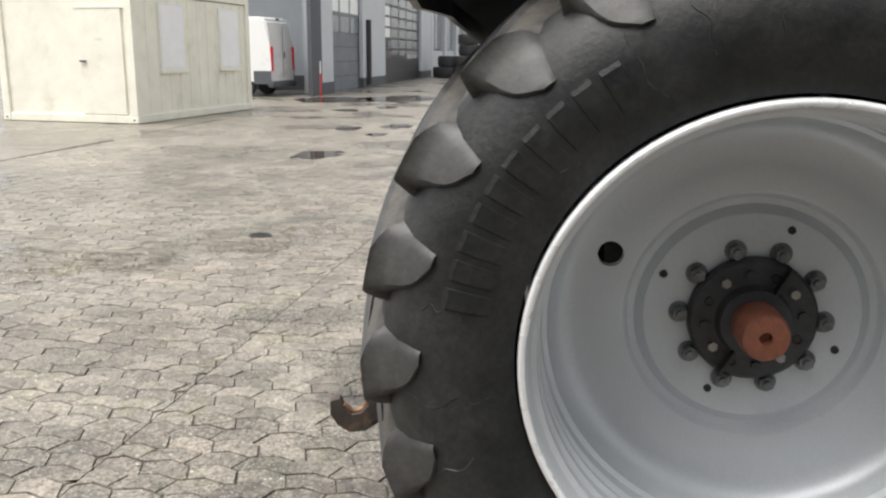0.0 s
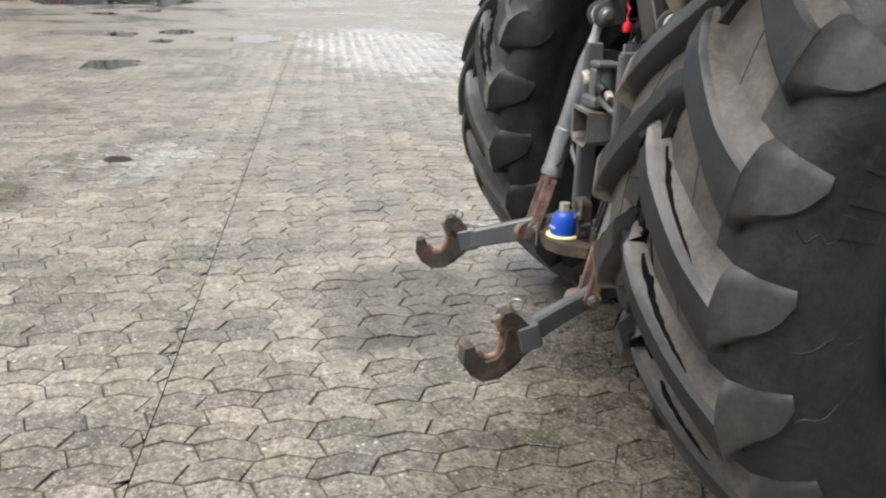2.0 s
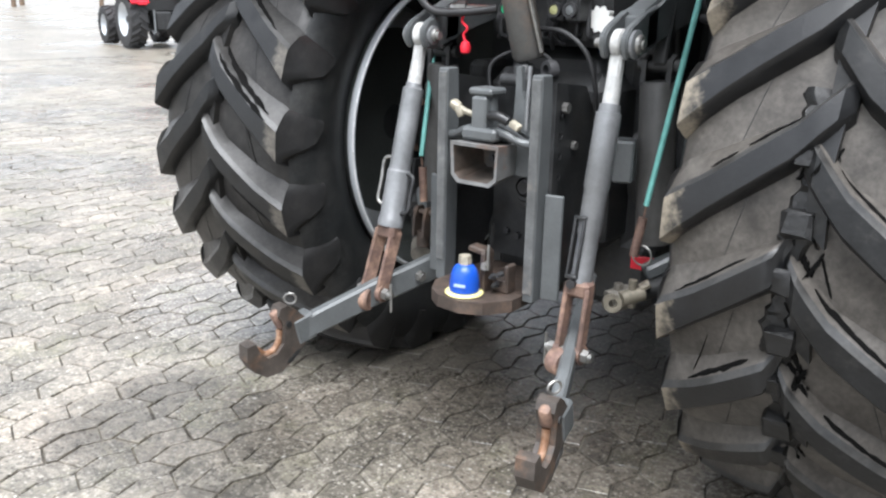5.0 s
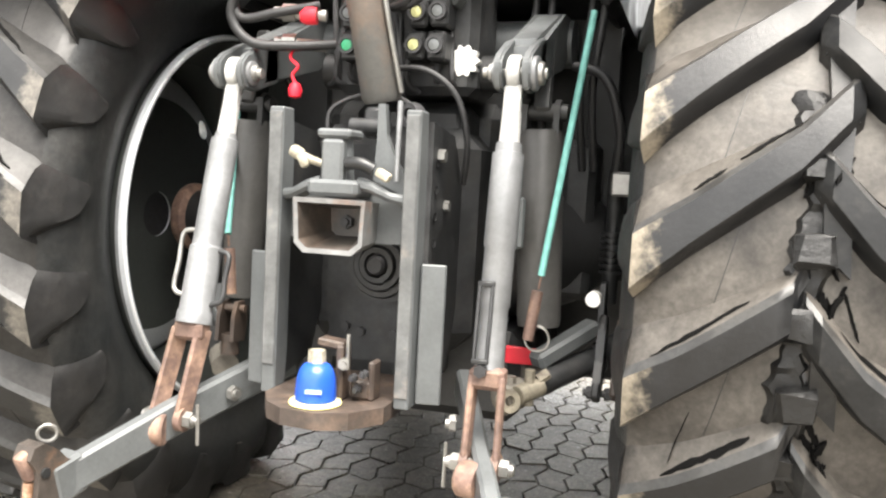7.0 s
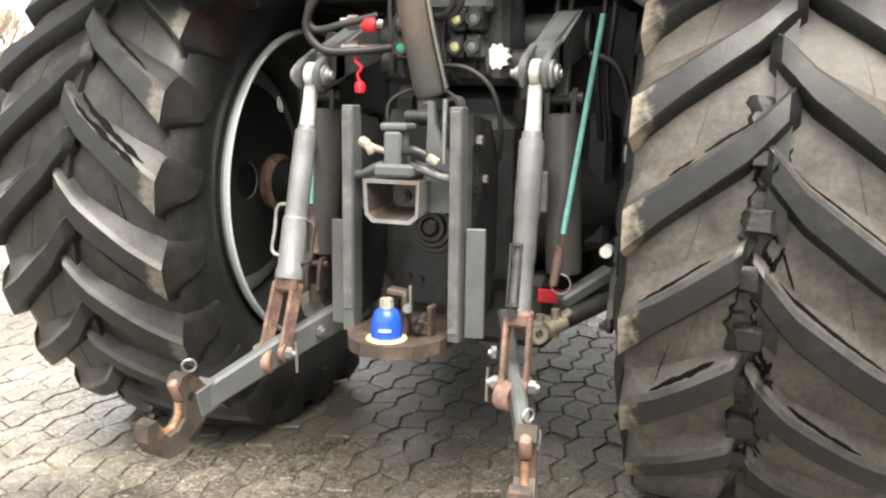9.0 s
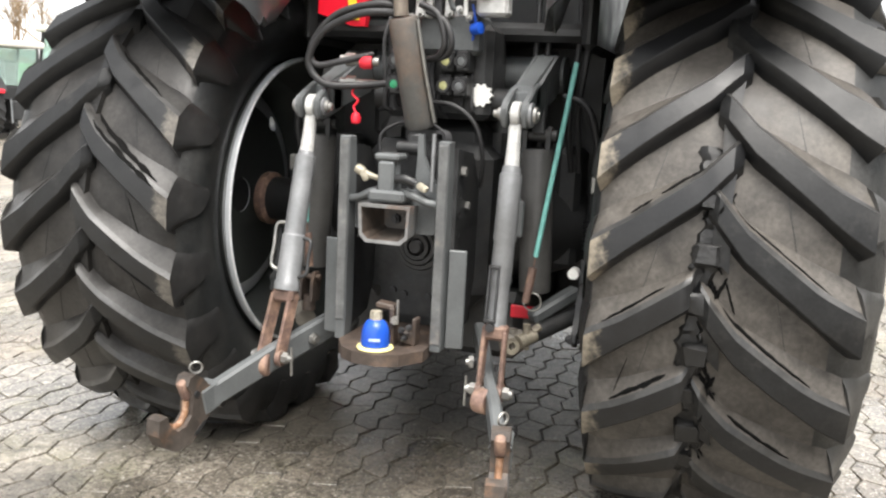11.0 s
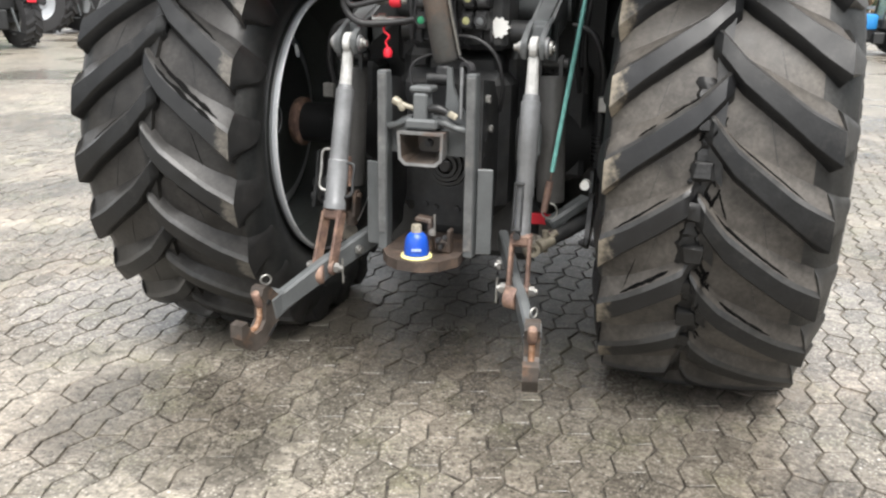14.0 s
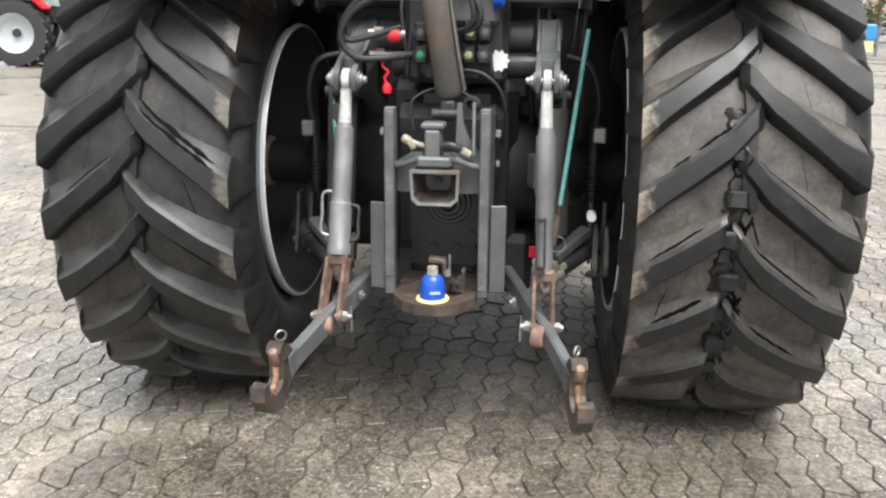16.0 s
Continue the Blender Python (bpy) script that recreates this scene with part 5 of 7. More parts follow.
def fender_point(x, h, k, off):
    """A point of the fender's shell: k = 0 is the foot of the tail flange, 1 its rolled edge, then along the arch."""
    a = radians(TAIL_A + 4.6 * max(k - 2, 0))
    h = max(h, -0.15 - 0.03 * k)
    r = SHELL_R + h + off
    tail = -(SHELL_R + off) * math.cos(radians(TAIL_A)) + 0.10 * (0.80 - x) * 0.4
    y, z = -r * math.cos(a), AXLE_Z + r * math.sin(a)
    if k < 2:
        z = AXLE_Z + (SHELL_R + h * 0.9) * math.sin(radians(TAIL_A)) - (0.062 - 0.040 * min(max((x - 1.00) / 0.11, 0.0), 1.0) if k == 0 else 0.016)
        inner = min(max((0.56 - x) / 0.11, 0.0), 1.0)
        y = (tail - (0.012 if k == 1 else 0.006) - off * 0.2) * (1 - inner) + y * inner
    return y, z + 0.026


def fender_x(x, s):
    """The right fender's outer end reaches further than the left one's."""
    return x if x < 1.0 else 1.0 + (x - 1.0) * (1.24 if s > 0 else 0.86)


for s in (-1, 1):
    bm = B()
    grids = []
    for off in (0.0, -0.02):
        rows = []
        for k in range(20):
            row = []
            for j, (x, h) in enumerate(SECTION):
                y, z = fender_point(x, h, k, off)
                xx = fender_x(x, s) + (0.02 if j < 3 else -0.02 if j > 9 else 0) * (off != 0)
                row.append(bm.verts.new((s * xx, y, z)))
            rows.append(row)
        grids.append(rows)
    n, m_ = len(grids[0]), len(SECTION)
    for g in grids:
        for k in range(n - 1):
            for j in range(m_ - 1):
                f = bm.faces.new((g[k][j], g[k][j + 1], g[k + 1][j + 1], g[k + 1][j]))
                f.material_index = 1 if g is grids[0] and 1 < k and 4 <= j <= 9 else 0
    a, b = grids
    for j in range(m_ - 1):
        bm.faces.new((a[0][j], a[0][j + 1], b[0][j + 1], b[0][j])), bm.faces.new((a[-1][j], a[-1][j + 1], b[-1][j + 1], b[-1][j]))
    for k in range(n - 1):
        bm.faces.new((a[k][0], a[k + 1][0], b[k + 1][0], b[k][0])), bm.faces.new((a[k][-1], a[k + 1][-1], b[k + 1][-1], b[k][-1]))
    fender = part("fender", bm, (FENDER_PLASTIC, FENDER_TOP), tractor, "black plastic fender flecked with snow", 60)
    for x, dz, mat in ((0.605 if s < 0 else 0.575, 0.034, WHITE_PLASTIC if s < 0 else BLACK_PAINT), (0.665 if s < 0 else 0.640, 0.034, BLACK_PAINT), (1.07, 0.030, BLACK_PAINT), (1.108, 0.040, CAST)):
        i = min(range(len(SECTION)), key=lambda q: abs(SECTION[q][0] - x))
        y, z = fender_point(x, SECTION[i][1], 0, 0.0)
        part("reflector", lathe(B(), [(0.0, 0.0), (0.020, 0.0), (0.020, 0.008), (0.016, 0.012), (0.013, 0.010), (0.0, 0.011)], (s * fender_x(x, s), y + 0.002, z + dz), (0.2 * s * (x > 1), -1, 0.05), 20), mat, fender, "small round lamp plug", 40)

PANEL_Y = -0.30
XZ = Matrix(((1, 0, 0, 0), (0, 0, 1, PANEL_Y), (0, 1, 0, 0), (0, 0, 0, 1)))
arch = [(-0.235 + 0.0, 1.755), (-0.12, 1.782), (0.06, 1.790), (0.22, 1.782), (0.36, 1.765)]
part("rear_panel", slab(B(), [(-0.43, 1.98), (-0.43, 1.54), (-0.30, 1.50), (-0.255, 1.50)] + arch + [(0.405, 1.70), (0.43, 1.70), (0.43, 1.98)], 0.03, XZ), RED_PAINT, tractor, "glossy red lower cab panel with an arched cut-out")
part("decal", slab(B(), [(-0.345, 1.72), (-0.315, 1.72), (-0.275, 1.52), (-0.305, 1.52)], 0.004, Matrix.Translation((0, -0.019, 0)) @ XZ), YELLOW_PAINT, tractor, "yellow warning strip")
for k in range(4):
    part("decal_mark", box(B(), (0.014, 0.003, 0.018), (-0.324 + 0.009 * k, PANEL_Y - 0.0225, 1.70 - 0.047 * k)), BLACK_PAINT, tractor)
part("decal", slab(B(), [(0.06, 1.806), (0.15, 1.806), (0.15, 1.85), (0.06, 1.85)], 0.004, Matrix.Translation((0, -0.019, 0)) @ XZ), YELLOW_PAINT, tractor, "yellow sticker")
bm = box(B(), (0.96, 1.5, 0.06), (0, 0.50, 1.50), None, 0.02)
box(bm, (0.96, 0.06, 0.5), (0, 0.02, 1.75), None, 0.02)
part("cab_floor", bm, BLACK_PAINT, tractor)
for s in (-1, 1):
    part("cab_side", box(B(), (0.05, 1.5, 0.55), (s * 0.49, 0.48, 1.72), None, 0.02), BLACK_PAINT, tractor)
    for y in (-0.28, 1.22):
        part("cab_post", beam(B(), (s * 0.55, y, 1.95), (s * 0.62, y + (0.05 if y < 0 else -0.1), 2.75), 0.07, 0.07, 0.012), BLACK_PAINT, tractor)
    part("side_window", slab(B(), [(-0.24, 1.98), (1.18, 1.98), (1.10, 2.72), (-0.20, 2.72)], 0.008, Matrix.Translation((s * 0.60, 0, 0)) @ ACROSS), CAB_GLASS, tractor)
part("rear_window", slab(B(), [(-0.52, 1.99), (0.52, 1.99), (0.58, 2.72), (-0.58, 2.72)], 0.008, Matrix.Translation((0, 0.02, 0)) @ XZ), CAB_GLASS, tractor, "tinted rear cab window")
part("windscreen", slab(B(), [(-0.52, 1.99), (0.52, 1.99), (0.58, 2.72), (-0.58, 2.72)], 0.008, Matrix.Translation((0, 1.45, 0)) @ XZ), CAB_GLASS, tractor)
part("cab_roof", box(B(), (1.42, 1.80, 0.16), (0, 0.46, 2.82), None, 0.06, 3), BLACK_PAINT, tractor, "", 40)
part("driver_seat", box(box(B(), (0.46, 0.44, 0.14), (0, 0.35, 1.85), None, 0.04, 2), (0.44, 0.12, 0.55), (0, 0.13, 2.15), None, 0.04, 2), BLACK_PAINT, tractor, "", 40)
bm = box(B(), (0.80, 1.75, 0.62), (0, 2.30, 1.58), None, 0.10, 3)
part("hood", bm, RED_PAINT, tractor, "red engine hood", 40)
part("engine", box(B(), (0.62, 1.9, 0.55), (0, 2.1, 1.05), None, 0.05), DARK_IRON, tractor)
part("fuel_tank", box(B(), (0.42, 1.2, 1.15), (0.49, 1.02, 0.95), None, 0.06, 2), BLACK_PAINT, tractor, "", 40)
part("fuel_tank", box(B(), (0.42, 1.2, 1.15), (-0.49, 1.02, 0.95), None, 0.06, 2), BLACK_PAINT, tractor, "", 40)
part("front_axle", box(B(), (1.6, 0.2, 0.22), (0, 2.75, 0.66), None, 0.04), DARK_IRON, tractor)
for s in (-1, 1):
    bm = lathe(B(), [(0.38, -0.22), (0.48, -0.25), (0.60, -0.23), (0.66, -0.14), (0.67, 0.0), (0.66, 0.14), (0.60, 0.23), (0.48, 0.25), (0.38, 0.22)], (s * 0.92, 2.75, 0.66), (1, 0, 0), 48)
    for v in bm.verts:
        v.co.z = max(v.co.z, 0.004)
    ft = part("front_tyre", bm, RUBBER, tractor, "black front tyre", 40)
    part("front_rim", lathe(B(), [(0.0, s * 0.05), (0.30, s * 0.05), (0.37, s * 0.2), (0.39, s * 0.2), (0.39, s * -0.2), (0.0, s * -0.02)], (s * 0.92, 2.75, 0.66), (1, 0, 0), 40), RIM_PAINT, tractor, "", 35)

# ---- blue cover over the tow ball ----
cap = thing("tow_ball_cover", (0.0, -0.74, 0.5295), "blue plastic dome cover on the tow ball with pale yellow rim", "ball cover")
part("dome", lathe(B(), [(0.016, 0.089), (0.027, 0.084), (0.035, 0.073), (0.040, 0.057), (0.0425, 0.034), (0.043, 0.012), (0.040, 0.010), (0.039, 0.034), (0.036, 0.056), (0.016, 0.083)], axis=(0, 0, 1), seg=28, closed=True), BLUE_PLASTIC, cap, "", 40)
part("rim_disc", lathe(B(), [(0.036, 0.0), (0.053, 0.0), (0.056, 0.004), (0.053, 0.009), (0.036, 0.009)], axis=(0, 0, 1), seg=28, closed=True), YELLOW_PLASTIC, cap, "pale yellow rim disc", 40)
part("printed_mark", box(B(), (0.034, 0.003, 0.008), (0.014, -0.0418, 0.036), Euler((0, 0, radians(16))).to_matrix()), material("pale_blue_print", (0.35, 0.45, 0.75), 0.4), cap)
# ---- ground ----
WET = ((-12.0, 0.0, 4.2, 1.6), (-1.60, -0.30, 0.55, 0.42), (-2.4, -3.9, 0.7, 0.9), (-3.5, -2.85, 0.7, 0.6), (1.75, 0.45, 0.45, 0.75))
# Shade under the tractor painted into the paving, and three loose dark patches.
SHADE_SPOTS = ((0.90, -1.00, 0.70, 0.45), (0.0, 0.05, 1.25, 1.05), (-0.75, -1.15, 0.5, 0.4), (2.0, -2.3, 0.6, 0.35))


def paving(name, per_piece, far=False):
    """Worn grey-brown concrete with pale aggregate, darker and glossier where it is wet, with shade under the tractor
    painted in.
    """
    m = bpy.data.materials.new(name)
    m.use_nodes = True
    n, l = m.node_tree.nodes, m.node_tree.links
    b = n["Principled BSDF"]
    geo = n.new("ShaderNodeNewGeometry")

    def tex(size, detail=4.0, rough_=0.6, kind="ShaderNodeTexNoise"):
        t = n.new(kind)
        t.inputs["Scale"].default_value = size
        if kind == "ShaderNodeTexNoise":
            t.inputs["Detail"].default_value, t.inputs["Roughness"].default_value = detail, rough_
        l.new(geo.outputs["Position"], t.inputs["Vector"])
        return t

    def ramp(src, lo, hi, a, c):
        r = n.new("ShaderNodeMapRange")
        for k, v in (("From Min", lo), ("From Max", hi), ("To Min", a), ("To Max", c)):
            r.inputs[k].default_value = v
        l.new(src, r.inputs["Value"])
        return r.outputs["Result"]

    def math_(op, a, c):
        x = n.new("ShaderNodeMath")
        x.operation = op
        for sock, v in ((x.inputs[0], a), (x.inputs[1], c)):
            if isinstance(v, float):
                sock.default_value = v
            else:
                l.new(v, sock)
        return x.outputs[0]

    def mix(kind, fac, a, c):
        x = n.new("ShaderNodeMix")
        x.data_type, x.blend_type = "RGBA", kind
        for sock, v in ((x.inputs[0], fac), (x.inputs[6], a), (x.inputs[7], c)):
            if hasattr(v, "is_linked"):
                l.new(v, sock)
            else:
                sock.default_value = v
        return x.outputs[2]

    broad, mid, blotch, grain = tex(0.35, 5.0), tex(2.2, 5.0), tex(20.0, 5.0, 0.7), tex(48.0, 5.0, 0.8)
    if per_piece == "object":
        rnd = n.new("ShaderNodeObjectInfo").outputs["Random"]
    elif per_piece == "island":
        rnd = geo.outputs["Random Per Island"]
    else:
        rnd = tex(7.0, 1.0).outputs["Fac"]
    tone = math_("MULTIPLY", ramp(broad.outputs["Fac"], 0.3, 0.7, 0.74, 1.26), ramp(mid.outputs["Fac"], 0.3, 0.7, 0.70, 1.30))
    tone = math_("MULTIPLY", tone, ramp(rnd, 0.0, 1.0, 0.76, 1.24) if per_piece else ramp(rnd, 0.3, 0.7, 0.80, 1.20))
    tone = math_("MULTIPLY", tone, ramp(blotch.outputs["Fac"], 0.3, 0.7, 0.52, 1.48))
    tone = math_("MULTIPLY", tone, ramp(grain.outputs["Fac"], 0.32, 0.68, 0.45, 1.55))
    c = mix("MULTIPLY", 1.0, (0.206, 0.188, 0.158, 1), tone)
    hue = tex(1.1, 3.0)
    c = mix("MIX", ramp(hue.outputs["Fac"], 0.4, 0.7, 0.0, 0.5), c, mix("MULTIPLY", 1.0, (0.212, 0.174, 0.142, 1), tone))
    moss = tex(3.0, 6.0, 0.7)
    c = mix("MIX", ramp(moss.outputs["Fac"], 0.52, 0.70, 0.0, 0.55), c, mix("MULTIPLY", 1.0, (0.15, 0.15, 0.085, 1), tone))
    specks = tex(60.0, kind="ShaderNodeTexVoronoi")
    c = mix("MIX", ramp(specks.outputs["Distance"], 0.14, 0.32, 0.8, 0.0), c, (0.52, 0.49, 0.43, 1))
    chips = tex(14.0, kind="ShaderNodeTexVoronoi")
    c = mix("MIX", ramp(chips.outputs["Distance"], 0.06, 0.10, 0.9, 0.0), c, (0.70, 0.68, 0.63, 1))
    pits = tex(38.0, kind="ShaderNodeTexVoronoi")
    c = mix("MIX", ramp(pits.outputs["Distance"], 0.08, 0.30, 0.85, 0.0), c, (0.06, 0.053, 0.044, 1))
    # scattered damp patches, a few broad wet ones, and shade painted under the tractor
    wet_n, rag = tex(0.45, 4.0, 0.55), tex(1.6, 4.0, 0.6)
    damp_shade = wet = ramp(wet_n.outputs["Fac"], 0.50, 0.62, 0.0, 0.55)
    split = n.new("ShaderNodeSeparateXYZ")
    l.new(geo.outputs["Position"], split.inputs[0])
    for cx, cy, rx, ry in WET:
        dx = math_("DIVIDE", math_("SUBTRACT", split.outputs["X"], cx), rx)
        dy = math_("DIVIDE", math_("SUBTRACT", split.outputs["Y"], cy), ry)
        d2 = math_("ADD", math_("MULTIPLY", dx, dx), math_("MULTIPLY", dy, dy))
        d2 = math_("ADD", d2, ramp(rag.outputs["Fac"], 0.3, 0.7, -0.5, 0.5))
        wet = math_("MAXIMUM", wet, ramp(d2, 0.55, 1.25, 1.0, 0.0))
    # painted shade: darkens the stones below the tractor and in the loose patches
    for cx, cy, rx, ry in SHADE_SPOTS:
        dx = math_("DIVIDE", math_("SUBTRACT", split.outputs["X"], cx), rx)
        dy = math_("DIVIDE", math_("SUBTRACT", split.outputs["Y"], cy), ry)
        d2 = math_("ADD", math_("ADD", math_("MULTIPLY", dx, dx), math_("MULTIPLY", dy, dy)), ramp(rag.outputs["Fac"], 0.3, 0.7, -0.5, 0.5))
        damp_shade = math_("MAXIMUM", damp_shade, ramp(d2, 0.4, 1.4, 1.0, 0.0))
    c = mix("MULTIPLY", math_("MULTIPLY", damp_shade, 0.88), c, (0.40, 0.395, 0.385, 1))
    l.new(c, b.inputs["Base Color"])
    rough = math_("MAXIMUM", math_("SUBTRACT", ramp(grain.outputs["Fac"], 0.3, 0.7, 0.27, 0.50), math_("MULTIPLY", wet, 0.48)), 0.05)
    l.new(rough, b.inputs["Roughness"])
    l.new(ramp(wet, 0.4, 1.0, 0.5, 0.8), b.inputs["Specular IOR Level"])
    bp = n.new("ShaderNodeBump")
    bp.inputs["Distance"].default_value = 0.004
    l.new(ramp(wet, 0.5, 1.0, 0.6, 0.05), bp.inputs["Strength"])
    l.new(math_("ADD", grain.outputs["Fac"], math_("ADD", blotch.outputs["Fac"], mid.outputs["Fac"])), bp.inputs["Height"])
    l.new(bp.outputs["Normal"], b.inputs["Normal"])
    return m


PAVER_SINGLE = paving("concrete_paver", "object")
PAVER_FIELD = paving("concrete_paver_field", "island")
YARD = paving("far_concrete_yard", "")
JOINT = material("joint_soil", (0.025, 0.022, 0.018), 0.8, vary=0.4, scale=6, bump=0.5, fine=80, second=(0.13, 0.115, 0.09), cover=0.50, sharp=0.10, stain_scale=5)

PAVE_X, PAVE_Y = (-15.0, 7.0), (-8.0, 7.0)
bm = B()
xs = (-700, PAVE_X[0], PAVE_X[1], 700)
ys = (-700, PAVE_Y[0], PAVE_Y[1], 700)
grid = [[bm.verts.new((x, y, -0.009 if 0 < i < 3 and 0 < j < 3 else -0.004)) for j, y in enumerate(ys)] for i, x in enumerate(xs)]
for i in range(3):
    for j in range(3):
        f = bm.faces.new((grid[i][j], grid[i + 1][j], grid[i + 1][j + 1], grid[i][j + 1]))
        f.material_index = 1 if i == 1 and j == 1 else 0
ground = tagged(part("ground", bm, (YARD, JOINT)), "worn grey concrete paved yard, wet in places, shade painted under the tractor", "ground", kind="structure")

# paving stones between long zigzag joints, with one straight joint across the yard
COL, LEN, SWING, GAP, CHAMFER = 0.103, 0.182, 0.0155, 0.0076, 0.0026
SEAM, SKEW = -2.07, radians(-1.8)


def zig(y):
    """How far a long joint swings aside at the distance y along it."""
    u = (y / LEN) % 1.0
    return SWING * (1 - 4 * u if u < 0.5 else 4 * u - 3)


def paver_outline(kind, inset):
    """The stone between two parallel zigzag joints; its short joints lean to one side or the other by kind."""
    lean = 0.17 * LEN * (1 if kind else -1)
    e = inset * 0.75

    def side(y0, x0, dx):
        ys = [y0 + e] + [y for y in (0.5 * LEN * k for k in range(-2, 5)) if y0 + e + 0.004 < y < y0 + LEN - e - 0.004] + [y0 + LEN - e]
        return [(x0 + zig(y) + dx - COL / 2, y - LEN / 2) for y in ys]
    return side(0.0, 0.0, inset)[::-1] + side(lean, COL, -inset)


def paver_shape(kind, cut=None):
    """Vertices and faces of a paver at the origin, top at z = 0; cut: keep y above (+) or below (-) a line."""
    def clip(poly):
        if cut is None:
            return poly
        sign, at = cut
        return [(x, max(y, at) if sign > 0 else min(y, at)) for x, y in poly]
    low, top = clip(paver_outline(kind, GAP / 2)), clip(paver_outline(kind, GAP / 2 + 0.0022))
    if max(p[1] for p in low) - min(p[1] for p in low) < 0.012:
        return [], []
    k = len(low)
    if len(top) != k:
        top = low
    verts = [(x, y, -0.03) for x, y in low] + [(x, y, -CHAMFER) for x, y in low] + [(x, y, 0.0) for x, y in top]
    faces = [tuple(range(2 * k, 3 * k))]
    for i in range(k):
        j = (i + 1) % k
        faces += [(i, j, k + j, k + i), (k + i, k + j, 2 * k + j, 2 * k + i)]
    return verts, faces


WHOLE = [paver_shape(0), paver_shape(1)]
single_mesh = [bpy.data.meshes.new("paving_stone") for _ in WHOLE]
for me, (vs, fs) in zip(single_mesh, WHOLE):
    me.from_pydata(vs, [], fs)
    me.materials.append(PAVER_SINGLE)
rng = random.Random(3)
all_v, all_f = [], []
cosk, sink = math.cos(SKEW), math.sin(SKEW)
singles = 0
for i in range(int((PAVE_X[1] - PAVE_X[0]) / COL) + 3):
    for j in range(int((PAVE_Y[1] - PAVE_Y[0]) / LEN) + 4):
        u = PAVE_X[0] + i * COL
        v = PAVE_Y[0] - 0.2 + j * LEN
        wob = (rng.uniform(-0.0016, 0.0016), rng.uniform(-0.002, 0.002), rng.uniform(-0.0035, 0.0015), rng.uniform(-0.011, 0.011), rng.uniform(-0.011, 0.011), rng.uniform(-0.014, 0.014))
        d = v - SEAM
        x, y = cosk * u - sink * (v - SEAM), SEAM + sink * u + cosk * (v - SEAM)
        if not (PAVE_X[0] + 0.09 < x < PAVE_X[1] - 0.09 and PAVE_Y[0] + 0.12 < y < PAVE_Y[1] - 0.12):
            continue
        cut = None
        if abs(d) < LEN * 0.68:
            for sign in (1, -1):
                vs, fs = paver_shape(i % 2, (sign, -d + sign * 0.0025))
                base = len(all_v)
                all_v += [(x + cosk * px - sink * py, y + sink * px + cosk * py, pz + wob[2]) for px, py, pz in vs]
                all_f += [tuple(base + q for q in f) for f in fs]
            continue
        turn = Euler((wob[3], wob[4], SKEW + wob[5])).to_matrix()
        if -1.35 < x < 1.35 and -2.0 < y < -0.62 and singles < 300:
            ob = new("paving_stone", single_mesh[i % 2])
            ob.parent = ground
            ob.matrix_world = Matrix.Translation((x + wob[0], y + wob[1], wob[2])) @ turn.to_4x4()
            singles += 1
            continue
        base = len(all_v)
        all_v += [tuple(turn @ Vector(p) + Vector((x + wob[0], y + wob[1], wob[2]))) for p in WHOLE[i % 2][0]]
        all_f += [tuple(base + q for q in f) for f in WHOLE[i % 2][1]]
field = bpy.data.meshes.new("paving_field")
field.from_pydata(all_v, [], all_f)
field.materials.append(PAVER_FIELD)
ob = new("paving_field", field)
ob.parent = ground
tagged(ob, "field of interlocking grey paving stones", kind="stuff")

# unseen wall, added on the tractor's right to block low sky from the wheel
east = thing("sky_block_wall", (8.4, -4.5, 0), "unseen dark grey wall added to block low sky", "wall", kind="structure")
part("wall_panel", box(B(), (0.3, 20.0, 5.6), (0, 0, 2.8)), PLINTH, east)

# puddles and drain covers
WATER = bpy.data.materials.new("muddy_puddle_water")
WATER.use_nodes = True
wb = WATER.node_tree.nodes["Principled BSDF"]
wb.inputs["Base Color"].default_value, wb.inputs["Roughness"].default_value, wb.inputs["IOR"].default_value = (0.045, 0.034, 0.026, 1), 0.06, 1.33
rng = random.Random(9)
for x, y, rx, ry, in ((-9.0, -4.0, 0.50, 0.34), (-12.9, -2.35, 0.85, 0.42), (-24.3, -5.8, 2.0, 1.1), (-23.3, -7.6, 1.6, 1.2), (-12.2, -3.82, 0.30, 0.20), (-13.3, -4.64, 0.42, 0.30), (-14.0, -3.8, 0.55, 0.30),
                      (-18.6, -6.0, 0.4, 0.3), (-20.0, -5.2, 0.5, 0.3), (-30.0, -2.5, 1.1, 0.5)):
    bm = B()
    ring_ = []
    for k in range(26):
        a = 2 * math.pi * k / 26
        w = 1 + 0.22 * math.sin(2 * a + rng.uniform(0, 6)) * 0.6 + rng.uniform(-0.14, 0.14)
        ring_.append(bm.verts.new((rx * w * math.cos(a), ry * w * math.sin(a), 0)))
    bm.faces.new(ring_)
    p = part("puddle", bm, WATER)
    p.location = (x, y, 0.004)
    tagged(p, "shallow dark puddle on the concrete yard", "puddle", "puddles on the yard", "structure")
drain = thing("drain_cover", (-3.5, -2.87, 0), "small dark iron drain grate set in the paving", "drain")
bm = ring(B(), (0, 0, 0.003), (0, 0, 1), 0.090, 0.068, 0.010, 24)
for k in range(7):
    box(bm, (0.010, 2 * math.sqrt(max(0.070 ** 2 - (0.021 * (k - 3)) ** 2, 0)), 0.008), (0.021 * (k - 3), 0, 0.003))
part("grate", bm, CAST, drain)

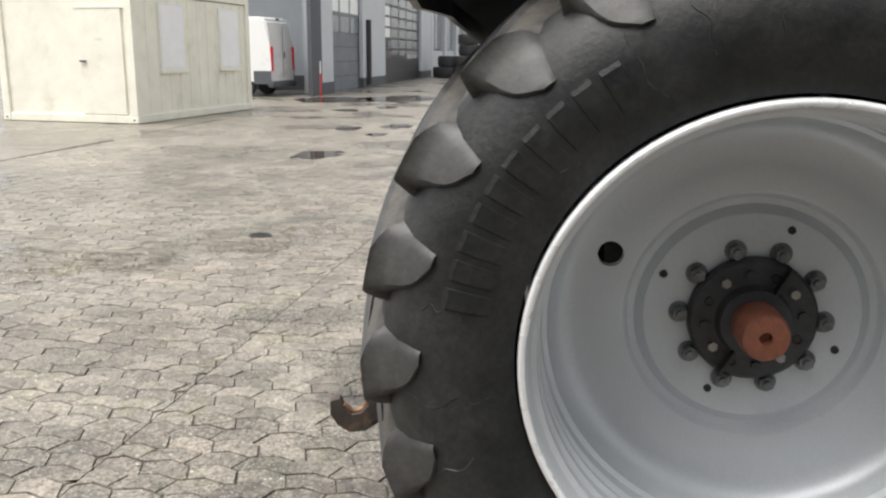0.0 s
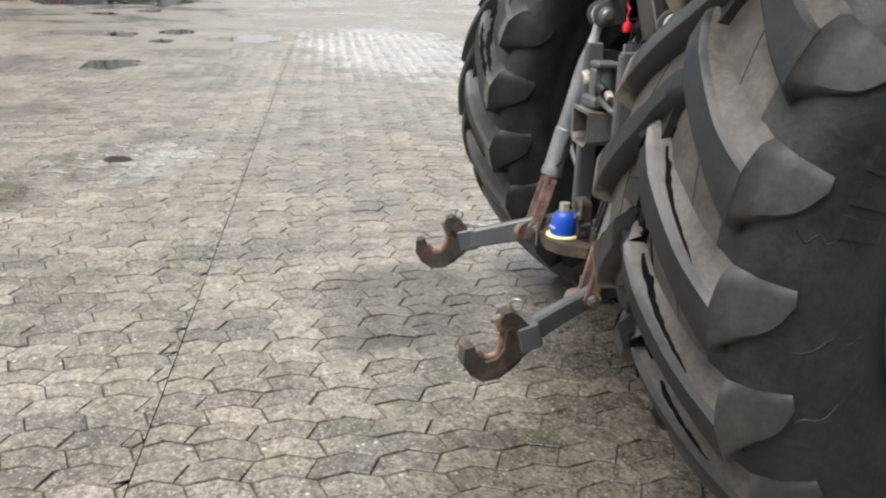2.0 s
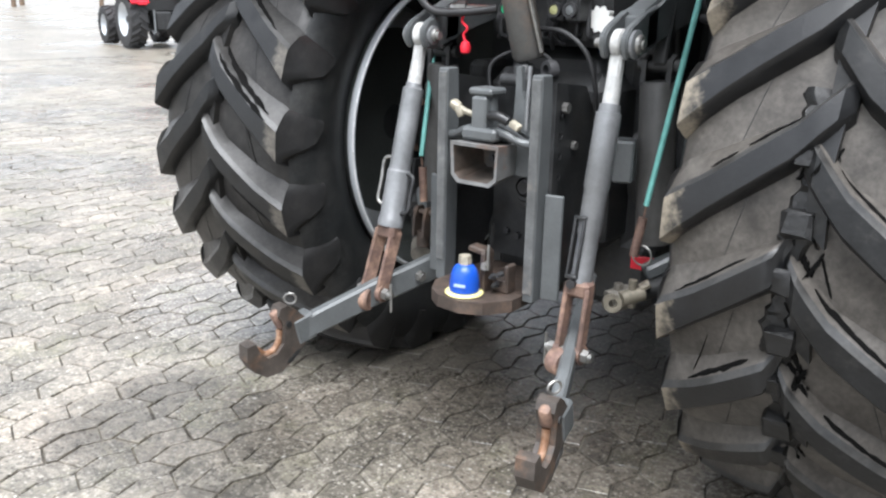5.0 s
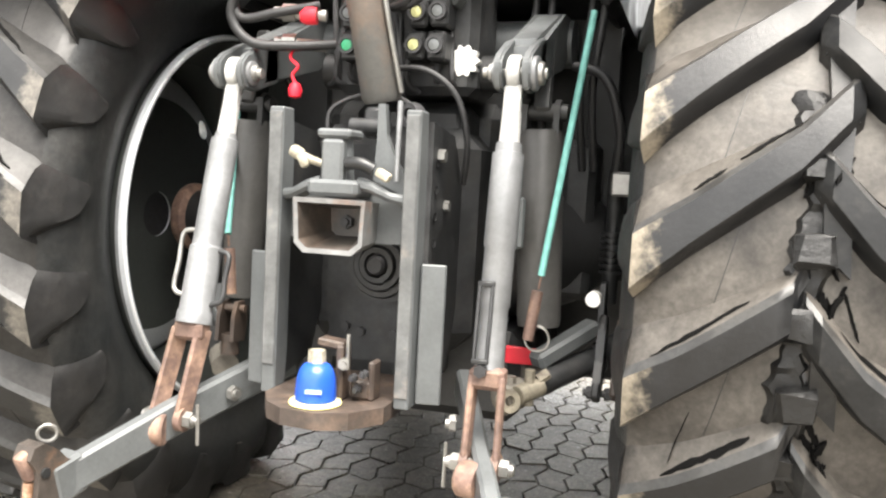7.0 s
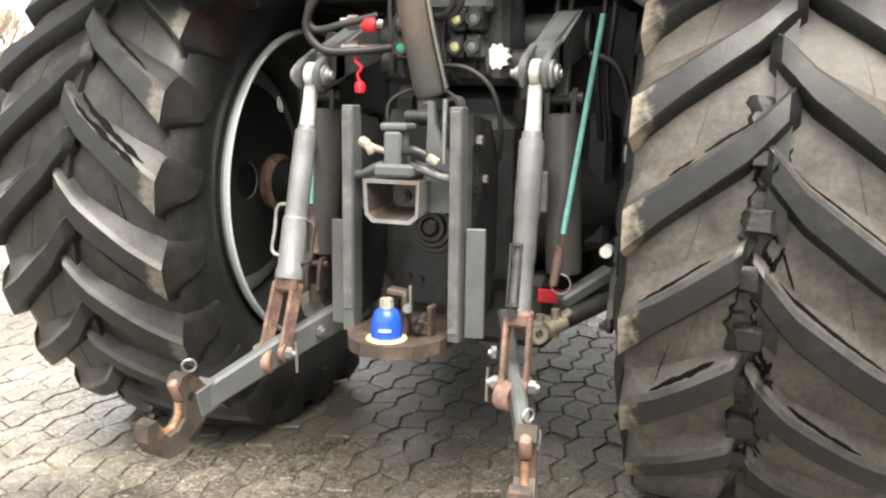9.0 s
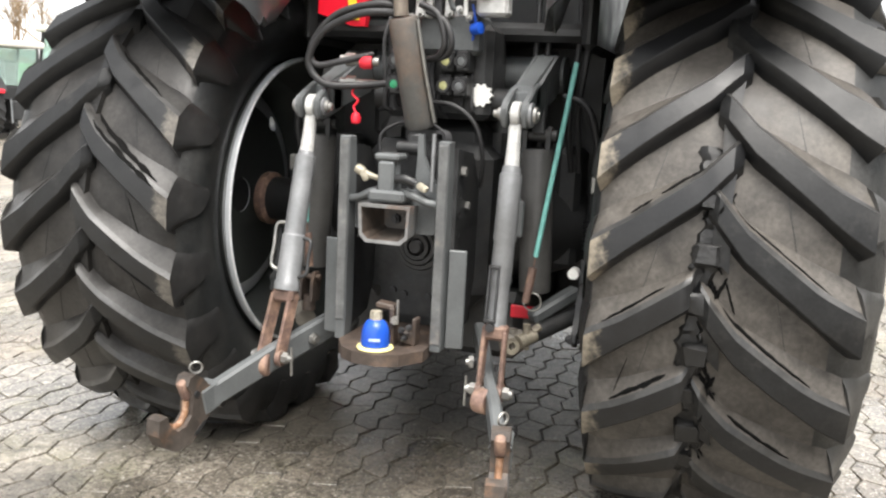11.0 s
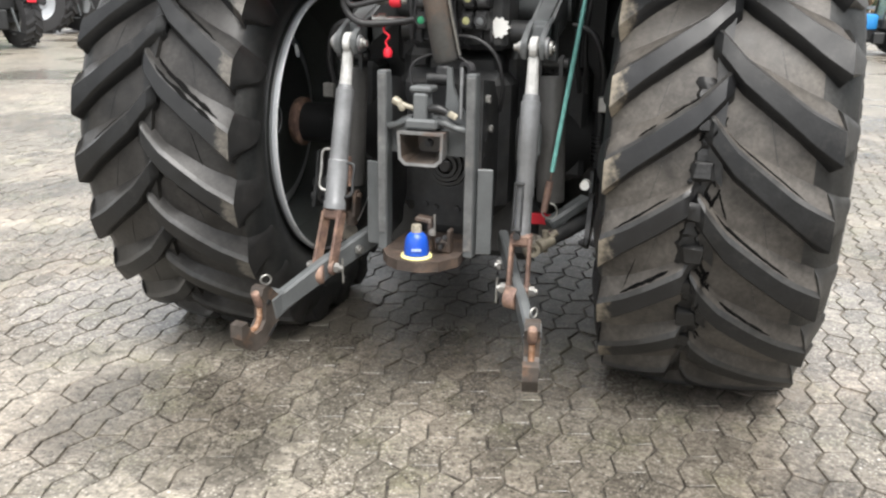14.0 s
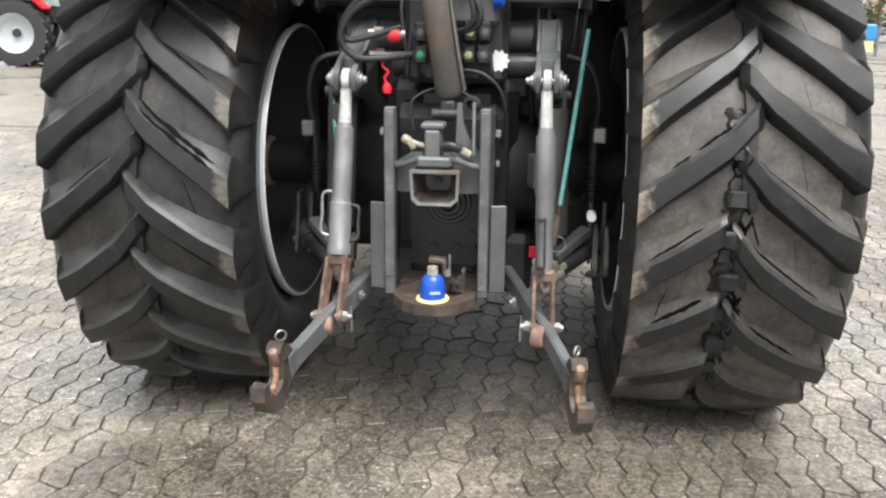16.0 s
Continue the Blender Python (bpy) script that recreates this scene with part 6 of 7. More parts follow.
# ---- site cabin ----
cabin = thing("site_cabin", (-13.34, -9.0, 0), "cream steel site cabin with dirty streaks, on the yard", "cabin", turn=-5.9)
bm = box(B(), (5.00, 3.12, 2.42), (-2.55, -1.61, 1.36), None, 0.01)
part("shell", bm, CREAM, cabin)
bm = B()
for x in (-0.09, -5.01):
    for y in (-0.09, -3.13):
        box(bm, (0.18, 0.18, 2.72), (x, y, 1.37), None, 0.012)
for y in (-0.07, -3.15):
    for z, h in ((0.08, 0.16), (2.66, 0.14)):
        box(bm, (4.74, 0.13, h), (-2.55, y, z), None, 0.01)
for x in (-0.07, -5.03):
    for z, h in ((0.08, 0.16), (2.66, 0.14)):
        box(bm, (0.13, 2.86, h), (x, -1.61, z), None, 0.01)
part("steel_frame", bm, CREAM, cabin)
part("cabin_roof", box(B(), (5.05, 3.17, 0.06), (-2.55, -1.61, 2.74)), CREAM, cabin)
for k in range(11):
    part("wall_rib", box(B(), (0.022, 0.012, 2.30), (-0.55 - 0.41 * k, -0.045, 1.37)), CREAM, cabin)
door = part("door", box(B(), (0.05, 1.02, 2.10), (-0.03, -0.76, 1.22), None, 0.008), CREAM, cabin, "plain cream steel door")
part("door_frame", box(B(), (0.06, 1.16, 0.05), (-0.025, -0.76, 2.30)), CREAM, door)
part("door_handle", box(B(), (0.06, 0.14, 0.03), (0.02, -1.17, 1.24), None, 0.008), CAST, door, "black lever handle")
part("door_plate", box(B(), (0.008, 0.13, 0.05), (0.0, -0.80, 1.70)), WHITE_PLASTIC, door)
BLIND = material("white_window_blind", (0.88, 0.89, 0.89), 0.6, vary=0.04, scale=3)
for u in (0.95, 3.50):
    win = part("window", box(B(), (0.98, 0.06, 1.42), (-u - 0.53, -0.03, 1.74), None, 0.008), WHITE_PLASTIC, cabin, "white framed window with closed blind")
    part("blind", box(B(), (0.86, 0.01, 1.28), (-u - 0.53, 0.004, 1.75)), BLIND, win)
    part("window_sill", box(B(), (1.04, 0.09, 0.04), (-u - 0.53, 0.0, 1.01), None, 0.006), CREAM, win)

for x in (-0.09, -5.01):
    for y in (-0.09, -3.13):
        part("corner_casting", box(B(), (0.19, 0.19, 0.12), (x, y, 0.06), None, 0.012), CREAM, cabin)
        # dark box painted as the shade inside the casting's hole
        part("casting_hole", box(B(), (0.194, 0.07, 0.05), (x, y, 0.07), None, 0.01), PLINTH, cabin)
# Dark slab stands in for shade in the gap under the cabin.
part("sole_gap", box(B(), (4.9, 3.0, 0.05), (-2.55, -1.61, 0.026)), PLINTH, cabin)

# ---- van ----
van = thing("van", (-25.2, -9.90, 0), "white high-roof van with red tail lamps, parked by the hall", "van", turn=86)
bm = slab(B(), [(-4.6, 0.42), (0.0, 0.42), (0.02, 0.9), (-0.02, 1.7), (-0.14, 2.45), (-0.28, 2.56), (-3.4, 2.56), (-3.9, 1.7), (-4.6, 1.2)], 2.0, Matrix(((1, 0, 0, 0), (0, 0, 1, 0), (0, 1, 0, 0), (0, 0, 0, 1))))
bmesh.ops.bevel(bm, geom=bm.edges[:], offset=0.07, segments=2, affect="EDGES")
part("body", bm, VAN_WHITE, van, "", 40)
# Dark strip painted in for the shadow below the van's white rear.
part("bumper", box(B(), (0.20, 2.04, 0.20), (-0.02, 0, 0.40), None, 0.05, 2), PLINTH, van, "dark strip for the shadow low under the rear", 40)
for s in (-1, 1):
    part("side_cladding", box(B(), (0.62, 0.05, 0.44), (-0.30, s * 1.0, 0.62), None, 0.02), PLINTH, van, "dark grey plastic cladding")
    part("tail_lamp", box(B(), (0.08, 0.15, 0.80), (0.0, s * 0.91, 1.22), None, 0.02), RED_PLASTIC, van, "red tail lamp")
    for x in (-0.95, -3.8):
        part("wheel", lathe(B(), [(0.0, -0.1), (0.30, -0.1), (0.34, -0.06), (0.34, 0.06), (0.30, 0.1), (0.0, 0.1)], (x, s * 0.86, 0.34), (0, 1, 0), 24), FAR_RUBBER, van, "", 40)
part("door_split", box(B(), (0.01, 0.02, 1.7), (0.022, 0, 1.45)), PLINTH, van)
part("door_lock", box(B(), (0.03, 0.06, 0.20), (0.03, 0.12, 1.35), None, 0.01), PLINTH, van)
part("number_plate", box(B(), (0.02, 0.50, 0.11), (0.035, 0.35, 0.98)), WHITE_PLASTIC, van)
part("roof_lamp", box(B(), (0.06, 0.24, 0.06), (-0.14, 0, 2.50), None, 0.02), CAST, van)

# ---- workshop hall ----
hall = thing("workshop_hall", (0, 0, 0), "pale grey workshop hall with slate roller doors", "building")
FY = -8.9
part("gable_wall", box(B(), (0.3, 14.0, 7.0), (-30.0, -16.1, 3.5)), WALL_PAINT, hall)
part("gable_plinth", box(B(), (0.34, 14.0, 0.55), (-29.99, -16.1, 0.275)), PLINTH, hall)
piers = ((-25.3, -26.5, PLINTH), (-26.5, -28.0, WALL_PAINT), (-32.7, -37.3, WALL_PAINT), (-47.6, -51.4, WALL_PAINT))
for x0, x1, mat in piers:
    part("pier", box(B(), (x0 - x1, 0.16, 7.0), ((x0 + x1) / 2, FY - 0.08, 3.5), None, 0.01), mat, hall)
    if mat is not PLINTH:
        part("pier_plinth", box(B(), (x0 - x1 + 0.02, 0.20, 0.4), ((x0 + x1) / 2, FY - 0.08, 0.2)), PLINTH, hall)
part("return_wall", box(B(), (2.8, 0.3, 7.0), (-28.4, FY - 0.66, 3.5)), WALL_PAINT, hall)
part("upper_wall", box(B(), (25.6, 0.3, 2.6), (-37.6, FY - 0.36, 5.8)), WALL_PAINT, hall)
part("hall_roof", box(B(), (86.0, 15.0, 0.4), (-68.0, -16.2, 7.2)), PLINTH, hall)
for x0, x1, glazed in ((-28.0, -32.7, False), (-37.3, -47.6, True)):
    w = x0 - x1
    gate = part("roller_door", box(B(), (w, 0.08, 4.5), ((x0 + x1) / 2, FY - 0.22, 2.25)), GREY_DOOR if not glazed else CAST, hall, "slate grey sectional door")
    for k in range(8):
        part("door_joint", box(B(), (w, 0.02, 0.03), ((x0 + x1) / 2, FY - 0.178, 0.55 * (k + 1))), PLINTH, gate)
    cols = 3 if not glazed else 5
    for c in range(cols):
        for r_ in range(2 if not glazed else 6):
            z = 2.5 + 0.75 * r_ if not glazed else 1.35 + 0.52 * r_
            h = 0.6 if not glazed else 0.42
            part("pane", box(B(), (w / cols - 0.25, 0.02, h), (x0 - w / cols * (c + 0.5), FY - 0.172, z)), BLIND if (c == 0 and 1 < r_ < 5 if glazed else r_ > 0) else WINDOW_GLASS, gate)
part("rain_pipe", cyl(B(), (-33.4, FY + 0.10, 0.1), (-33.4, FY + 0.10, 2.8), 0.11, seg=10), CAST, hall)
for k in range(9):
    x = -52.0 - 6.2 * k
    part("bay_pier", box(B(), (0.9, 0.5, 6.5), (x, FY - 0.25, 3.25)), WALL_PAINT, hall)
    part("bay_window", box(B(), (5.3, 0.10, 4.6), (x - 3.1, FY - 0.35, 4.0)), WINDOW_GLASS, hall)
    part("bay_sill_wall", box(B(), (5.3, 0.3, 1.6), (x - 3.1, FY - 0.35, 0.8)), WALL_PAINT, hall)
    part("bay_mullion", box(B(), (0.12, 0.2, 4.6), (x - 3.1, FY - 0.32, 4.0)), VAN_WHITE, hall)
part("back_wall", box(B(), (80.0, 0.3, 7.0), (-70.0, FY - 6.0, 3.5)), GREY_DOOR, hall)
pole = thing("marker_post", (-25.5, -8.68, 0), "thin red and white marker post by the hall", "post")
part("shaft", cyl(B(), (0, 0, 0), (0, 0, 0.75), 0.022, seg=12), RED_PLASTIC, pole)
part("band", cyl(B(), (0, 0, 0.75), (0, 0, 1.15), 0.023, seg=12), VAN_WHITE, pole)

# stacked gear in front of the hall
for k, (x, y, r, z) in enumerate(((-49.0, -6.3, 0.95, 0.0), (-49.2, -7.6, 0.85, 0.0), (-49.6, -5.2, 0.6, 0.0))):
    t = thing("loose_tyre", (x, y, z), "large black tyre lying flat on the yard", "tyre", "loose tyres")
    part("casing", lathe(B(), [(r * 0.55, 0.0), (r * 0.95, 0.02), (r, 0.15), (r, 0.5), (r * 0.95, 0.62), (r * 0.55, 0.64)], axis=(0, 0, 1), seg=28, closed=True), FAR_RUBBER, t, "", 40)
for k, (x, y, r, z) in enumerate(((-49.1, -6.6, 0.80, 0.645), (-49.3, -6.2, 0.70, 1.29), (-49.0, -7.5, 0.62, 0.645), (-49.2, -6.3, 0.62, 1.935))):
    t = thing("loose_tyre", (x, y, z), "black tyre stacked on another tyre", "tyre", "loose tyres")
    part("casing", lathe(B(), [(r * 0.55, 0.0), (r * 0.95, 0.02), (r, 0.15), (r, 0.5), (r * 0.95, 0.62), (r * 0.55, 0.64)], axis=(0, 0, 1), seg=24, closed=True), FAR_RUBBER, t, "", 40)
redm = thing("red_implement", (-56.0, -5.2, 0), "red farm implement standing on the yard", "implement")
part("body", box(box(B(), (1.5, 1.6, 0.8), (0, 0, 0.9), None, 0.1), (1.2, 1.9, 0.5), (0, 0, 0.25), None, 0.08), RED_PAINT, redm)
for k, (x, y) in enumerate(((-63.0, -4.6), (-63.2, -3.9), (-63.4, -3.1))):
    st = thing("timber_stack", (x, y, 0), "brown stack of timber pallets", "stack", "timber stacks")
    for q in range(6):
        part("pallet", box(B(), (1.1, 0.62, 0.16), (0, 0, 0.10 + 0.24 * q), None, 0.01), RUST, st)
        part("bearer", box(B(), (1.0, 0.12, 0.09), (0, 0.1, 0.205 + 0.24 * q)) if q < 5 else box(B(), (1.0, 0.12, 0.02), (0, 0.1, 0.011)), RUST, st)
trailer = thing("flat_trailer", (-61.0, -1.7, 0), "low flat trailer parked far off", "trailer")
part("deck", box(B(), (1.6, 2.2, 0.12), (0, 0, 0.62)), PLINTH, trailer)
for s in (-1, 1):
    part("wheel", lathe(B(), [(0.0, -0.08), (0.3, -0.08), (0.3, 0.08), (0.0, 0.08)], (0.3, s * 0.9, 0.30), (0, 1, 0), 18), FAR_RUBBER, trailer)
    part("stake", box(B(), (0.06, 0.06, 0.5), (0.7, s * 0.9, 0.90)), PLINTH, trailer)
    part("axle_stay", box(B(), (0.1, 0.1, 0.30), (0.3, s * 0.75, 0.45)), PLINTH, trailer)


# ---- parked machines behind the tractor ----
DUSTY_RIM = material("dusty_grey_rim", (0.30, 0.30, 0.29), 0.55, vary=0.25, scale=6)


def farm_tractor(at, heading, size, paint, label, fender_paint=None):
    t = thing("parked_tractor", at, label, "tractor", "parked tractors", turn=heading - 90)
    t.scale = (size, size, size)

    def tyre_(name, x, y, r, w, k):
        lugs = B()
        bm = lathe(B(), [(r * 0.58, -w / 2), (r * 0.80, -w / 2 * 1.05), (r * 0.93, -w / 2), (r * 0.95, 0.0), (r * 0.93, w / 2), (r * 0.80, w / 2 * 1.05), (r * 0.58, w / 2)], (x, y, r), (1, 0, 0), 36)
        for q in range(k):
            for s in (-1, 1):
                a = 2 * math.pi * (q + (0.5 if s > 0 else 0)) / k
                e = a - 0.22
                beam(lugs, (x, y - r * 0.965 * math.cos(a), r + r * 0.965 * math.sin(a)), (x + s * w / 2, y - r * 0.945 * math.cos(e), r + r * 0.945 * math.sin(e)), 0.07 * r, 0.09 * r, 0)
        for v in (*bm.verts, *lugs.verts):
            v.co.z = max(v.co.z, 0.004)
        tagged(part("tread", lugs, FAR_RUBBER, t), kind="stuff")
        return part(name, bm, FAR_RUBBER, t, "black lugged tyre", 40)
    for s in (-1, 1):
        tyre_("rear_tyre", s * 0.88, 0, 0.90, 0.52, 20)
        part("rear_rim", lathe(B(), [(0.0, s * 0.06), (0.14, s * 0.06), (0.16, s * 0.02), (0.40, s * 0.06), (0.50, s * 0.22), (0.54, s * 0.26), (0.55, s * 0.20), (0.55, s * -0.2), (0.0, s * -0.05)], (s * 0.88, 0, 0.90), (1, 0, 0), 32), DUSTY_RIM if fender_paint else RIM_PAINT, t, "silver rim", 35)
        part("rear_hub", lathe(B(), [(0.0, s * 0.14), (0.10, s * 0.14), (0.12, s * 0.05)], (s * 0.88, 0, 0.90), (1, 0, 0), 16), CAST, t)
        tyre_("front_tyre", s * 0.85, 2.55, 0.64, 0.42, 16)
        part("front_rim", lathe(B(), [(0.0, s * 0.06), (0.28, s * 0.06), (0.36, s * 0.19), (0.38, s * 0.17), (0.38, s * -0.17), (0.0, s * -0.05)], (s * 0.85, 2.55, 0.64), (1, 0, 0), 28), RIM_PAINT, t, "silver rim", 35)
        bm = B()
        for k in range(8):
            a0, a1 = radians(30 + 14 * k), radians(30 + 14 * (k + 1))
            p0, p1 = (s * 0.85, -1.03 * math.cos(a0), 0.90 + 1.03 * math.sin(a0)), (s * 0.85, -1.03 * math.cos(a1), 0.90 + 1.03 * math.sin(a1))
            box(bm, (0.56, (Vector(p1) - Vector(p0)).length + 0.02, 0.05), (Vector(p0) + Vector(p1)) / 2, Euler((math.atan2(p1[2] - p0[2], p1[1] - p0[1]), 0, 0)).to_matrix())
        part("fender", bm, fender_paint or paint, t)
        part("tail_lamp", box(B(), (0.28, 0.06, 0.12), (s * 0.80, -0.95, 1.42), None, 0.02), RED_PLASTIC, t, "red tail lamp")
        for y, ty in ((-0.35, -0.25), (1.15, 0.95)):
            part("cab_post", beam(B(), (s * 0.62, y, 1.55), (s * 0.66, ty, 2.72), 0.08, 0.08, 0), BLACK_PAINT, t)
        part("side_glass", slab(B(), [(-0.30, 1.6), (1.10, 1.6), (0.92, 2.70), (-0.22, 2.70)], 0.012, Matrix.Translation((s * 0.64, 0, 0)) @ ACROSS), CAB_GLASS, t)
        part("lower_arm", beam(B(), (s * 0.25, -0.3, 0.55), (s * 0.42, -1.15, 0.45), 0.05, 0.09, 0), BLACK_PAINT, t)
        part("lift_link", beam(B(), (s * 0.34, -0.6, 1.2), (s * 0.40, -0.8, 0.5), 0.05, 0.05, 0), GREY_PAINT, t)
        part("step", box(B(), (0.3, 0.5, 0.5), (s * 0.62, 1.25, 0.75), None, 0.04), BLACK_PAINT, t)
    flat = Matrix(((1, 0, 0, 0), (0, 0, 1, 0), (0, 1, 0, 0), (0, 0, 0, 1)))
    part("rear_glass", slab(B(), [(-0.60, 1.6), (0.60, 1.6), (0.64, 2.68), (-0.64, 2.68)], 0.012, Matrix.Translation((0, -0.29, 0)) @ flat), CAB_GLASS, t)
    part("windscreen", slab(B(), [(-0.60, 1.6), (0.60, 1.6), (0.64, 2.68), (-0.64, 2.68)], 0.012, Matrix.Translation((0, 1.0, 0)) @ flat), CAB_GLASS, t)
    part("roof", box(B(), (1.55, 1.75, 0.20), (0, 0.33, 2.82), None, 0.07, 2), material("pale_roof", (0.62, 0.60, 0.55), 0.5, vary=0.08, scale=3), t, "pale cab roof", 40)
    part("cab_base", box(B(), (1.25, 1.5, 0.45), (0, 0.4, 1.36), None, 0.05), BLACK_PAINT, t)
    part("seat", box(B(), (0.5, 0.5, 0.8), (0, 0.35, 1.95), None, 0.08), BLACK_PAINT, t)
    part("hood", box(B(), (0.82, 1.9, 0.70), (0, 2.2, 1.45), None, 0.12, 2), paint, t, "", 40)
    part("chassis", box(B(), (0.55, 3.4, 0.6), (0, 1.2, 0.85), None, 0.05), DARK_IRON, t)
    part("rear_axle", box(B(), (1.5, 0.25, 0.28), (0, 0, 0.90)), DARK_IRON, t)
    part("front_axle", box(B(), (1.5, 0.2, 0.2), (0, 2.55, 0.62)), DARK_IRON, t)
    return t


farm_tractor((-14.0, 11.9, 0), 160, 0.72, RED_PAINT, "small red tractor with green-tinted cab glass, parked on the yard", BLACK_PAINT)
farm_tractor((-16.6, 9.4, 0), 165, 0.72, RED_PAINT, "small red tractor parked beside another on the yard")
farm_tractor((-17.2, 17.9, 0), 187, 0.98, GREEN_PAINT, "green tractor with grey rims, parked on the yard")
farm_tractor((-13.6, 19.0, 0), 10, 0.98, RED_PAINT, "red tractor with silver rims, parked on the yard")
farm_tractor((5.5, 20.9, 0), 190, 0.55, BLUE_PAINT, "small blue tractor parked on the yard")

harrow = thing("folded_harrow", (2.55, 22.9, 0), "lime yellow folded harrow on a black wheel", "harrow")
for k in range(7):
    part("tine_frame", box(B(), (0.50, 1.4, 0.16), (0.02 * (k % 2), 0, 0.62 + 0.33 * k), None, 0.02), LIME, harrow)
    part("tine", beam(B(), (0.26, -0.5, 0.55 + 0.33 * k), (0.42, -0.55, 0.45 + 0.33 * k), 0.03, 0.05, 0), BLACK_PAINT, harrow)
part("mast", box(B(), (0.12, 0.9, 2.5), (-0.1, 0.1, 1.5), None, 0.02), BLACK_PAINT, harrow)
part("rail", box(B(), (0.05, 0.05, 1.9), (0.36, -0.5, 1.65)), BLACK_PAINT, harrow)
part("wheel", lathe(B(), [(0.0, -0.16), (0.28, -0.18), (0.34, -0.12), (0.34, 0.12), (0.28, 0.18), (0.0, 0.16)], (0.08, -0.1, 0.345), (1, 0, 0), 24), FAR_RUBBER, harrow, "", 40)
board = part("warning_board", box(B(), (0.42, 0.02, 0.36), (0.32, -0.76, 1.0)), VAN_WHITE, harrow, "red and white striped warning board")
for k in range(3):
    part("stripe", box(B(), (0.05, 0.006, 0.36), (0.19 + 0.13 * k, -0.773, 1.0), Euler((0, radians(-35), 0)).to_matrix()), RED_PLASTIC, board)
for x in (4.35, 5.25):
    mast = thing("flag_pole", (x, 30.7, 0), "white flag pole at the edge of the yard", "flag pole", "flag poles")
    part("pole", cyl(B(), (0, 0, 0), (0, 0, 8.0), 0.05, seg=12), VAN_WHITE, mast)
    if x < 5:
        bm = B()
        rows = [[bm.verts.new((0.05 + 0.11 * i, 0.03 * math.sin(i * 1.4), z)) for z in (2.75, 3.6, 4.6, 5.6)] for i in range(5)]
        for a, b in zip(rows, rows[1:]):
            for q in range(3):
                f = bm.faces.new((a[q], b[q], b[q + 1], a[q + 1]))
                f.material_index = 0 if q == 0 else 1
        part("flag", bm, (material("green_cloth", (0.03, 0.55, 0.28), 0.7), material("pale_cloth", (0.70, 0.82, 0.78), 0.7)), mast, "hanging pale and green flag")
wall_low = thing("low_white_panel", (4.1, 25.0, 0), "low white panel along the yard", "panel")
part("board", box(B(), (1.9, 0.08, 1.0), (0, 0, 0.50), None, 0.01), VAN_WHITE, wall_low)
fence = thing("rail_fence", (0, 33.5, 0), "grey two-rail fence at the edge of the yard", "fence")
for k in range(20):
    part("post", box(B(), (0.09, 0.09, 1.1), (-4 + 2.2 * k, 0, 0.55)), GREY_DOOR, fence)
for z in (0.55, 0.98):
    part("rail", box(B(), (44, 0.05, 0.12), (17, 0, z)), GREY_DOOR, fence)
car = thing("compact_sweeper", (8.9, 24.6, 0), "small green and white sweeper parked far off", "vehicle")
part("body", box(B(), (0.9, 1.6, 0.55), (0, 0, 0.5), None, 0.08, 2), BLACK_PAINT, car, "", 40)
part("cab", box(B(), (0.8, 1.0, 0.75), (0, 0, 1.12), None, 0.12, 2), VAN_WHITE, car, "", 40)
part("stripe", box(B(), (0.92, 1.62, 0.12), (0, 0, 0.80)), GREEN_PAINT, car)
for s in (-1, 1):
    for y in (-0.5, 0.5):
        part("wheel", lathe(B(), [(0.0, -0.08), (0.24, -0.08), (0.24, 0.08), (0.0, 0.08)], (s * 0.42, y, 0.244), (1, 0, 0), 16), FAR_RUBBER, car)
awn = thing("blue_trailer", (9.6, 27.0, 0), "blue tipping trailer with pale boards, parked far off", "trailer")
part("box", box(B(), (2.6, 1.8, 0.5), (0, 0, 1.05), None, 0.04), BLUE_PAINT, awn)
part("board", box(B(), (2.5, 1.7, 0.35), (0, 0, 0.62)), YELLOW_PLASTIC, awn)
for s in (-1, 1):
    part("wheel", lathe(B(), [(0.0, -0.1), (0.3, -0.1), (0.3, 0.1), (0.0, 0.1)], (s * 0.7, -0.85, 0.30), (0, 1, 0), 18), FAR_RUBBER, awn)

# ---- trees ----
BARK = material("grey_brown_bark", (0.16, 0.115, 0.08), 0.85, vary=0.25, scale=3, bump=0.5)
TWIG = material("brown_bare_twigs", (0.26, 0.19, 0.12), 0.9, vary=0.25, scale=1.5)
NEEDLE = material("dark_conifer_needles", (0.035, 0.065, 0.030), 0.85, vary=0.45, scale=1.2)
LEAFY = material("evergreen_leaves", (0.05, 0.10, 0.04), 0.8, vary=0.45, scale=1.0)


def sticks(lines, sides=4):
    """Tapered sticks (p0, p1, r0, r1) as one mesh."""
    bm = B()
    for p0, p1, r0, r1 in lines:
        t = aim(p0, p1)
        a, b = [], []
        for k in range(sides):
            w = 2 * math.pi * k / sides
            d = t @ Vector((math.cos(w), math.sin(w), 0))
            a.append(bm.verts.new(Vector(p0) + d * r0)), b.append(bm.verts.new(Vector(p1) + d * r1))
        for k in range(sides):
            bm.faces.new((a[k], a[(k + 1) % sides], b[(k + 1) % sides], b[k]))
    return bm


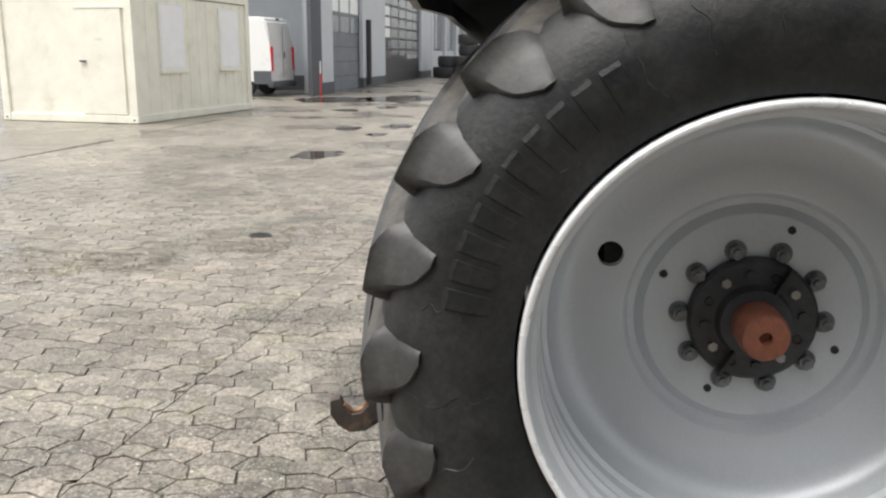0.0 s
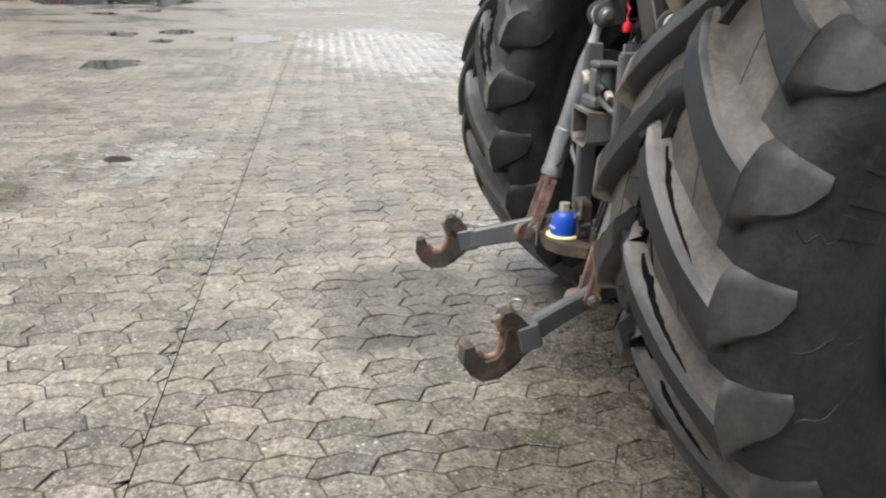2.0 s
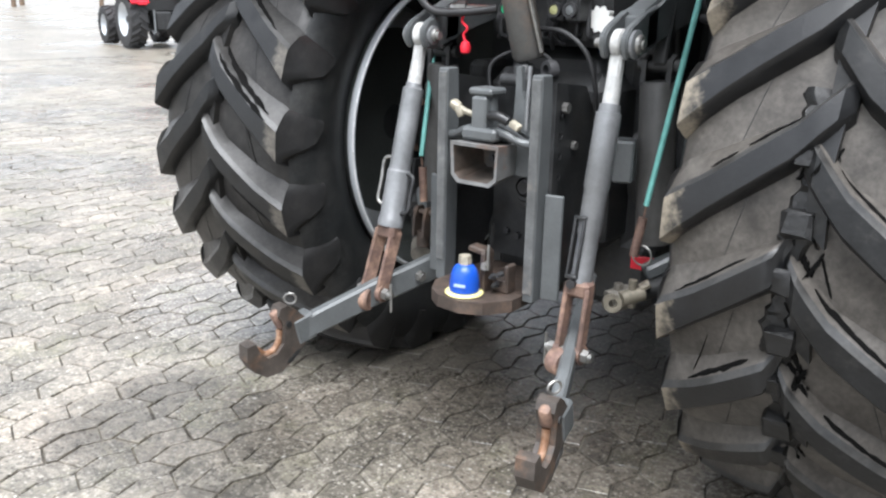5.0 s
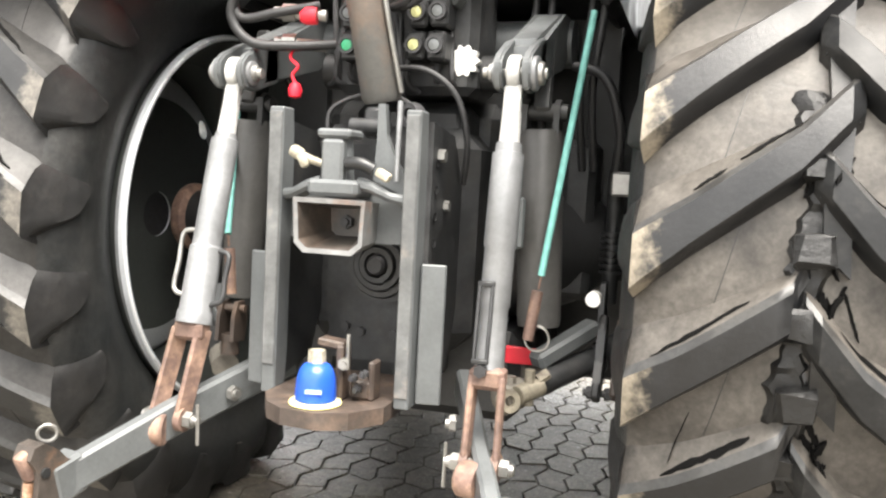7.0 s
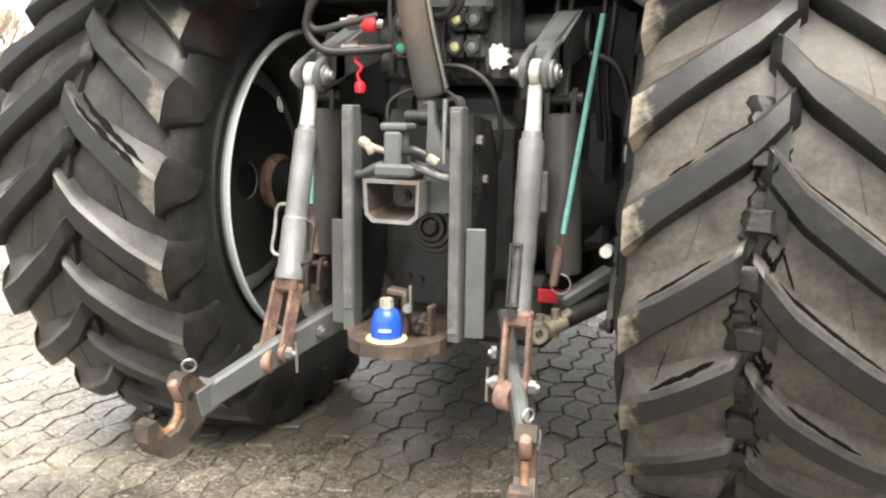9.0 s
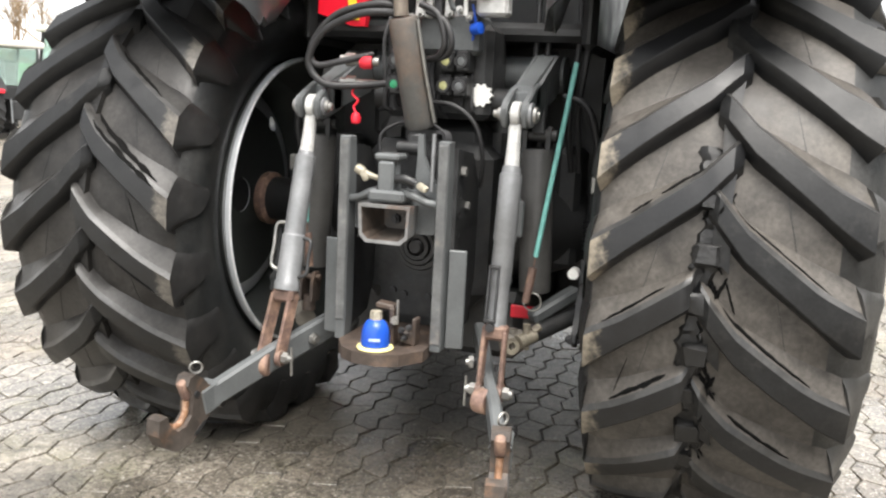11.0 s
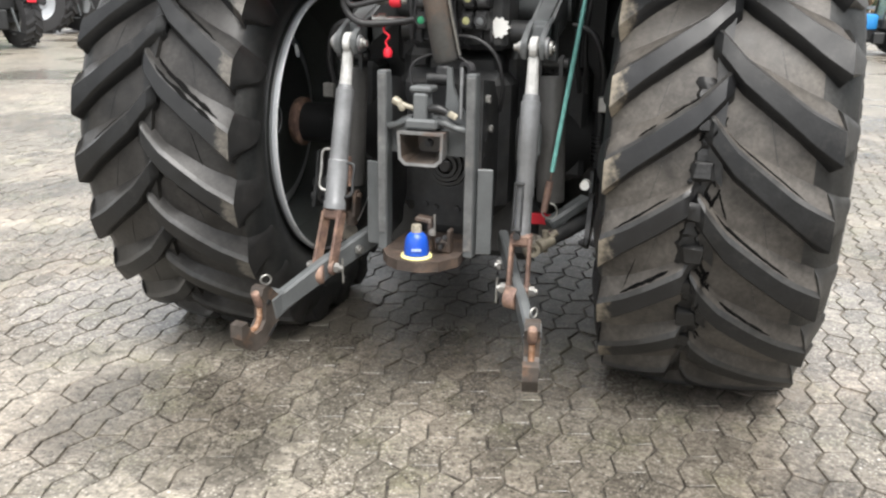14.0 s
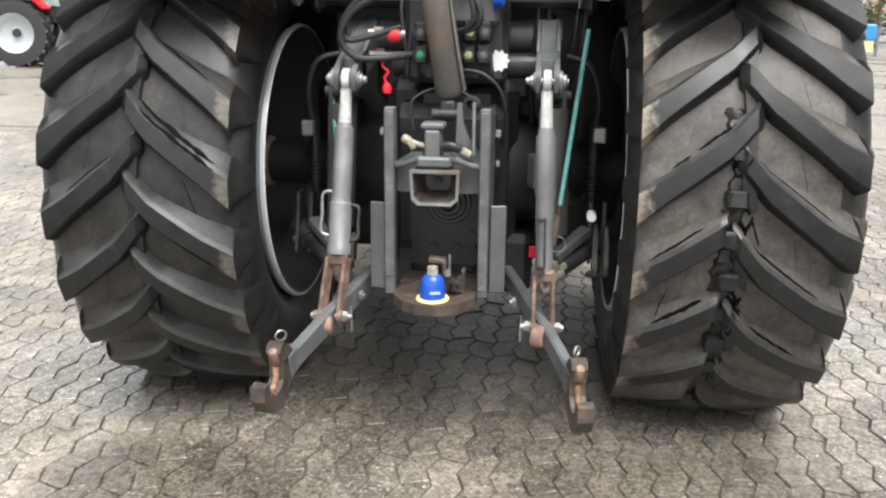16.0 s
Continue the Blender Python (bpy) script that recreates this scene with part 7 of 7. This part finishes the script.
def bare_tree(x, y, high, seed):
    rng = random.Random(seed)
    t = thing("bare_tree", (x, y, 0), "bare brown winter tree at the edge of the yard", "tree", "bare trees")
    trunk, limbs = [], []

    def grow(p, d, length, r, depth):
        q = p + d * length
        (trunk if depth < 2 else limbs).append((p, q, r, r * 0.72))
        if depth == 6:
            return
        for _ in range(2 if depth < 1 else 3):
            e = (d + Vector((rng.uniform(-0.65, 0.65), rng.uniform(-0.65, 0.65), rng.uniform(-0.05, 0.45)))).normalized()
            grow(p.lerp(q, rng.uniform(0.65, 1.0)), e, length * rng.uniform(0.60, 0.82), r * 0.58, depth + 1)
    grow(Vector((0, 0, -0.1)), Vector((rng.uniform(-0.05, 0.05), 0, 1)), high * 0.27, high * 0.022, 0)
    part("trunk", sticks(trunk, 6), BARK, t)
    part("crown", sticks(limbs, 3), TWIG, t, "tangle of bare twigs")
    return t


def clump_tree(x, y, high, wide, seed, mat, conifer=True):
    rng = random.Random(seed)
    t = thing("conifer" if conifer else "evergreen_tree", (x, y, 0), "dark evergreen tree far behind the yard", "tree", "evergreen trees")
    part("trunk", sticks([((0, 0, -0.1), (0, 0, high * 0.95), high * 0.02, 0.02)], 6), BARK, t)
    bm = B()
    for _ in range(2600):
        u = rng.random() ** 0.8
        z = high * (0.10 + 0.88 * u)
        reach = wide * ((1 - u) * (0.75 + 0.5 * ((u * 9) % 1)) if conifer else math.sqrt(max(0.0, 1 - (2 * u - 1) ** 2)) * (0.8 + 0.3 * rng.random()))
        a, r = rng.uniform(0, 6.283), reach * math.sqrt(rng.uniform(0.25, 1))
        c = Vector((r * math.cos(a), r * math.sin(a), z - (0.25 * r if conifer else 0)))
        s = rng.uniform(0.14, 0.34) * (high / 9)
        d = [Vector((rng.uniform(-1, 1), rng.uniform(-1, 1), rng.uniform(-0.5, 0.5))) * s for _ in range(4)]
        bm.faces.new([bm.verts.new(c + q) for q in d[:3]])
        bm.faces.new([bm.verts.new(c + q) for q in d[1:]])
    part("crown", bm, mat, t, "ragged evergreen crown")


for k, (x, y, h) in enumerate(((-46, 34, 8.5), (-42, 40, 9.5), (-39, 45, 8.0), (-50, 42, 10.0), (-36, 49, 7.5), (-54, 30, 8.5), (-31, 52, 7.0), (-48, 38, 9.0), (-44, 37, 8.0), (-40.5, 42.5, 9.0), (-52, 36, 9.5), (-37.5, 47, 8.5), (-33.5, 50.5, 8.0), (-58, 34, 9.0), (-61, 28, 9.0), (-56, 25, 8.0))):
    bare_tree(x, y, h, 20 + k)
for k, (x, y, h, w) in enumerate(((8.2, 68, 10.5, 2.6), (11.5, 66, 9.0, 2.6), (5.0, 72, 7.5, 2.4), (15.0, 64, 11.0, 3.0))):
    clump_tree(x, y, h, w, 40 + k, NEEDLE)
for k, (x, y, h, w) in enumerate(((18.0, 46, 6.5, 2.6), (21.5, 47, 7.5, 2.8), (15.0, 48, 6.0, 2.4), (25, 46, 7.0, 2.6))):
    clump_tree(x, y, h, w, 60 + k, LEAFY, False)
for k, (x, y, h) in enumerate(((3.5, 62, 6.5), (6.5, 60, 7.0), (10.0, 61, 6.5), (0.5, 64, 6.0))):
    bare_tree(x, y, h, 80 + k)
# brown hedge line far behind
rng = random.Random(77)
bm = B()
for _ in range(18000):
    u = rng.random()
    a = radians(28 + 122 * u)
    r = 78 + rng.uniform(-3, 3)
    c = Vector((r * math.cos(a), r * math.sin(a), 3.4 * rng.random() ** 0.8 * (0.7 + 0.4 * math.sin(a * 23) * math.sin(a * 7))))
    s = rng.uniform(0.25, 0.6)
    bm.faces.new([bm.verts.new(c + Vector((rng.uniform(-1, 1), rng.uniform(-1, 1), rng.uniform(-1, 1))) * s) for _ in range(3)])
hedge = part("hedge", bm, TWIG)
tagged(hedge, "brown winter hedge far behind the yard", "hedge", kind="stuff")
